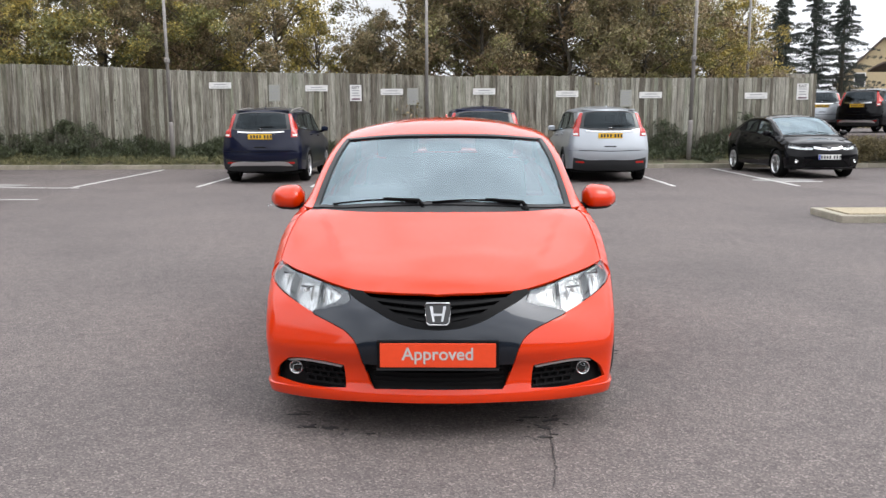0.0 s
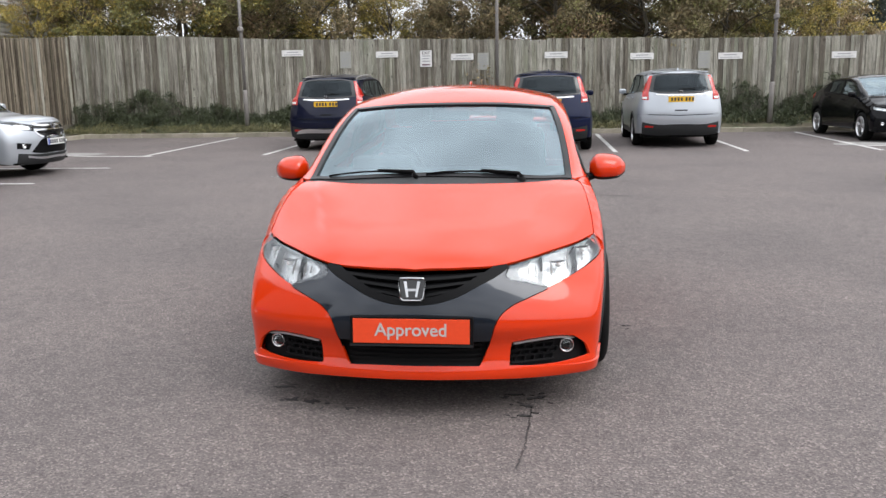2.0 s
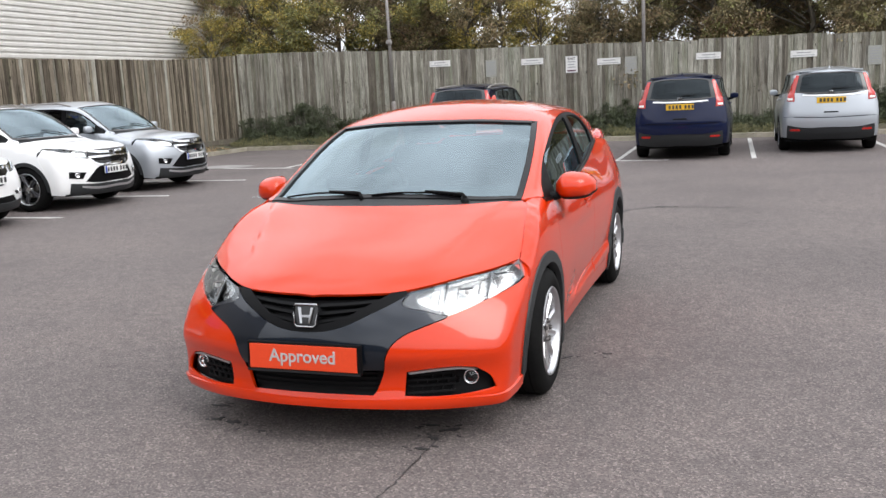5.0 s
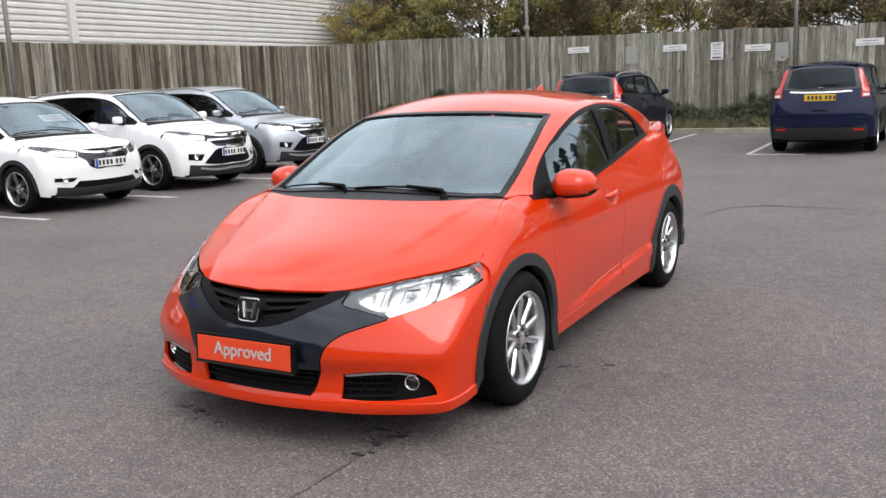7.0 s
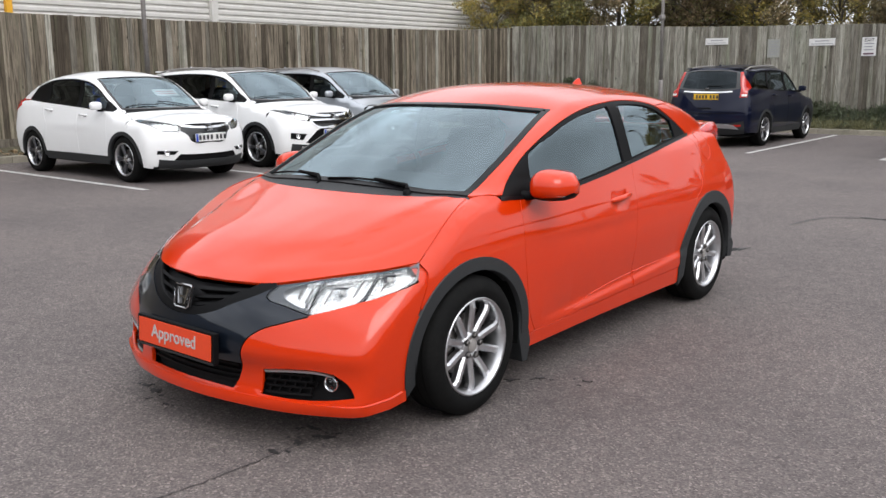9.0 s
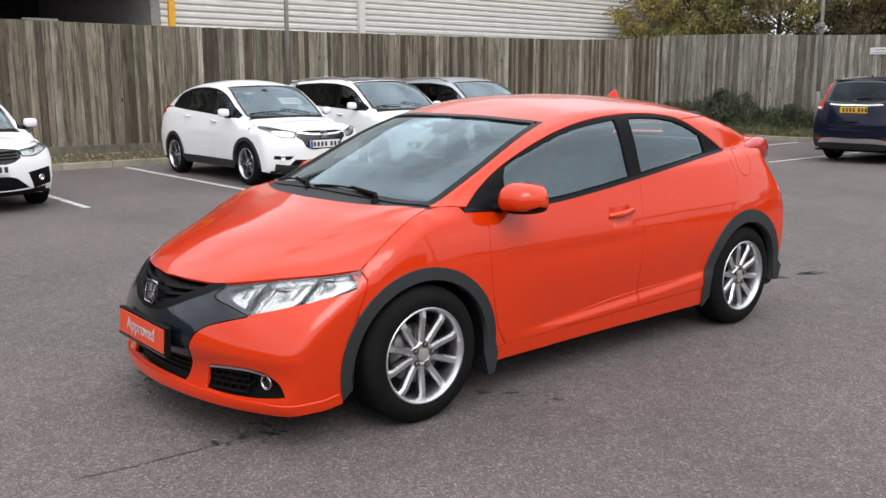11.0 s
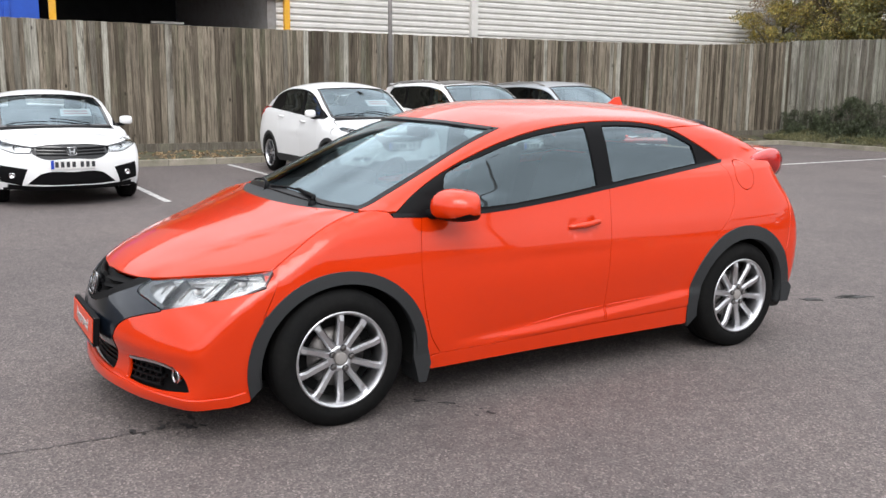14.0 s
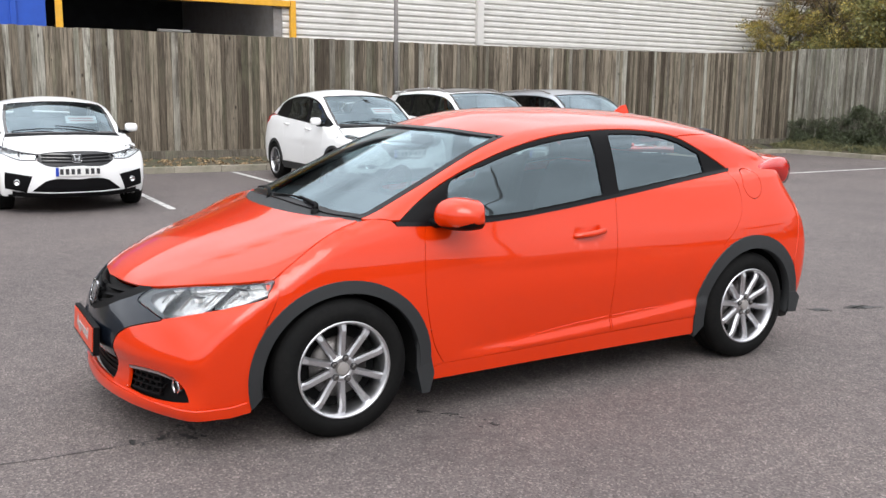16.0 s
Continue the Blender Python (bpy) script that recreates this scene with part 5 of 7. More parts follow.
    edge = rl((3.03, 0.80), (3.0, 0.60), (2.985, 0.55), (3.02, 0.45), (3.04, 0.32), (3.03, 0.20))
    bump = joined([(0.0, 0.78)], [(edge[0][0], 0.80)], edge, [(0.0, 0.19)])
    panel("rear_bumper", car, B, "R", mirrored(bump), O, step=0.05)
    gate = joined([(0.0, 1.10)], rl((2.97, 1.12))[0], rl((3.03, 0.80))[0], [(0.0, 0.79)])
    panel("tailgate", car, B, "R", mirrored(gate), O, step=0.05)
    ge = rl((2.97, 1.12), (3.0, 0.95), (3.03, 0.80))
    for s in (1, -1):
        panel("gate_flange", car, B, "R", joined(ge + [0.05, 0], (ge - [0.09, 0])[::-1]) * [s, 1], O, lift_by=-0.008, gap=0.0, fold=0.0)
    rw = joined([(0.0, 2.575)], [(0.56, 2.55), (0.53, 2.75), (0.475, 2.97), (0.0, 3.02)])
    panel("rear_window", car, B, "T", mirrored(rw), G_DARK, fold=0.005, step=0.05)
    # a blade between the tail lamps, thick in front and thin behind
    sect = [(-0.07, 0.0), (-0.04, 0.018), (0.03, 0.022), (0.085, 0.03), (0.09, 0.02), (0.03, -0.012), (-0.05, -0.014)]
    vs, fs = [], []
    for i in range(17):
        u = -1 + i / 8
        vs += [(0.63 * u, 3.06 - 0.06 * u * u + y, 1.135 + 0.02 * (1 - u * u) + z) for y, z in sect]
    fs = [(i * 7 + j, i * 7 + (j + 1) % 7, i * 7 + 7 + (j + 1) % 7, i * 7 + 7 + j) for i in range(16) for j in range(7)]
    part("roof_spoiler", mesh_from("roof_spoiler", vs, fs, O, True), None, car)
    for s in (1, -1):
        lens = []
        n_ = 9
        for i in range(n_):
            u = i / (n_ - 1)
            c = Vector((s * (0.70 - 0.045 * u), 2.79 + 0.30 * u, 1.10 - 0.022 * u + 0.02 * math.sin(u * 3)))
            rw_, rh_ = 0.018 + 0.038 * math.sin(min(1, u * 1.25) * math.pi * 0.5) * (1 if u < 0.9 else 0.8), 0.014 + 0.066 * min(1, u * 1.15)
            lens.append([(c.x + s * rw_ * math.cos(a), c.y, c.z + rh_ * math.sin(a)) for a in np.linspace(0, 2 * math.pi, 16, endpoint=False)])
        vs = [q for ring in lens for q in ring]
        fs = [(i * 16 + j, i * 16 + (j + 1) % 16, (i + 1) * 16 + (j + 1) % 16, (i + 1) * 16 + j) for i in range(n_ - 1) for j in range(16)]
        fs += [tuple(range(16))[::-1], tuple(range(16 * (n_ - 1), 16 * n_))]
        if s < 0:
            fs = [f[::-1] for f in fs]
        part("tail_lamp", mesh_from("tail_lamp", vs, fs, M_REDLAMP, True), None, car, "red projecting tail lamp")
    # side windows
    panel("window_frame", car, B, "S", joined(dlo_low, dlo_top), M_TRIM, "black window surround", gap=0.001, lift_by=-0.004, fold=0.02, both=True, holes=[
        joined(spline([(0.58, 0.952), (0.9, 0.955), (1.2, 0.982), (1.525, 1.020)]), spline([(1.505, 1.325), (1.15, 1.28), (0.82, 1.19), (0.60, 1.10), (0.58, 0.952)])),
        joined(spline([(1.635, 1.033), (1.95, 1.068), (2.315, 1.108)]), spline([(2.29, 1.205), (2.20, 1.247), (2.10, 1.285), (1.95, 1.316), (1.79, 1.327), (1.625, 1.327)]))])
    for out in (joined(spline([(0.54, 0.94), (0.9, 0.945), (1.2, 0.972), (1.54, 1.010)]), spline([(1.525, 1.337), (1.15, 1.292), (0.82, 1.202), (0.56, 1.10)])),
                joined(spline([(1.615, 1.023), (1.95, 1.058), (2.33, 1.098)]), spline([(2.30, 1.215), (2.20, 1.26), (2.10, 1.297), (1.95, 1.328), (1.79, 1.339), (1.61, 1.338)]))):
        no_shadow(panel("side_window", car, B, "S", out, G_TINT, lift_by=-0.012, fold=0.004, both=True, step=0.03))
    panel("belt_strip", car, B, "S", joined(dlo_low + [0, -0.006], (dlo_low + [0, 0.012])[::-1]), M_FRIT, both=True, lift_by=0.003, gap=0.0, fold=0.008)
    # wheel-arch trim and mud flaps
    a_in = circle(*af, 0.379, 40, 0.358, -10, 190)
    panel("arch_trim", car, B, "S", joined(circle(*af, 0.438, 40, 0.415, -16, 196), a_in[::-1]), M_CLADDING, "dark grey plastic arch moulding", both=True, lift_by=0.009, gap=0.0, fold=0.05, step=0.025)
    b_in = circle(*ar, 0.365, 40, 0.362, -10, 190)
    panel("arch_trim", car, B, "S", joined(circle(*ar, 0.438, 40, 0.440, -16, 196), b_in[::-1]), M_CLADDING, "dark grey plastic arch moulding", both=True, lift_by=0.009, gap=0.0, fold=0.05, step=0.025)
    for s in (1, -1):
        for y0, z0, y1, z1 in ((0.375, 0.385, 0.425, 0.135), (2.965, 0.36, 3.015, 0.235)):
            bm = bmesh.new()
            pr = [(y0, z0), (y0 + 0.06, z0), (y1 + 0.045, z1 + 0.09), (y1 + 0.02, z1), (y1 - 0.02, z1), (y0 + 0.0, z0 - 0.12)]
            q = [[bm.verts.new((s * x, y, z)) for y, z in pr] for x in (0.70, 0.868)]
            bm.faces.new(q[0]), bm.faces.new(q[1][::-1])
            for i in range(6):
                bm.faces.new((q[0][i], q[1][i], q[1][(i + 1) % 6], q[0][(i + 1) % 6]))
            bmesh.ops.recalc_face_normals(bm, faces=bm.faces)
            part("mud_flap", bm, M_CLADDING, car)
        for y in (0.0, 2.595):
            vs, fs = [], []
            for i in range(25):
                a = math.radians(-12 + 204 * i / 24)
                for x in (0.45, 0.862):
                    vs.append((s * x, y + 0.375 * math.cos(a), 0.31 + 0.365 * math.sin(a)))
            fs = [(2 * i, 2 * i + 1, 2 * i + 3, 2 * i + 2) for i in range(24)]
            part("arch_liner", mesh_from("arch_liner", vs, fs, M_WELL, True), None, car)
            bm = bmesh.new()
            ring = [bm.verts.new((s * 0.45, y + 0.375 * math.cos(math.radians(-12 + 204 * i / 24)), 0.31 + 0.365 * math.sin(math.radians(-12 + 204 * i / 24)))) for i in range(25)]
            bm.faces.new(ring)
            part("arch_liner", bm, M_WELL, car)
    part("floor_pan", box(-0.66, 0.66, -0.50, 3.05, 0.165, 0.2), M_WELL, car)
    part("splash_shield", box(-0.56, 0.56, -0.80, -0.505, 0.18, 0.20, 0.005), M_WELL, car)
    part("axle_beam", mesh_from("axle_beam", *tube_data([(-0.7, 2.595, 0.3), (0.7, 2.595, 0.3)], 0.04, 8), M_WELL), None, car)
    # nose
    N = lambda *p: nose_line(B, p)
    shut = lift(B, "T", seam_top)
    under = lambda x, d=0.006: (x, float(np.interp(x, shut[:, 0], shut[:, 2])) - d)
    hl_top = N(*[under(x) for x in (0.425, 0.52, 0.60, 0.70, 0.79)])
    tip = flat("C", lift(B, "S", [(-0.283, 0.745), (-0.335, 0.675)]))
    hl_low = N((0.832, 0.652), (0.78, 0.628), (0.70, 0.60), (0.59, 0.565))
    hl_in = N((0.59, 0.565), (0.50, 0.592), (0.405, 0.632), under(0.425))
    lamp = joined(hl_top, tip, hl_low, hl_in)
    wing_b = flat("C", lift(B, "S", [(-0.33, 0.672), (-0.30, 0.655), (-0.345, 0.56), (-0.36, 0.53)]))
    archb = flat("C", lift(B, "S", circle(*af, 0.435, 16, 0.412, 146, 196)))
    low = flat("C", lift(B, "S", [(-0.41, 0.175), (-0.50, 0.165)]))
    lip = N((0.80, 0.168), (0.70, 0.17), (0.55, 0.177), (0.30, 0.188), (0.0, 0.19))
    low_top = N((0.0, 0.246), (0.20, 0.245), (0.29, 0.242))
    low_side = N((0.29, 0.242), (0.30, 0.255), (0.325, 0.31), (0.345, 0.365), (0.36, 0.42), (0.385, 0.468), (0.43, 0.503), (0.50, 0.53), (0.59, 0.558))
    fogp = joined(N((0.435, 0.338), (0.55, 0.350), (0.66, 0.348), (0.71, 0.338)), N((0.71, 0.338), (0.765, 0.29), (0.785, 0.245)), N((0.785, 0.245), (0.68, 0.232), (0.55, 0.23), (0.425, 0.238)), N((0.425, 0.238), (0.428, 0.285), (0.435, 0.338)))
    half = joined(lip[::-1], low[::-1], archb[::-1], wing_b[::-1], hl_low, low_side[::-1], low_top[::-1])
    panel("front_bumper", car, B, "C", mirrored(half), O, holes=[fogp, fogp * [-1, 1]], step=0.028)
    lip_c = flat("C", lift(B, "S", [(-0.50, 0.21), (-0.425, 0.225), (-0.415, 0.178), (-0.50, 0.166)]))
    panel("bumper_lip", car, B, "C", mirrored(joined(N((0.0, 0.230), (0.3, 0.228), (0.6, 0.218), (0.78, 0.211)), lip_c, N((0.78, 0.17), (0.6, 0.175), (0.3, 0.188), (0.0, 0.19)))), O, lift_by=0.012, gap=0.0, fold=0.03, step=0.025)
    # dark centre of the nose
    gr_low = N(under(0.422, 0.012), (0.36, 0.627), (0.29, 0.597), (0.20, 0.556), (0.10, 0.529), (0.0, 0.521))
    chin = joined(gr_low[::-1], hl_in[::-1], [hl_low[-1]], low_side[::-1][:-8], N((0.335, 0.352), (0.2, 0.352), (0.0, 0.352)))
    panel("nose_panel", car, B, "C", mirrored(chin), P_GREYDARK, "dark gunmetal nose panel", step=0.028, lift_by=0.002)
    gr = joined(gr_low[::-1], N(*[under(x) for x in (0.425, 0.36, 0.2, 0.0)]))
    panel("grille_back", car, B, "C", mirrored(gr), M_GRILLE, lift_by=-0.045, fold=0.0, gap=-0.01)
    panel("grille_rim", car, B, "C", mirrored(joined(gr_low[::-1], gr_low * [0.93, 1] + [0, 0.030])), M_TRIM, lift_by=-0.002, gap=0.0, fold=0.04)
    for k, (za, zb, xe) in enumerate(((0.632, 0.650, 0.37), (0.598, 0.622, 0.305), (0.562, 0.588, 0.215))):
        for s in (1, -1):
            up = N((0.045, za + 0.007), (xe * 0.5, (za + zb) / 2 + 0.004), (xe, zb + 0.006))
            dn = N((xe, zb - 0.004), (xe * 0.5, (za + zb) / 2 - 0.007), (0.045, za - 0.006))
            panel("grille_slat", car, B, "C", joined(up, dn) * [s, 1], M_GRILLE, lift_by=-0.012, gap=0.0, fold=0.03)
    badge(car, pose(0, -0.889, 0.592, -14, 0, 0), 1.12)
    lg = joined(N((0.0, 0.352), (0.2, 0.352), (0.338, 0.35)), N((0.338, 0.35), (0.325, 0.31), (0.296, 0.246)), N((0.296, 0.246), (0.2, 0.248), (0.0, 0.249)))
    panel("lower_grille", car, B, "C", mirrored(lg), M_GRILLE, lift_by=-0.04, fold=0.0, gap=-0.012)
    for z in (0.268, 0.288, 0.308, 0.328):
        panel("grille_slat", car, B, "C", mirrored(joined(N((0.0, z + 0.004), (0.30, z + 0.004)), N((0.305, z - 0.004), (0.0, z - 0.004)))), M_GRILLE, lift_by=-0.02, gap=0.0, fold=0.012)
    # number plate
    plate = empty("number_plate")
    plate.parent = car
    plate.matrix_local = pose(0, -0.938, 0.4145, -4, 0, 0)
    part("plate_frame", box(-0.272, 0.272, -0.006, 0.02, -0.066, 0.066, 0.004), M_TRIM, plate)
    part("plate_face", box(-0.257, 0.257, -0.011, -0.0065, -0.052, 0.056, 0.002), M_PLATEO, plate, "orange show plate")
    part("lettering", text_mesh("Approved", 0.079, 0.0008, M_SILVERTXT), None, plate, "silver lettering", pose(0, -0.0122, 0.006, 90, 0, 0))
    part("plate_frame", box(-0.272, 0.272, -0.010, -0.0061, -0.066, -0.056), M_GLOSSBLACK, plate)
    # headlamps
    for s in (1, -1):
        L = lamp * [s, 1]
        body = panel("headlamp", car, B, "C", L, M_BEZEL, "clear headlamp with bright reflectors", lift_by=-0.06, fold=0.0, gap=0.002)[0]
        no_shadow(panel("lens", body, B, "C", L, G_CLEAR, lift_by=0.0015, fold=0.004, gap=0.002))
        end = flat("C", lift(B, "S", [(-0.31, 0.722), (-0.345, 0.685)]))
        cells = [joined(N((0.455, 0.648), under(0.515, 0.013), under(0.563, 0.012)), N((0.567, 0.635), (0.568, 0.592), (0.545, 0.597), (0.47, 0.628))),
                 joined(N(under(0.573, 0.012), under(0.64, 0.011), under(0.716, 0.011)), N((0.724, 0.66), (0.724, 0.625), (0.716, 0.611)), N((0.716, 0.611), (0.64, 0.583), (0.598, 0.571)), N((0.598, 0.571), (0.576, 0.588), (0.573, 0.64))),
                 joined(N(under(0.726, 0.011), under(0.76, 0.012), under(0.788, 0.012)), end, N((0.81, 0.65), (0.78, 0.636), (0.733, 0.617)))]
        panel("lamp_bezel", body, B, "C", L, M_BEZEL, lift_by=-0.008, fold=0.045, gap=0.003, step=0.02, holes=[c * [s, 1] for c in cells])
        for c, depth in zip(cells, (0.03, 0.05, 0.04)):
            mid = c.mean(0)
            panel("reflector_bowl", body, B, "C", (mid + (c - mid) * 1.12) * [s, 1], M_REFLECTOR, lift_by=-depth, fold=-(depth - 0.010), gap=0.0, step=0.03)
        for x in (0.512, 0.545, 0.612, 0.69, 0.76):
            za, zb = under(x, 0.026)[1], 0.602 + abs(x - 0.575) * (0.28 if x > 0.575 else 0.45)
            panel("flute", body, B, "C", joined(N((x - 0.002, za), (x + 0.0025, za)), N((x + 0.006, zb), (x + 0.0015, zb))) * [s, 1], M_STEEL, lift_by=-0.018, gap=0.0, fold=0.006, step=0.02)
        for bx, bz in ((0.645, 0.64), (0.76, 0.68)):
            p = lift(B, "C", N((bx, bz), (bx + 0.001, bz)))[0]
            part("bulb", lathe("bulb", [(0.03, 0.010), (0.012, 0.012), (0.002, 0.009), (-0.002, 0.0001)], M_SIGN, 12, "y"), None, body, m=pose(s * p[0], p[1] + 0.02, p[2], -6, 0, s * 25))
            part("bulb_shade", box(-0.028, 0.028, -0.002, 0.03, 0.012, 0.02, 0.003), M_BEZEL, body, m=pose(s * p[0], p[1] + 0.02, p[2], -6, 0, s * 35))
        # fog lamp pocket
        F = fogp * [s, 1]
        fog = panel("fog_pocket", car, B, "C", F, M_TRIM, lift_by=-0.04, fold=0.0, gap=-0.01)[0]
        panel("fog_strip", fog, B, "C", joined(N((0.44, 0.338), (0.55, 0.348), (0.66, 0.346), (0.715, 0.330)), N((0.70, 0.330), (0.66, 0.337), (0.55, 0.338), (0.445, 0.329))) * [s, 1], M_ALLOY, "satin trim strip", lift_by=0.003, gap=0.0, fold=0.02)
        for r_ in range(4):
            z = 0.248 + 0.024 * r_
            panel("honeycomb", fog, B, "C", joined(N((0.435, z + 0.0035), (0.63, z + 0.0035)), N((0.63, z - 0.0035), (0.435, z - 0.0035))) * [s, 1], M_GRILLE, lift_by=-0.014, gap=0.0, fold=0.018)
            for c_ in range(5):
                x = 0.45 + 0.042 * c_ + 0.02 * (r_ % 2)
                if r_ < 3:
                    panel("honeycomb", fog, B, "C", joined(N((x, z + 0.004), (x + 0.005, z + 0.02)), N((x + 0.011, z + 0.02), (x + 0.006, z + 0.004))) * [s, 1], M_GRILLE, lift_by=-0.014, gap=0.0, fold=0.018, step=0.02)
        p = lift(B, "C", N((0.69, 0.285), (0.691, 0.285)))[0]
        m_f = pose(s * (p[0] - 0.012), p[1] + 0.032, p[2] + 0.004, 0, 0, s * 10)
        ring = part("fog_lamp", lathe("fog_lamp", [(0.03, 0.030), (-0.004, 0.034), (-0.009, 0.031), (-0.004, 0.028), (0.012, 0.022), (0.022, 0.0001)], M_CHROME, 28, "y"), None, fog, "round clear fog lamp", m_f)
        no_shadow([part("fog_lens", lathe("fog_lens", [(0.001, 0.028), (-0.007, 0.02), (-0.01, 0.0001)], G_CLEAR, 28, "y"), None, fog, m=m_f)])
    # mirrors
    for s in (1, -1):
        rings, n_ = [], 18
        for i in range(n_):
            u = i / (n_ - 1)
            a = max(0.3, 1 - abs(2 * u - 1) ** 3.2) ** 0.5 if 0 < i < n_ - 1 else 0.42
            cx, cy = 0.83 + 0.205 * u, 0.54 + 0.06 * u
            top_, low_ = 0.096 * (1 - 0.24 * u), 0.066 * (1 - 0.12 * u)
            rings.append([(s * cx, cy + (-0.112 * math.cos(t) if math.cos(t) > 0 else 0.075 * abs(math.cos(t)) ** 0.3) * a ** 1.3,
                           0.972 + (top_ if math.sin(t) > 0 else low_) * math.copysign(abs(math.sin(t)) ** 0.8, math.sin(t)) * a) for t in np.linspace(0, 2 * math.pi, 20, endpoint=False)])
        vs = [q for r_ in rings for q in r_]
        fs = [(i * 20 + j, i * 20 + (j + 1) % 20, (i + 1) * 20 + (j + 1) % 20, (i + 1) * 20 + j) for i in range(n_ - 1) for j in range(20)] + [tuple(range(20))[::-1], tuple(range(20 * (n_ - 1), 20 * n_))]
        if s > 0:
            fs = [f[::-1] for f in fs]
        mir = part("door_mirror", mesh_from("door_mirror", vs, fs, O, True), None, car, "orange door mirror shell")
        low_f = [f for f in fs if len(f) == 4 and all(11 < i % 20 < 19 for i in f)]
        keep = sorted({i for f in low_f for i in f})
        at = {i: k for k, i in enumerate(keep)}
        vs2 = [(s * 0.93 + (vs[i][0] - s * 0.93) * 1.015, 0.57 + (vs[i][1] - 0.57) * 1.02, 0.96 + (vs[i][2] - 0.96) * 1.03) for i in keep]
        part("mirror_base", mesh_from("mirror_base", vs2, [tuple(at[i] for i in f) for f in low_f], M_TRIM, True), None, mir)
        part("mirror_arm", mesh_from("mirror_arm", *tube_data([(s * 0.765, 0.46, 0.935), (s * 0.83, 0.50, 0.932), (s * 0.90, 0.54, 0.945)], [0.028, 0.022, 0.016], 10), M_TRIM, True), None, mir)
        part("mirror_glass", box(s * 0.93 - 0.07, s * 0.93 + 0.07, 0.63, 0.646, 0.935, 1.02, 0.001), M_CHROME, mir)
        part("repeater", box(s * 1.0 - 0.05, s * 1.0 + 0.03, 0.492, 0.50, 0.938, 0.946, 0.002), G_CLEAR, mir)
    # door handles, aerial, wipers
    for s in (1, -1):
        for y in (1.40,):
            p = lift(B, "S", [(y, 0.90)], s)[0] * [1, 1, 0] + [s * 0.0, 0, 0.815]
            vs, fs = tube_data([(p[0] - s * 0.005, y - 0.112, p[2] + 0.002), (p[0] + s * 0.022, y - 0.09, p[2] + 0.004), (p[0] + s * 0.032, y, p[2] + 0.01), (p[0] + s * 0.024, y + 0.09, p[2] + 0.02), (p[0] - s * 0.004, y + 0.112, p[2] + 0.022)], [0.011, 0.015, 0.017, 0.015, 0.011], 10)
            part("door_handle", mesh_from("door_handle", vs, fs, O, True), None, car)
    p = lift(B, "T", [(0.0, 2.30)])[0]
    vs = [(-0.004, -0.07, 0.0), (0.004, -0.07, 0.0), (-0.022, 0.07, 0), (0.022, 0.07, 0), (-0.004, 0.055, 0.062), (0.004, 0.055, 0.062), (-0.005, 0.02, 0.056), (0.005, 0.02, 0.056)]
    part("aerial", mesh_from("aerial", vs, [(0, 2, 4, 6), (1, 7, 5, 3), (2, 3, 5, 4), (0, 6, 7, 1), (6, 4, 5, 7)], O), None, car, "orange shark-fin aerial", pose(0, p[1], p[2] - 0.008))
    for a, b, piv in (((-0.13, 0.03), (-0.60, 0.125), (-0.10, -0.005)), ((0.43, 0.065), (-0.05, 0.022), (0.455, 0.025))):
        pts = [lift(B, "T", [(a[0] + (b[0] - a[0]) * u, a[1] + (b[1] - a[1]) * u + 0.01 * math.sin(3 * u))])[0] + [0, 0, 0.007] for u in np.linspace(0, 1, 6)]
        arm = [np.array((piv[0], piv[1] + 0.02, 0.98)), np.array(pts[0]) + [0.01, -0.005, 0.01], np.array(pts[2]) + [0, 0, 0.008]]
        w_ = part("wiper", mesh_from("wiper", *tube_data(pts, [0.0055] * 6, 6), M_TRIM, True), None, car)
        part("wiper_arm", mesh_from("wiper_arm", *tube_data(arm, [0.014, 0.010, 0.006], 8), M_TRIM, True), None, w_)
        part("spindle", lathe("spindle", [(0, 0.022), (0.02, 0.02), (0.028, 0.0001)], M_TRIM, 14, "z"), None, w_, m=pose(piv[0], piv[1] + 0.02, 0.958))
    # cabin
    part("dashboard", mesh_from("dashboard", [(x, y, z) for x in (-0.70, 0.70) for y, z in ((0.12, 0.90), (0.28, 0.965), (0.62, 0.985), (0.74, 0.93), (0.72, 0.62), (0.30, 0.55))],
         [(0, 1, 7, 6), (1, 2, 8, 7), (2, 3, 9, 8), (3, 4, 10, 9), (4, 5, 11, 10), (5, 0, 6, 11), (0, 5, 4, 3, 2, 1), (6, 7, 8, 9, 10, 11)], M_DASH, False), None, car)
    part("binnacle", box(-0.56, -0.20, 0.52, 0.72, 0.95, 1.05, 0.03), M_DASH, car)
    st = part("steering_wheel", mesh_from("steering_wheel", *tube_data([(0.18 * math.cos(a), 0.18 * math.sin(a), 0) for a in np.linspace(0, 2 * math.pi, 29)], 0.016, 8), M_TRIM, True), None, car, m=pose(-0.36, 0.86, 0.93, 62, 0, 0))
    part("wheel_hub", box(-0.16, 0.16, -0.03, 0.03, -0.03, 0.0, 0.01), M_TRIM, st)
    for x, y, wd in ((-0.36, 1.25, 0.48), (0.36, 1.25, 0.48), (0.0, 2.15, 1.2)):
        seat = part("seat", box(x - wd / 2, x + wd / 2, y - 0.25, y + 0.28, 0.42, 0.60, 0.06), M_SEAT, car)
        bm = bmesh.new()
        add_box(bm, x - wd / 2, x + wd / 2, -0.06, 0.06, 0, 0.60, 0.05)
        for v in bm.verts:
            v.co.y += y + 0.24 + v.co.z * 0.32
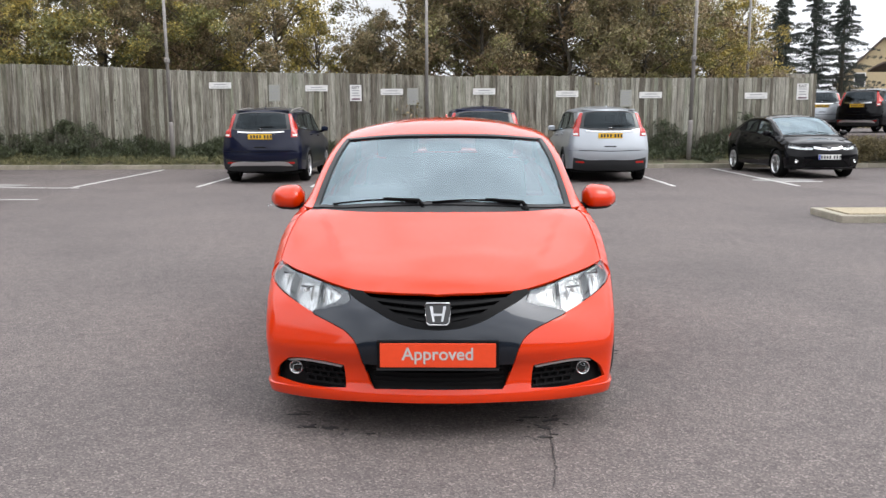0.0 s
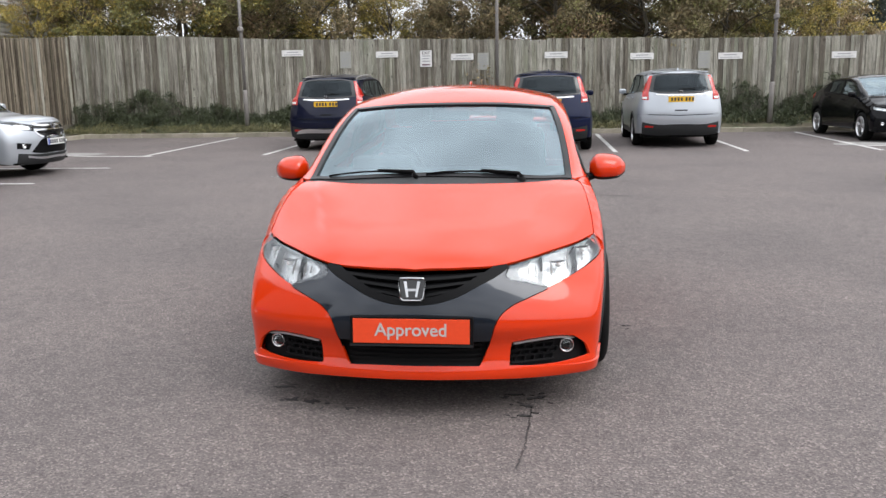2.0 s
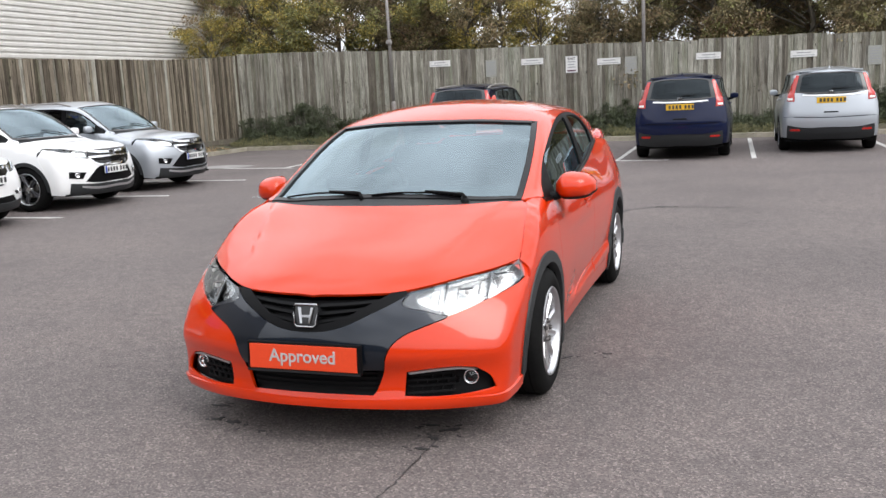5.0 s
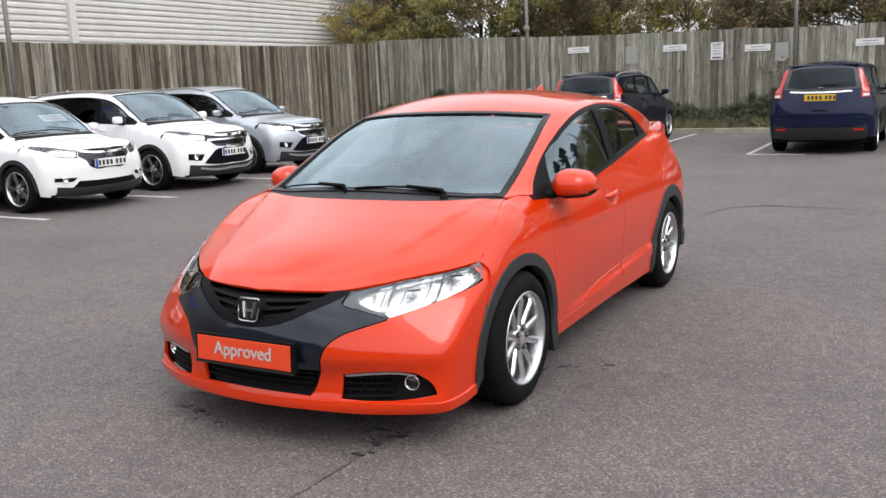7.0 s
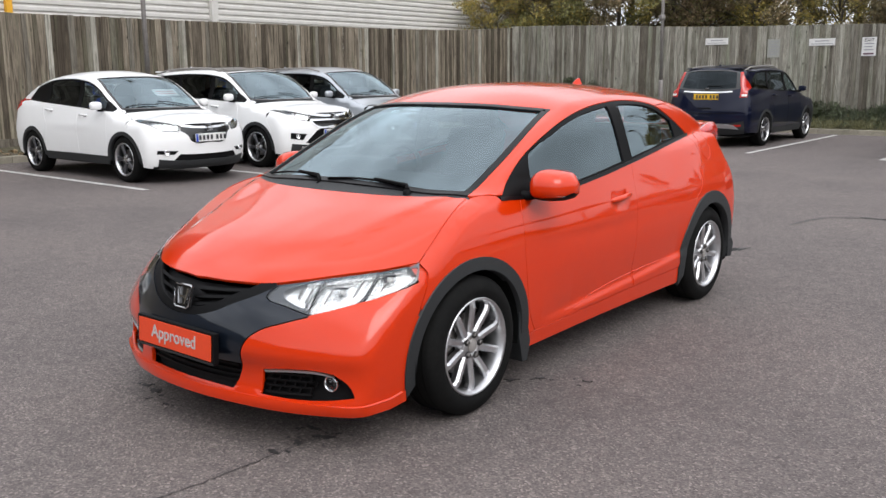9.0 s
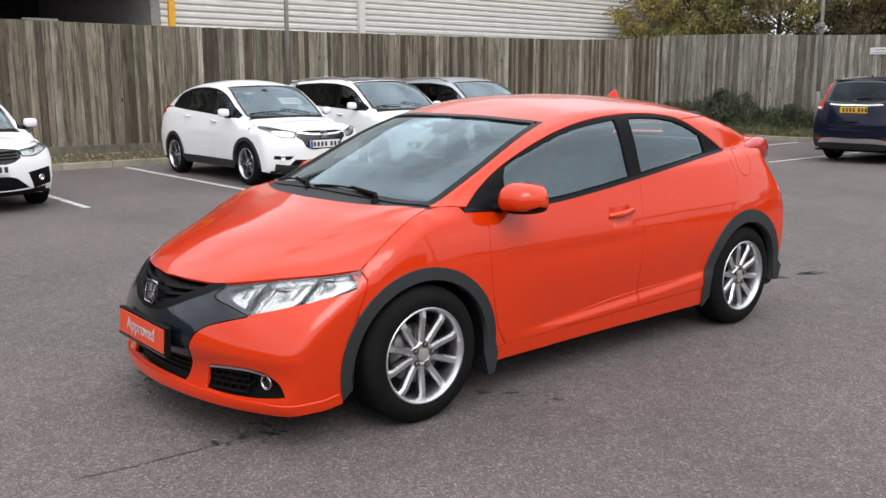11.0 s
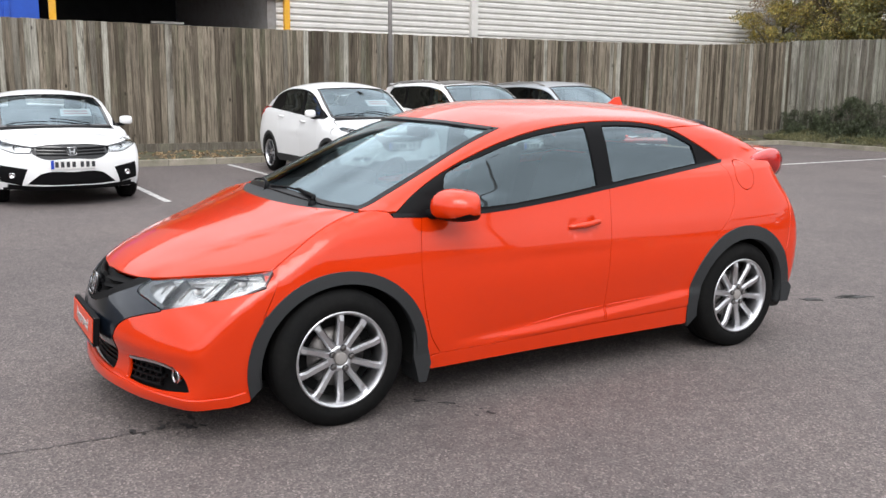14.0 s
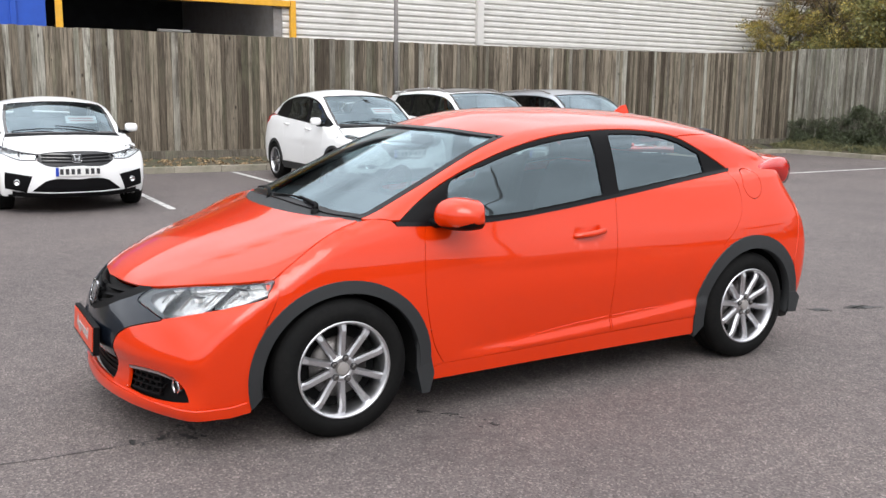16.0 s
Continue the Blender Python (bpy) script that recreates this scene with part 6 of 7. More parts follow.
            v.co.x = x + (v.co.x - x) * (1 - 0.18 * (v.co.z / 0.6) ** 2)
            v.co.z += 0.56
        part("backrest", bm, M_SEAT, seat)
        for hx in ((x,) if wd < 1 else (-0.36, 0.36)):
            part("headrest", box(hx - 0.13, hx + 0.13, y + 0.40, y + 0.50, 1.17, 1.34, 0.04), M_SEAT, seat)
    part("rear_mirror", box(-0.11, 0.11, 0.86, 0.89, 1.245, 1.305, 0.012), M_TRIM, car)
    panel("headlining", car, B, "T", mirrored(joined([(0.0, 0.92), (0.5, 1.05), (0.57, 1.2), (0.57, 2.3), (0.5, 2.45), (0.0, 2.47)])), M_SEATGREY, lift_by=-0.03, fold=0.0, step=0.1)
    panel("pillar_trim", car, B, "T", joined(screen_s[4:-2] + [0.03, 0], (screen_s[4:-2] + [0.055, 0])[::-1]), M_SEATGREY, lift_by=-0.03, fold=0.0, both=True)
    part("bulkhead", box(-0.7, 0.7, 0.10, 0.13, 0.2, 0.9), M_WELL, car)
    add_wheels(car, 0.316, 0.219, 0.215, 0.790, 10, "plain", 2.595, 0.022)
    return car


hatchback()


# ---- the parked cars ----
def rear_line(body, pts, n=5):
    c = spline(pts, n)
    o = np.stack([c[:, 0], np.full(len(c), 5.2), c[:, 1]], 1)
    p, _, _ = body.cast(o, np.tile([0, -1, 0], (len(c), 1)))
    return flat("R", p)


BODIES = {}


def parked(s, place, colour, name, label, rails=None, garnish=None):
    """A parked car of the sizes s: body, doors, glass, lamps, plates, wheels."""
    wb, fo, ro, hw, R = s["wb"], s["fo"], s["ro"], s["hw"], s["wheel"]
    cy, cz = s["cowl"]
    nz = s["nose"]
    end = wb + ro
    B = Body(
        half=[(-fo, hw - 0.09), (-fo + 0.35, hw - 0.035), (0, hw), (wb * 0.5, hw - 0.012), (wb, hw), (end - 0.35, hw - 0.03), (end, hw - 0.09)],
        side=[(0.15, -0.05), (0.32, -0.015), (0.5, 0), (s["belt"][0] * 0.7, 0), (s["belt"][0] * 0.88, -0.025), (s["belt"][1], -0.09), (s["belt"][1] + 0.25, -0.2)],
        deck=[(-fo, nz - 0.10), (-fo + 0.09, nz), (-fo + 0.35, nz + (cz - nz) * 0.45), (cy - 0.3, cz - 0.075), (cy, cz - 0.015), (cy + 0.4, cz + 0.02), (wb, s["belt"][1] + 0.02), (end, s["belt"][1] + 0.0)],
        drop=[(-fo, 0.16), (-0.3, 0.11), (cy, 0.06), (cy + 0.4, 0.03), (end, 0.03)],
        nose=[(0.15, -fo + 0.09), (0.25, -fo + 0.03), (0.45, -fo), (nz - 0.15, -fo + 0.02), (nz, -fo + 0.085), (nz + 0.3, -fo + 0.45)],
        bow=[(0.15, 0.34), (0.5, 0.32), (nz, 0.40), (nz + 0.3, 0.5)],
        tail=s["tail"], tbow=s.get("tbow", 0.17), roof=[(cy - 1.5, cz - 0.85), (cy - 0.25, cz - 0.12), (cy, cz)] + s["roof"],
        glass=[(cz - 0.25, hw - 0.03), (cz - 0.03, hw - 0.085), (cz + 0.25, hw - 0.17), (s["top"] - 0.06, hw - 0.205), (s["top"] + 0.05, hw - 0.25)],
        taper=[(cy - 0.5, -0.05), (cy + 0.3, 0.0), (wb - 0.3, 0.0), (end - 0.3, -0.06), (end, -0.13)], crown=0.055, bottom=0.19)
    PIVOT["C"], PIVOT["R"] = cy + 0.1, wb - 0.3
    car = empty(name, label=label, category="car")
    BODIES[name] = B
    P = dict(step=0.075)
    M_low = s.get("lower", M_CLADDING)
    # bonnet, screen, roof
    xw = hw - 0.17
    front = flat("T", lift(B, "C", nose_line(B, [(0.0, nz), (0.3, nz), (0.52, nz - 0.005), (0.70, nz + 0.02)])))
    wing_t = spline([front[-1], (xw + 0.02, -0.15), (xw - 0.01, cy - 0.02)])
    scr_b = spline([(0.0, cy - 0.02), (0.35, cy + 0.01), (xw - 0.03, cy + 0.12)])
    yt = s["screen_top"]
    scr_s = spline([(xw - 0.03, cy + 0.12), (hw - 0.215, (cy + yt) / 2 + 0.1), (hw - 0.275, yt + 0.10)])
    scr_t = spline([(hw - 0.275, yt + 0.10), (0.35, yt + 0.01), (0.0, yt - 0.02)])
    cowl = spline([(xw - 0.01, cy - 0.02), (0.35, cy - 0.085), (0.0, cy - 0.11)])
    panel("bonnet", car, B, "T", mirrored(joined(front, wing_t, cowl)), colour, gap=0.004, **P)
    panel("cowl", car, B, "T", mirrored(joined(cowl[::-1], [(xw - 0.005, cy + 0.11)], scr_b[::-1])), M_TRIM, lift_by=-0.004, **P)
    scr = mirrored(joined(scr_b, scr_s, scr_t))
    no_shadow(panel("windscreen", car, B, "T", scr, G_TINT, fold=0.005, gap=0.012, lift_by=-0.008, step=0.07))
    panel("screen_border", car, B, "T", scr, M_GLOSSBLACK, gap=0.001, fold=0.01, holes=[mirrored(joined(scr_b * [0.94, 1] + [0, 0.03], scr_s * [0.94, 1], scr_t * [0.94, 1] - [0, 0.03]))], **P)
    # side glass
    b0, b1 = s["belt"]
    yA, yE = cy + 0.14, s["dlo_end"]
    belt = lambda y: b0 + (b1 - b0) * (np.asarray(y) - yA) / (yE - yA)
    ys = np.linspace(yA, yE, 34)
    top = B.roof(ys) - s.get("rail", 0.115)
    lim = belt(yE) + (yE - ys) * s["rear_rake"] + 0.03
    top = np.maximum(np.minimum(top, lim), belt(ys) + 0.004)
    dlo_low = np.stack([ys, belt(ys)], 1)
    dlo_top = np.stack([ys, top], 1)[::-1]
    dlo = joined(dlo_low, dlo_top)
    yB = s["pillar"]
    topf = lambda y: float(np.interp(y, ys, top))

    def pane(a, b):
        yy = np.linspace(a, b, 12)
        t = np.array([topf(q) for q in yy]) - 0.022
        lo_ = belt(yy) + 0.022
        k = t > lo_ + 0.012
        yy, t, lo_ = yy[k], t[k], lo_[k]
        return joined(np.stack([yy, lo_], 1), np.stack([yy, t], 1)[::-1])
    cuts = [pane(yA + 0.22, yB - 0.04), pane(yB + 0.06, s["door_end"] - 0.05)] + ([pane(s["door_end"] + 0.03, yE - 0.10)] if s.get("third") else [])
    for sd in (1, -1):
        panel("window_frame", car, B, "S", dlo, M_TRIM, gap=0.0, lift_by=-0.004, fold=0.015, side=sd, holes=cuts, step=0.06)
        for i, c in enumerate(cuts):
            no_shadow(panel("side_window", car, B, "S", c, G_TINT if i == 0 else G_DARK, gap=-0.006, fold=0.004, lift_by=-0.011, side=sd, step=0.1))
    # roof
    d3 = flat("T", lift(B, "S", dlo_top[::-1]))
    rail_t = d3[d3[:, 1] > cy + 0.3]
    k = max(2, int(np.argmax(dlo_top[::-1][dlo_top[::-1][:, 0] > cy + 0.3][:, 0] > yE - s.get("roof_cut", 0.35))))
    yr = s["roof_end"]
    roof = joined(scr_t[::-1], scr_s[::-1], [(xw, cy + 0.16)], rail_t[:k], [(hw - 0.31, yr)], spline([(hw - 0.31, yr), (0.3, yr + 0.05), (0.0, yr + 0.06)]))
    panel("roof", car, B, "T", mirrored(roof), colour, **P)
    pil3 = lift(B, "T", joined(rail_t[k - 1:k], [(hw - 0.31, yr)]))
    # side sheet metal
    af, ar = (0.0, R - 0.01), (wb, R - 0.01)
    ra = R + 0.075
    arch = lambda c, a0, a1, q=0.0: circle(*c, ra + q, 26, None, a0, a1)
    wing_s = flat("S", lift(B, "T", joined(wing_t, [(xw, cy + 0.16)])))
    zl = 0.36
    y1 = cy + 0.26
    fa = arch(af, 10, 158)
    headz = wing_s[0]
    panel("front_wing", car, B, "S", joined(wing_s, [(yA, b0)], [(y1, float(belt(y1)))], [(y1 - 0.02, 0.6), (y1 + 0.05, zl)], [(fa[0][0], zl)], fa, [(-ra + 0.02, 0.56), (headz[0] - 0.02, headz[1] - 0.13)]), colour, both=True, **P)
    low = lambda a, b: np.stack([np.linspace(a, b, 8), belt(np.linspace(a, b, 8))], 1)
    panel("front_door", car, B, "S", joined([(y1 + 0.05, zl), (y1 - 0.02, 0.6)], low(y1, yB + 0.01), [(yB, 0.7), (yB - 0.02, zl)]), colour, both=True, gap=0.003, **P)
    ye = s["door_end"]
    rq = arch(ar, 22, 176)
    rd = rq[(rq[:, 0] < ye - 0.12)]
    panel("rear_door", car, B, "S", joined([(yB - 0.02, zl), (yB, 0.7)], low(yB + 0.01, ye), [(ye + 0.02, 0.95), (ye - 0.10, 0.80)], rd[:], [(wb - ra - 0.01, zl)]), colour, both=True, gap=0.003, **P)
    rq2 = rq[(rq[:, 0] >= ye - 0.12)]
    dt = dlo_top[::-1]
    upper = dt[dt[:, 0] > pil3[0][1]]
    ed = s["edge"]
    panel("rear_quarter", car, B, "S", joined([(ye - 0.10, 0.80), (ye + 0.02, 0.95)], low(ye, yE), upper[::-1], flat("S", pil3), ed, rq2), colour, both=True, **P)
    panel("sill", car, B, "S", joined([(ra - 0.02, zl), (wb - ra + 0.02, zl), (wb - ra, 0.24), (ra, 0.24)]), M_low, both=True, lift_by=0.004, **P)
    if s.get("cladding", True):
        for c in (af, ar):
            panel("arch_trim", car, B, "S", joined(arch(c, -6, 186), arch(c, -4, 184, -0.055)[::-1]), M_low, both=True, lift_by=0.008, gap=0.0, fold=0.05, step=0.05)
    for sd in (1, -1):
        for y in (0.0, wb):
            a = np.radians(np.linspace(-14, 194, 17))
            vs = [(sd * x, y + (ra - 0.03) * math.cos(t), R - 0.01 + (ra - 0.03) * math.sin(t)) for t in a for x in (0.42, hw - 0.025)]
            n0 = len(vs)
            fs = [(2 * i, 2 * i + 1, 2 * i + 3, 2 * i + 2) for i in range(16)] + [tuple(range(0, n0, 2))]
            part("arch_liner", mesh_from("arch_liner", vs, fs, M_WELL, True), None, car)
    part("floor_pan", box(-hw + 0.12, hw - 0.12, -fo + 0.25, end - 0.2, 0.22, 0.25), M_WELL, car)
    # nose
    N = lambda *p: nose_line(B, p, 4)
    lampf = joined(N(*s["lamp_top"]), N(*s["lamp_low"]))
    fe = flat("C", lift(B, "S", [(headz[0] - 0.02, headz[1] - 0.13), (-ra + 0.02, 0.56)]))
    fb = flat("C", lift(B, "S", arch(af, 158, 192)))
    half = joined(N((0.0, 0.22), (0.4, 0.21), (hw - 0.2, 0.21)), fb[::-1], fe[::-1], flat("C", lift(B, "T", front[::-1])))
    gr = joined(N(*s["grille_top"]), N(*s["grille_low"]))
    lowg = joined(N(*s["intake_top"]), N(*s["intake_low"]))
    panel("front_bumper", car, B, "C", mirrored(half), colour, gap=0.003, holes=[lampf, lampf * [-1, 1], mirrored(gr), mirrored(lowg)], step=0.06)
    panel("grille", car, B, "C", mirrored(gr), M_GLOSSBLACK, lift_by=-0.012, fold=0.03, gap=-0.004, **P)
    panel("lower_intake", car, B, "C", mirrored(lowg), M_TRIM, lift_by=-0.012, fold=0.03, gap=-0.004, **P)
    if s.get("chin"):
        zc_ = s["chin"]
        panel("bumper_skirt", car, B, "C", mirrored(joined(N((0.0, zc_), (0.5, zc_ + 0.005), (hw - 0.17, zc_ + 0.03)), N((hw - 0.17, 0.225), (0.5, 0.215), (0.0, 0.215)))), M_low, lift_by=0.006, gap=0.0, fold=0.02, **P)
    if s.get("rim"):
        rim_up = N(*s["grille_low"])
        panel("grille_trim", car, B, "C", mirrored(joined(rim_up + [0, 0.006], (rim_up - [0, 0.022])[::-1])), M_CHROME, lift_by=0.009, gap=0.0, fold=0.02, step=0.04)
    if s.get("bar"):
        za, zb_, xa = s["bar"]
        panel("grille_bar", car, B, "C", mirrored(joined(N((0.0, zb_), (xa * 0.6, zb_ + 0.01), (xa, zb_ + 0.035)), N((xa, za + 0.035), (xa * 0.6, za + 0.01), (0.0, za)))), M_CHROME, lift_by=0.008, gap=0.0, fold=0.02, **P)
    if s.get("slats"):
        for z in s["slats"]:
            panel("grille_slat", car, B, "C", mirrored(joined(N((0.0, z), (0.4, z + 0.01)), N((0.4, z - 0.006), (0.0, z - 0.016)))), M_TRIM, lift_by=0.004, gap=0.0, fold=0.02, **P)
    if garnish:
        za, zb_, xa = garnish
        panel("skid_plate", car, B, "C", mirrored(joined(N((0.0, zb_), (xa * 0.7, zb_), (xa, zb_ + 0.03)), N((xa, za + 0.035), (xa * 0.7, za), (0.0, za)))), M_ALLOY, lift_by=0.01, gap=0.0, fold=0.02, **P)
    p0 = lift(B, "C", nose_line(B, [(0.0, s["badge"]), (0.01, s["badge"])]))[0]
    badge(car, pose(0, p0[1] - 0.014, p0[2], -8), 1.1)
    for sd in (1, -1):
        L = lampf * [sd, 1]
        hl = panel("headlamp", car, B, "C", L, M_REFLECTOR, lift_by=-0.03, fold=-0.03, gap=-0.002, **P)[0]
        no_shadow(panel("lens", hl, B, "C", L, G_CLEAR, fold=0.004, lift_by=0.001, gap=0.002, **P))
        mid = L.mean(0)
        panel("lamp_bezel", hl, B, "C", L, M_TRIM, lift_by=-0.004, fold=0.02, gap=0.0, step=0.04, holes=[mid + [0.0, 0.002] + (L - mid) * [0.93, 0.84]])
        bx = np.mean([q[0] for q in s["lamp_top"]])
        bz = (np.mean([q[1] for q in s["lamp_top"]]) + np.mean([q[1] for q in s["lamp_low"]])) / 2
        p = lift(B, "C", nose_line(B, [(bx, bz), (bx + 0.001, bz)]))[0]
        part("reflector_bowl", lathe("reflector_bowl", [(0.03, 0.012), (0.012, 0.026), (0.0, 0.034), (0.012, 0.042)], M_GLOSSBLACK, 18, "y"), None, hl, m=pose(sd * p[0], p[1] + 0.02, p[2], 0, 0, sd * 20))
        if "fog" in s:
            fx, fz, fw, fh = s["fog"]
            F = joined(N((fx - fw, fz + fh * 0.6), (fx + fw * 0.7, fz + fh)), N((fx + fw * 0.75, fz - fh * 0.6), (fx - fw * 0.6, fz - fh))) * [sd, 1]
            fg = panel("fog_pocket", car, B, "C", F, M_TRIM, lift_by=0.003, gap=0.0, fold=0.01, **P)[0]
            p = lift(B, "C", nose_line(B, [(fx, fz), (fx + 0.001, fz)]))[0]
            part("fog_lamp", lathe("fog_lamp", [(0.02, 0.034), (-0.008, 0.036), (-0.004, 0.028), (0.01, 0.0001)], M_CHROME, 18, "y"), None, fg, m=pose(sd * p[0], p[1] - 0.012, p[2], 0, 0, sd * 22))
    # tail
    T = lambda *p: rear_line(B, p, 4)
    edc = flat("R", lift(B, "S", ed))
    er = flat("R", lift(B, "S", arch(ar, 22, -8)))
    tg_top = T((0.0, s["gate_top"]), (hw - 0.36, s["gate_top"] - 0.02))
    zc = s["gate_low"]
    tl = joined(T(*s["tail_in"]), T(*s["tail_out"]))
    rw = joined(T(*s["rwin_top"]), T(*s["rwin_low"]))
    zmid = [q for q in edc if q[1] > zc]
    panel("tailgate", car, B, "R", mirrored(joined(tg_top, zmid, [(edc[-1][0], zc)], T((hw - 0.25, zc), (0.0, zc - 0.02)))), colour, holes=[mirrored(rw), tl, tl * [-1, 1]], step=0.06)
    panel("shut_line", car, B, "R", mirrored(joined(T((0.0, zc - 0.012), (hw - 0.25, zc + 0.008)), T((hw - 0.25, zc - 0.006), (0.0, zc - 0.026)))), M_TRIM, lift_by=0.002, gap=0.0, fold=0.004, **P)
    panel("rear_bumper", car, B, "R", mirrored(joined(T((0.0, zc - 0.02), (hw - 0.25, zc)), [(edc[-1][0], zc)], [q for q in edc if q[1] < zc], er, [(er[-1][0] * 0.9, 0.30)], T((hw - 0.2, 0.30), (0.0, 0.30)))), colour, step=0.07)
    lowb = s.get("rear_low", 0.56)
    panel("bumper_skirt", car, B, "R", mirrored(joined(T((0.0, lowb), (0.6, lowb + 0.01), (hw - 0.14, lowb + 0.05)), T((hw - 0.14, 0.30), (0.6, 0.28), (0.0, 0.28)))), M_low, lift_by=0.026, gap=0.0, fold=0.03, **P)
    if s.get("shelf"):
        z1_ = s["shelf"]
        panel("bumper_shelf", car, B, "R", mirrored(joined(T((0.0, z1_), (0.55, z1_), (hw - 0.13, z1_ + 0.02)), T((hw - 0.13, lowb + 0.055), (0.6, lowb + 0.015), (0.0, lowb + 0.005)))), colour, lift_by=0.032, gap=0.0, fold=0.035, step=0.05)
        q = lift(B, "R", T((0.0, s["gate_top"]), (0.01, s["gate_top"])))[0]
        bm = box(-hw + 0.33, hw - 0.33, q[1] - 0.16, q[1] + 0.10, q[2] + 0.012, q[2] + 0.04, 0.012)
        for v in bm.verts:
            v.co.y -= 0.12 * (v.co.x / 0.6) ** 2
            v.co.z -= 0.03 * (v.co.x / 0.6) ** 2
        part("roof_spoiler", bm, colour, car)
        part("gate_pull", box(-0.13, 0.13, lift(B, "R", T((0.0, 0.80), (0.01, 0.80)))[0][1] - 0.01, lift(B, "R", T((0.0, 0.80), (0.01, 0.80)))[0][1] + 0.012, 0.775, 0.80, 0.006), M_TRIM, car)
    no_shadow(panel("rear_window", car, B, "R", mirrored(rw), G_DARK, fold=0.004, gap=-0.003, lift_by=-0.004, **P))
    mid = mirrored(rw).mean(0)
    panel("window_surround", car, B, "R", mid + (mirrored(rw) - mid) * [1.13, 1.12], M_GLOSSBLACK, lift_by=0.003, fold=0.006, gap=0.0, holes=[mirrored(rw)], step=0.05)
    if s.get("shelf"):
        panel("gate_trim", car, B, "R", mirrored(joined(T((0.0, 1.165), (0.35, 1.168), (0.56, 1.19)), T((0.46, 1.135), (0.40, 1.115), (0.0, 1.11)))), M_GLOSSBLACK, "gloss black panel under the rear window", lift_by=0.005, gap=0.0, fold=0.008, step=0.05)
    panel("gate_strip", car, B, "R", mirrored(joined(T((0.0, s["strip"] + 0.016), (0.30, s["strip"] + 0.02), (0.50, s["strip"] + 0.03)), T((0.52, s["strip"] + 0.008), (0.30, s["strip"] - 0.008), (0.0, s["strip"] - 0.012)))), s.get("strip_mat", M_CHROME), lift_by=0.012, gap=0.0, fold=0.02, **P)
    for sd in (1, -1):
        panel("tail_lamp", car, B, "R", tl * [sd, 1], M_REDLAMP, "red tail lamp", lift_by=0.012, fold=0.03, step=0.05)
        if s.get("tail_white"):
            x0_, z0_, x1_, z1_ = s["tail_white"]
            panel("reversing_lamp", car, B, "R", joined(T((x0_, z1_), (x1_, z1_)), T((x1_, z0_), (x0_, z0_))) * [sd, 1], M_SIGN, lift_by=0.016, gap=0.0, fold=0.01, step=0.05)
        panel("reflector", car, B, "R", joined(T((0.55, 0.47), (0.72, 0.475)), T((0.72, 0.44), (0.55, 0.435))) * [sd, 1], M_REDLAMP, lift_by=0.034, gap=0.0, fold=0.01, step=0.05)
    if garnish:
        panel("skid_plate", car, B, "R", mirrored(joined(T((0.0, 0.475), (0.52, 0.475), (0.60, 0.46)), T((0.68, 0.385), (0.5, 0.40), (0.0, 0.405)))), M_ALLOY, lift_by=0.04, gap=0.0, fold=0.02, **P)
    p0 = lift(B, "R", rear_line(B, [(0.0, s["strip"] + 0.05), (0.01, s["strip"] + 0.05)]))[0]
    badge(car, pose(0, p0[1] + 0.012, p0[2], 8, 0, 180), 0.9)
    vs = T((0.0, s["gate_top"] - 0.25), (0.01, s["gate_top"] - 0.25))
    p1 = lift(B, "R", vs)[0]
    part("rear_wiper", mesh_from("rear_wiper", *tube_data([(0.0, p1[1] + 0.05, s["rwin_low"][0][1] + 0.03), (-0.3, p1[1] + 0.065, s["rwin_low"][0][1] + 0.05)], [0.012, 0.006], 6), M_TRIM), None, car)
    # plates with plain bars
    for front_ in (True, False):
        if front_:
            q = lift(B, "C", nose_line(B, [(0.0, s["plate_f"]), (0.01, s["plate_f"])]))[0]
            m = pose(0, q[1] - 0.014, q[2])
        else:
            q = lift(B, "R", rear_line(B, [(0.0, s["plate_r"]), (0.01, s["plate_r"])]))[0]
            m = pose(0, q[1] + 0.014, q[2], 0, 0, 180)
        pl = part("number_plate", box(-0.26, 0.26, -0.006, 0.01, -0.056, 0.056, 0.003), M_PLATEW if front_ else M_PLATEY, car, "white number plate" if front_ else "yellow number plate", m)
        for i in range(7):
            x = -0.19 + 0.066 * i + (0.03 if i > 3 else 0)
            part("plate_bar", box(x - 0.02, x + 0.02, -0.009, -0.0065, -0.034, 0.034), M_INK, pl)
        if front_:
            part("plate_band", box(-0.258, -0.222, -0.009, -0.0065, -0.054, 0.054), M_PLATEB, pl)
    # mirrors, handles, rails, cabin
    for sd in (1, -1):
        bm = bmesh.new()
        bmesh.ops.create_uvsphere(bm, u_segments=16, v_segments=10, radius=1)
        for v in bm.verts:
            q = [math.copysign(abs(c) ** 0.62, c) for c in v.co]
            v.co = Vector((q[0] * 0.088, q[1] * (0.058 if q[1] < 0 else 0.03), q[2] * 0.060))
        for f in bm.faces:
            f.smooth = True
        mr = part("door_mirror", bm, colour, car, m=pose(sd * (hw + 0.05), y1 + 0.13, b0 + 0.085, 0, 0, sd * 8))
        part("mirror_arm", mesh_from("mirror_arm", *tube_data([(-sd * 0.18, -0.01, -0.07), (-sd * 0.02, 0, -0.055)], [0.03, 0.025], 8), M_TRIM, True), None, mr)
        for y in (yB - 0.17, ye - 0.17):
            p = lift(B, "S", [(y, float(belt(y)) - 0.10)], sd)[0]
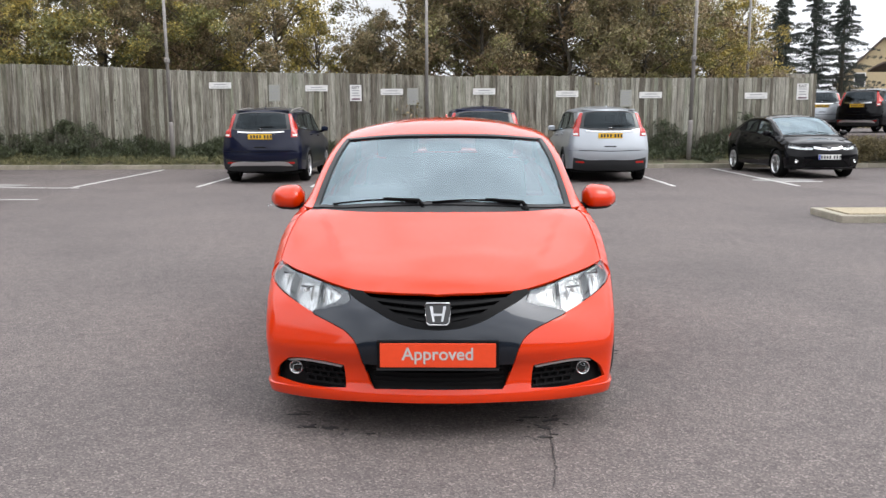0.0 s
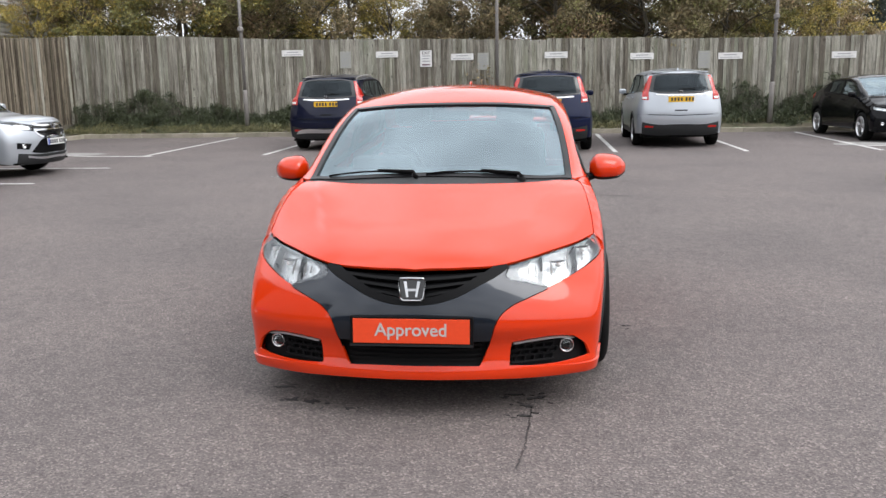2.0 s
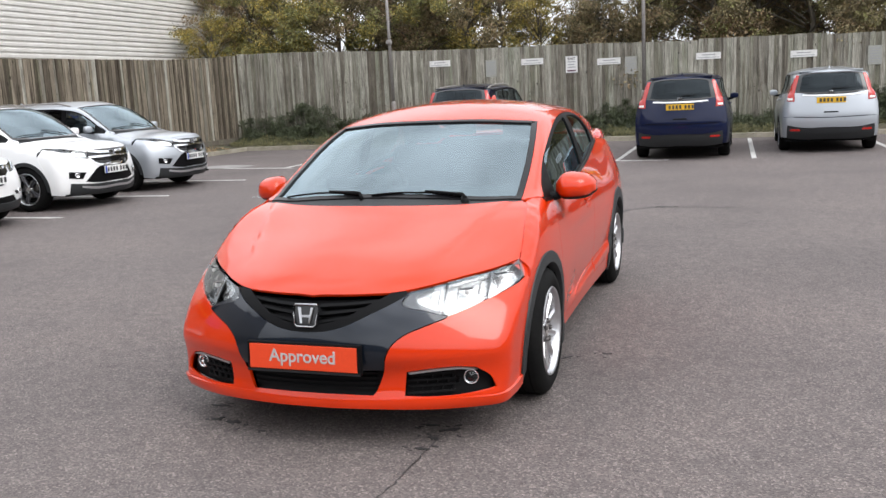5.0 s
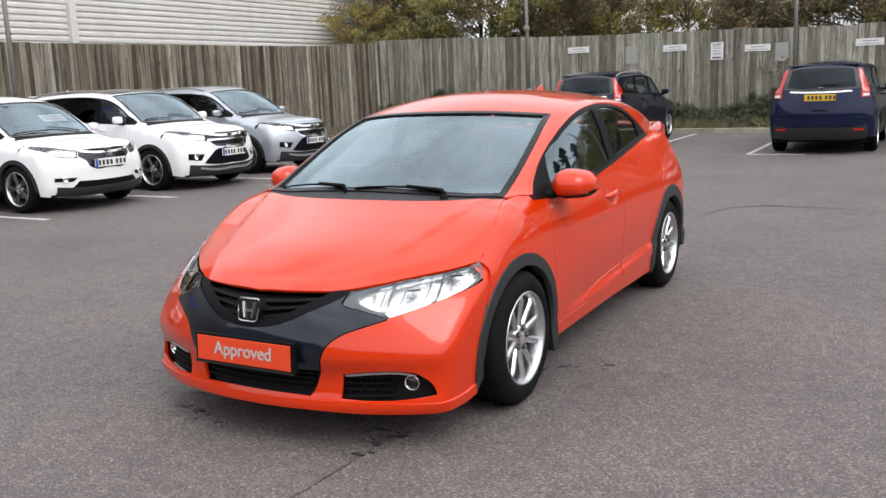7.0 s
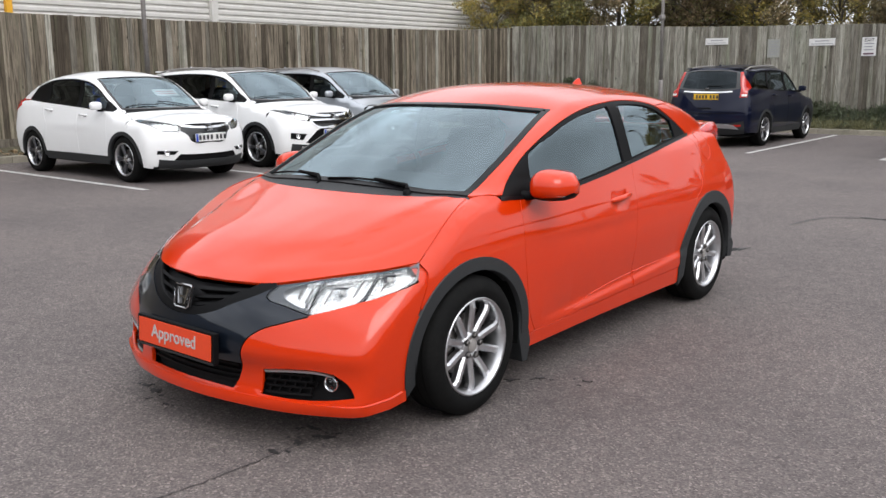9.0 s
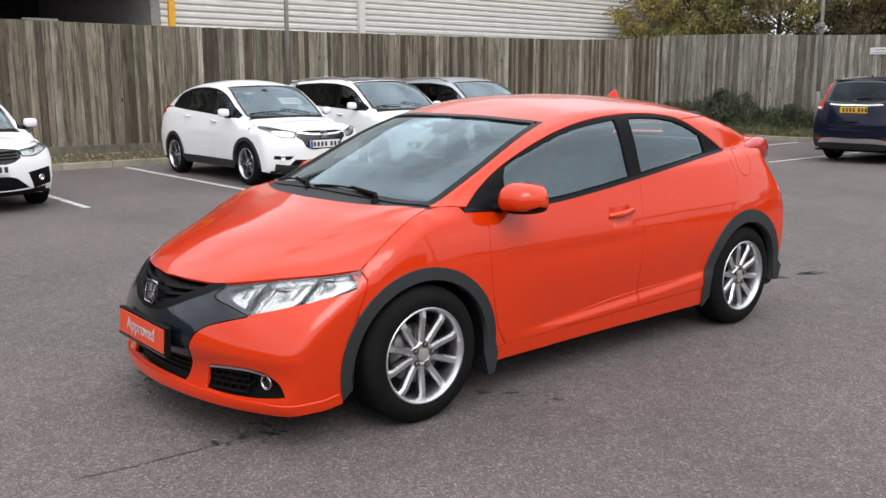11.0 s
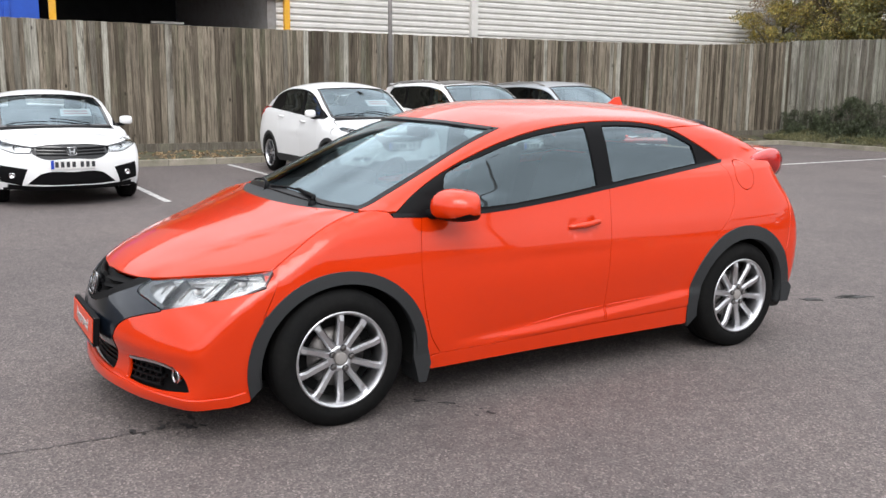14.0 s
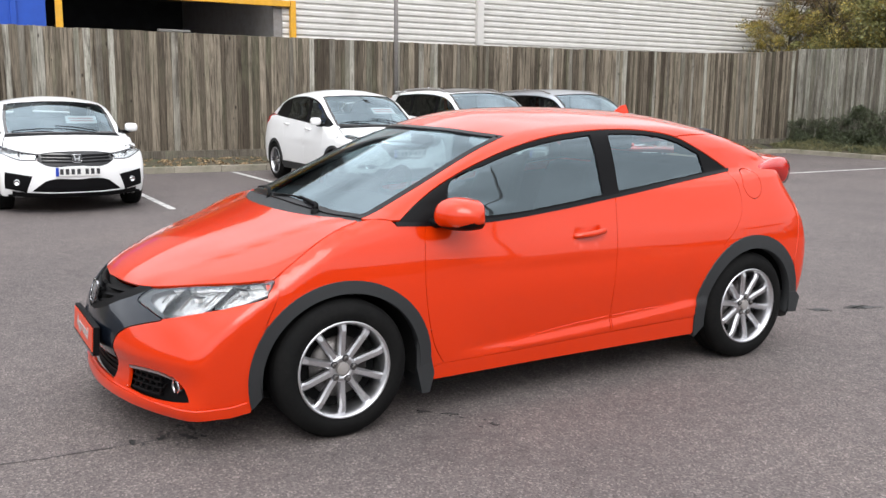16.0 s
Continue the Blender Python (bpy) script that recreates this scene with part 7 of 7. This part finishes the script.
            part("door_handle", mesh_from("door_handle", *tube_data([(p[0], y - 0.1, p[2]), (p[0] + sd * 0.03, y - 0.07, p[2]), (p[0] + sd * 0.03, y + 0.07, p[2] + 0.01), (p[0], y + 0.1, p[2] + 0.01)], 0.013, 8), s.get("handle", colour), True), None, car)
        if rails:
            ry = np.linspace(s["screen_top"] + 0.25, yr - 0.1, 8)
            pts = [lift(B, "T", [(sd * (hw - 0.315), y)])[0] + [0, 0, 0.035 if 0 < i < 7 else 0.0] for i, y in enumerate(ry)]
            part("roof_rail", mesh_from("roof_rail", *tube_data(pts, 0.016, 8), rails, True), None, car)
    p = lift(B, "T", [(0.0, yr - 0.35)])[0]
    part("aerial", mesh_from("aerial", [(0, -0.06, 0), (-0.02, 0.07, 0), (0.02, 0.07, 0), (0, 0.06, 0.06)], [(0, 1, 3), (0, 3, 2), (1, 2, 3)], colour), None, car, m=pose(0, p[1], p[2] - 0.004))
    for x in (-0.37, 0.37):
        st = part("seat", box(x - 0.24, x + 0.24, yB - 0.35, yB - 0.05, 0.5, cz + 0.15, 0.06), M_SEAT, car)
        part("headrest", box(x - 0.12, x + 0.12, yB - 0.10, yB, cz + 0.18, cz + 0.36, 0.04), M_SEAT, st)
    part("rear_bench", box(-0.6, 0.6, yB + 0.7, yB + 0.95, 0.5, cz + 0.15, 0.06), M_SEAT, car)
    part("dashboard", box(-hw + 0.2, hw - 0.2, cy + 0.15, cy + 0.55, 0.6, cz - 0.04, 0.04), M_DASH, car)
    for x0 in (-0.12, 0.42):
        pts = [lift(B, "T", [(x0 - 0.5 * u, cy + 0.06 + 0.07 * u)])[0] + [0, 0, 0.014] for u in np.linspace(0, 1, 4)]
        part("wiper", mesh_from("wiper", *tube_data(pts, 0.008, 6), M_TRIM, True), None, car)
    if s.get("card"):
        q = lift(B, "T", [(0.30, cy + 0.42)])[0]
        card = part("windscreen_card", box(-0.2, 0.2, -0.002, 0.002, -0.09, 0.09), M_CARD, car, "pale paper card behind the windscreen", pose(0.30, q[1] + 0.05, q[2] - 0.05, -58, 0, 0))
        for z in (0.03, -0.03):
            part("lettering", box(-0.16, 0.16, -0.0045, -0.0025, z - 0.012, z + 0.012), M_CARDINK, card)
    add_wheels(car, R, R * 0.70, 0.22, hw - 0.115, s.get("spokes", 5), s.get("style", "pair"), wb)
    car.matrix_world = place
    return car


CRV = dict(shelf=0.665, rear_low=0.50, tail_white=(0.685, 1.025, 0.775, 1.065), wb=2.63, fo=0.93, ro=1.02, hw=0.91, wheel=0.345, nose=0.93, cowl=(0.22, 1.10), belt=(1.06, 1.17), top=1.66, screen_top=0.98,
           roof=[(0.55, 1.345), (0.95, 1.575), (1.3, 1.64), (1.8, 1.665), (2.5, 1.65), (3.1, 1.605), (3.5, 1.54), (3.7, 1.40)],
           tail=[(0.2, 3.50), (0.35, 3.60), (0.55, 3.65), (0.85, 3.62), (1.05, 3.57), (1.2, 3.52), (1.4, 3.42), (1.56, 3.31), (1.7, 3.15)],
           dlo_end=3.22, rear_rake=0.9, pillar=1.28, door_end=2.28, third=True, roof_end=3.24, rail=0.13,
           edge=[(3.28, 1.50), (3.33, 1.25), (3.36, 0.98), (3.38, 0.70), (3.38, 0.45)], gate_top=1.575, gate_low=0.70,
           tail_in=[(0.57, 1.50), (0.62, 1.30), (0.655, 1.15), (0.655, 1.0)], tail_out=[(0.79, 1.01), (0.775, 1.12), (0.715, 1.30), (0.625, 1.50)],
           rwin_top=[(0.0, 1.525), (0.35, 1.52), (0.505, 1.495)], rwin_low=[(0.565, 1.19), (0.35, 1.165), (0.0, 1.16)], strip=1.10, plate_r=1.015, plate_f=0.575,
           lamp_top=[(0.44, 0.86), (0.60, 0.905), (0.77, 0.965)], lamp_low=[(0.785, 0.915), (0.66, 0.815), (0.46, 0.765)],
           grille_top=[(0.0, 0.895), (0.25, 0.895), (0.43, 0.885)], grille_low=[(0.45, 0.79), (0.37, 0.70), (0.0, 0.685)],
           intake_top=[(0.0, 0.635), (0.30, 0.635), (0.36, 0.61)], intake_low=[(0.54, 0.42), (0.4, 0.395), (0.0, 0.395)], bar=(0.825, 0.86, 0.42), slats=(0.765, 0.735), rim=True, chin=0.38,
           fog=(0.66, 0.525, 0.13, 0.06), badge=0.825, style="dark")
HRV = dict(CRV, shelf=None, card=True, tail_white=None, wb=2.61, fo=0.85, ro=0.84, hw=0.886, wheel=0.333, nose=0.90, cowl=(0.17, 1.04), belt=(1.00, 1.14), top=1.58, screen_top=0.95,
           roof=[(0.55, 1.29), (0.95, 1.51), (1.3, 1.575), (1.7, 1.59), (2.2, 1.555), (2.6, 1.475), (2.95, 1.365), (3.25, 1.2), (3.4, 1.08)],
           tail=[(0.2, 3.30), (0.35, 3.40), (0.55, 3.45), (0.85, 3.43), (1.05, 3.37), (1.2, 3.28), (1.4, 3.10), (1.56, 2.9)],
           dlo_end=2.86, rear_rake=0.8, pillar=1.25, door_end=2.25, third=False, roof_end=2.80, roof_cut=0.3,
           edge=[(3.05, 1.25), (3.14, 1.05), (3.18, 0.85), (3.2, 0.65), (3.2, 0.45)], gate_top=1.40, gate_low=0.66,
           tail_in=[(0.56, 1.16), (0.58, 1.08), (0.57, 0.98)], tail_out=[(0.78, 0.96), (0.80, 1.04), (0.76, 1.14)],
           rwin_top=[(0.0, 1.37), (0.3, 1.36), (0.5, 1.34)], rwin_low=[(0.54, 1.18), (0.3, 1.16), (0.0, 1.155)], strip=0.98, plate_r=0.88, plate_f=0.64,
           lamp_top=[(0.42, 0.82), (0.60, 0.862), (0.765, 0.91)], lamp_low=[(0.78, 0.845), (0.64, 0.752), (0.45, 0.728)],
           grille_top=[(0.0, 0.835), (0.25, 0.835), (0.41, 0.825)], grille_low=[(0.43, 0.745), (0.34, 0.68), (0.30, 0.60), (0.25, 0.575), (0.0, 0.572)], bar=(0.765, 0.795, 0.40), slats=(0.82,), rim=None, chin=0.325,
           intake_top=[(0.0, 0.405), (0.35, 0.41), (0.46, 0.415)], intake_low=[(0.54, 0.33), (0.3, 0.325), (0.0, 0.325)], fog=(0.63, 0.445, 0.15, 0.032), badge=0.785, style="dark", rail=0.12)
CIV = dict(HRV, wb=2.70, fo=0.90, ro=0.92, hw=0.90, wheel=0.318, nose=0.80, cowl=(0.20, 0.97), belt=(0.93, 1.05), top=1.42, screen_top=1.10,
           roof=[(0.6, 1.175), (1.05, 1.36), (1.4, 1.42), (1.8, 1.43), (2.3, 1.395), (2.8, 1.30), (3.2, 1.17), (3.5, 1.02)],
           tail=[(0.2, 3.45), (0.35, 3.55), (0.55, 3.6), (0.85, 3.55), (1.05, 3.45), (1.2, 3.3), (1.4, 3.0)], gate_top=1.2, gate_low=0.62,
           dlo_end=2.75, rear_rake=0.5, pillar=1.40, door_end=2.3, roof_end=2.75, edge=[(3.2, 1.05), (3.25, 0.95), (3.28, 0.8), (3.3, 0.6), (3.3, 0.42)],
           tail_in=[(0.55, 1.0), (0.56, 0.95), (0.55, 0.9)], tail_out=[(0.78, 0.86), (0.79, 0.93), (0.75, 0.99)],
           rwin_top=[(0.0, 1.18), (0.3, 1.17), (0.45, 1.16)], rwin_low=[(0.5, 1.07), (0.3, 1.06), (0.0, 1.055)], strip=0.85, plate_r=0.76, plate_f=0.53,
           lamp_top=[(0.43, 0.742), (0.62, 0.772), (0.79, 0.815)], lamp_low=[(0.80, 0.735), (0.64, 0.668), (0.46, 0.668)],
           grille_top=[(0.0, 0.775), (0.25, 0.768), (0.43, 0.744)], grille_low=[(0.45, 0.665), (0.37, 0.615), (0.0, 0.60)], bar=None, slats=(0.73, 0.69, 0.65),
           intake_top=[(0.0, 0.43), (0.30, 0.43), (0.37, 0.41)], intake_low=[(0.52, 0.285), (0.3, 0.272), (0.0, 0.27)], fog=(0.68, 0.40, 0.17, 0.125), chin=0.262, badge=0.69, style="pair", spokes=5, cladding=False, lower=M_TRIM)
CIV8 = dict(CIV, wb=2.635, fo=0.86, ro=0.75, hw=0.883, wheel=0.316, nose=0.78, cowl=(0.02, 0.98), belt=(0.93, 1.06), top=1.44, screen_top=0.95, dlo_end=2.6, pillar=1.35, door_end=2.2, roof_end=2.6,
            roof=[(0.45, 1.21), (0.85, 1.385), (1.3, 1.45), (1.7, 1.455), (2.2, 1.41), (2.6, 1.32), (3.0, 1.18), (3.4, 1.0)], tail=[(0.2, 3.2), (0.35, 3.3), (0.55, 3.35), (0.85, 3.33), (1.05, 3.25), (1.2, 3.1), (1.4, 2.85)],
            edge=[(2.95, 1.05), (3.0, 0.95), (3.02, 0.8), (3.05, 0.6), (3.05, 0.42)],
            lamp_top=[(0.32, 0.72), (0.55, 0.73), (0.79, 0.775)], lamp_low=[(0.80, 0.70), (0.60, 0.655), (0.34, 0.655)], grille_top=[(0.0, 0.715), (0.2, 0.715), (0.31, 0.715)], grille_low=[(0.32, 0.66), (0.2, 0.645), (0.0, 0.645)],
            slats=(), bar=(0.652, 0.70, 0.33), badge=0.685, plate_f=0.50, style="pair", lower=P_BLACK, card=None)

# side row, noses towards the lane
SIDE = lambda y, x: pose(x, y, 0, 0, 0, 90)
parked(CIV, SIDE(0.12, -8.35), P_WHITE, "white_hatchback", "white five-door hatchback with black grille, parked nose out")
parked(HRV, SIDE(4.83, -8.38), P_WHITE, "white_crossover", "white compact crossover with dark alloy wheels, parked nose out")
SUV = parked(CRV, SIDE(7.37, -8.52), P_WHITE, "white_suv", "white family SUV with dark glass roof, parked nose out", rails=M_GREYSTEEL, garnish=(0.30, 0.335, 0.6))


def repaint(ob, old, colour):
    for o in (ob, *ob.children_recursive):
        if o.type == "MESH" and o.material_slots and o.material_slots[0].material == old:
            o.material_slots[0].link = "OBJECT"
            o.material_slots[0].material = colour
    return ob


def again(place, colour, name, label, without=()):
    """Another car of the same make in another colour, with some trim left off."""
    c = copy_thing(SUV, place)
    c.name = name
    tagged(c, label, "car")
    repaint(c, P_WHITE, colour)
    for o in list(c.children):
        if o.name.split(".")[0] in without:
            bpy.data.objects.remove(o)
    return c


BACK = lambda x, y: pose(x, y, 0, 0, 0, 180)
again(SIDE(9.95, -8.80), P_SILVER, "silver_suv", "silver-grey family SUV with roof rails, parked nose out")
again(BACK(-4.2, 15.5 + 2.63), P_BLUE, "dark_blue_suv", "dark blue SUV with bright tailgate strip, parked nose to the fence")
again(BACK(0.62, 14.5 + 2.63), P_NAVY, "navy_suv", "navy blue SUV with black lower bumper, parked nose to the fence", ("skid_plate", "roof_rail"))
again(BACK(3.38, 15.55 + 2.63), P_SILVER, "grey_suv", "silver-grey SUV with black lower bumper, parked nose to the fence", ("skid_plate", "roof_rail"))
again(pose(14.9, 34.0, 0.75, 0, 0, 170), P_SILVER, "silver_suv", "silver SUV far beyond the fence end")
again(pose(17.6, 31.3, 0.75, 0, 0, 132), P_BLACK, "black_suv", "black SUV parked beyond the hedge")
panel("roof_glass", SUV, BODIES["white_suv"], "T", mirrored([(0.0, 0.985), (0.35, 1.02), (0.575, 1.11), (0.565, 2.0), (0.55, 3.0), (0.0, 3.1)]), M_GLOSSBLACK, "black glass roof", lift_by=0.004, gap=0.0, fold=0.006, step=0.08)
parked(CIV8, pose(8.42, 16.35, 0, 0, 0, 4), P_BLACK, "black_hatchback", "glossy black hatchback parked facing the lane")

# ---- the signs and the fences ----
signs()
fence("boundary_fence", (-13.75, 10.25), "y", FENCE_Y, TOP_BACK, "weathered grey close-boarded timber fence", 0.3, 0.52)
fence("boundary_fence", (-11.5, 21.38), "x", FENCE_X, TOP_SIDE, "brown-grey weathered close-boarded timber fence", 0.3, woods=(M_BOARD3, M_BOARD), foot=True)
fence("boundary_fence", (9.6, 12.6), "y", 27.0, lambda s: 2.85, "weathered grey timber fence further back", 0.1)
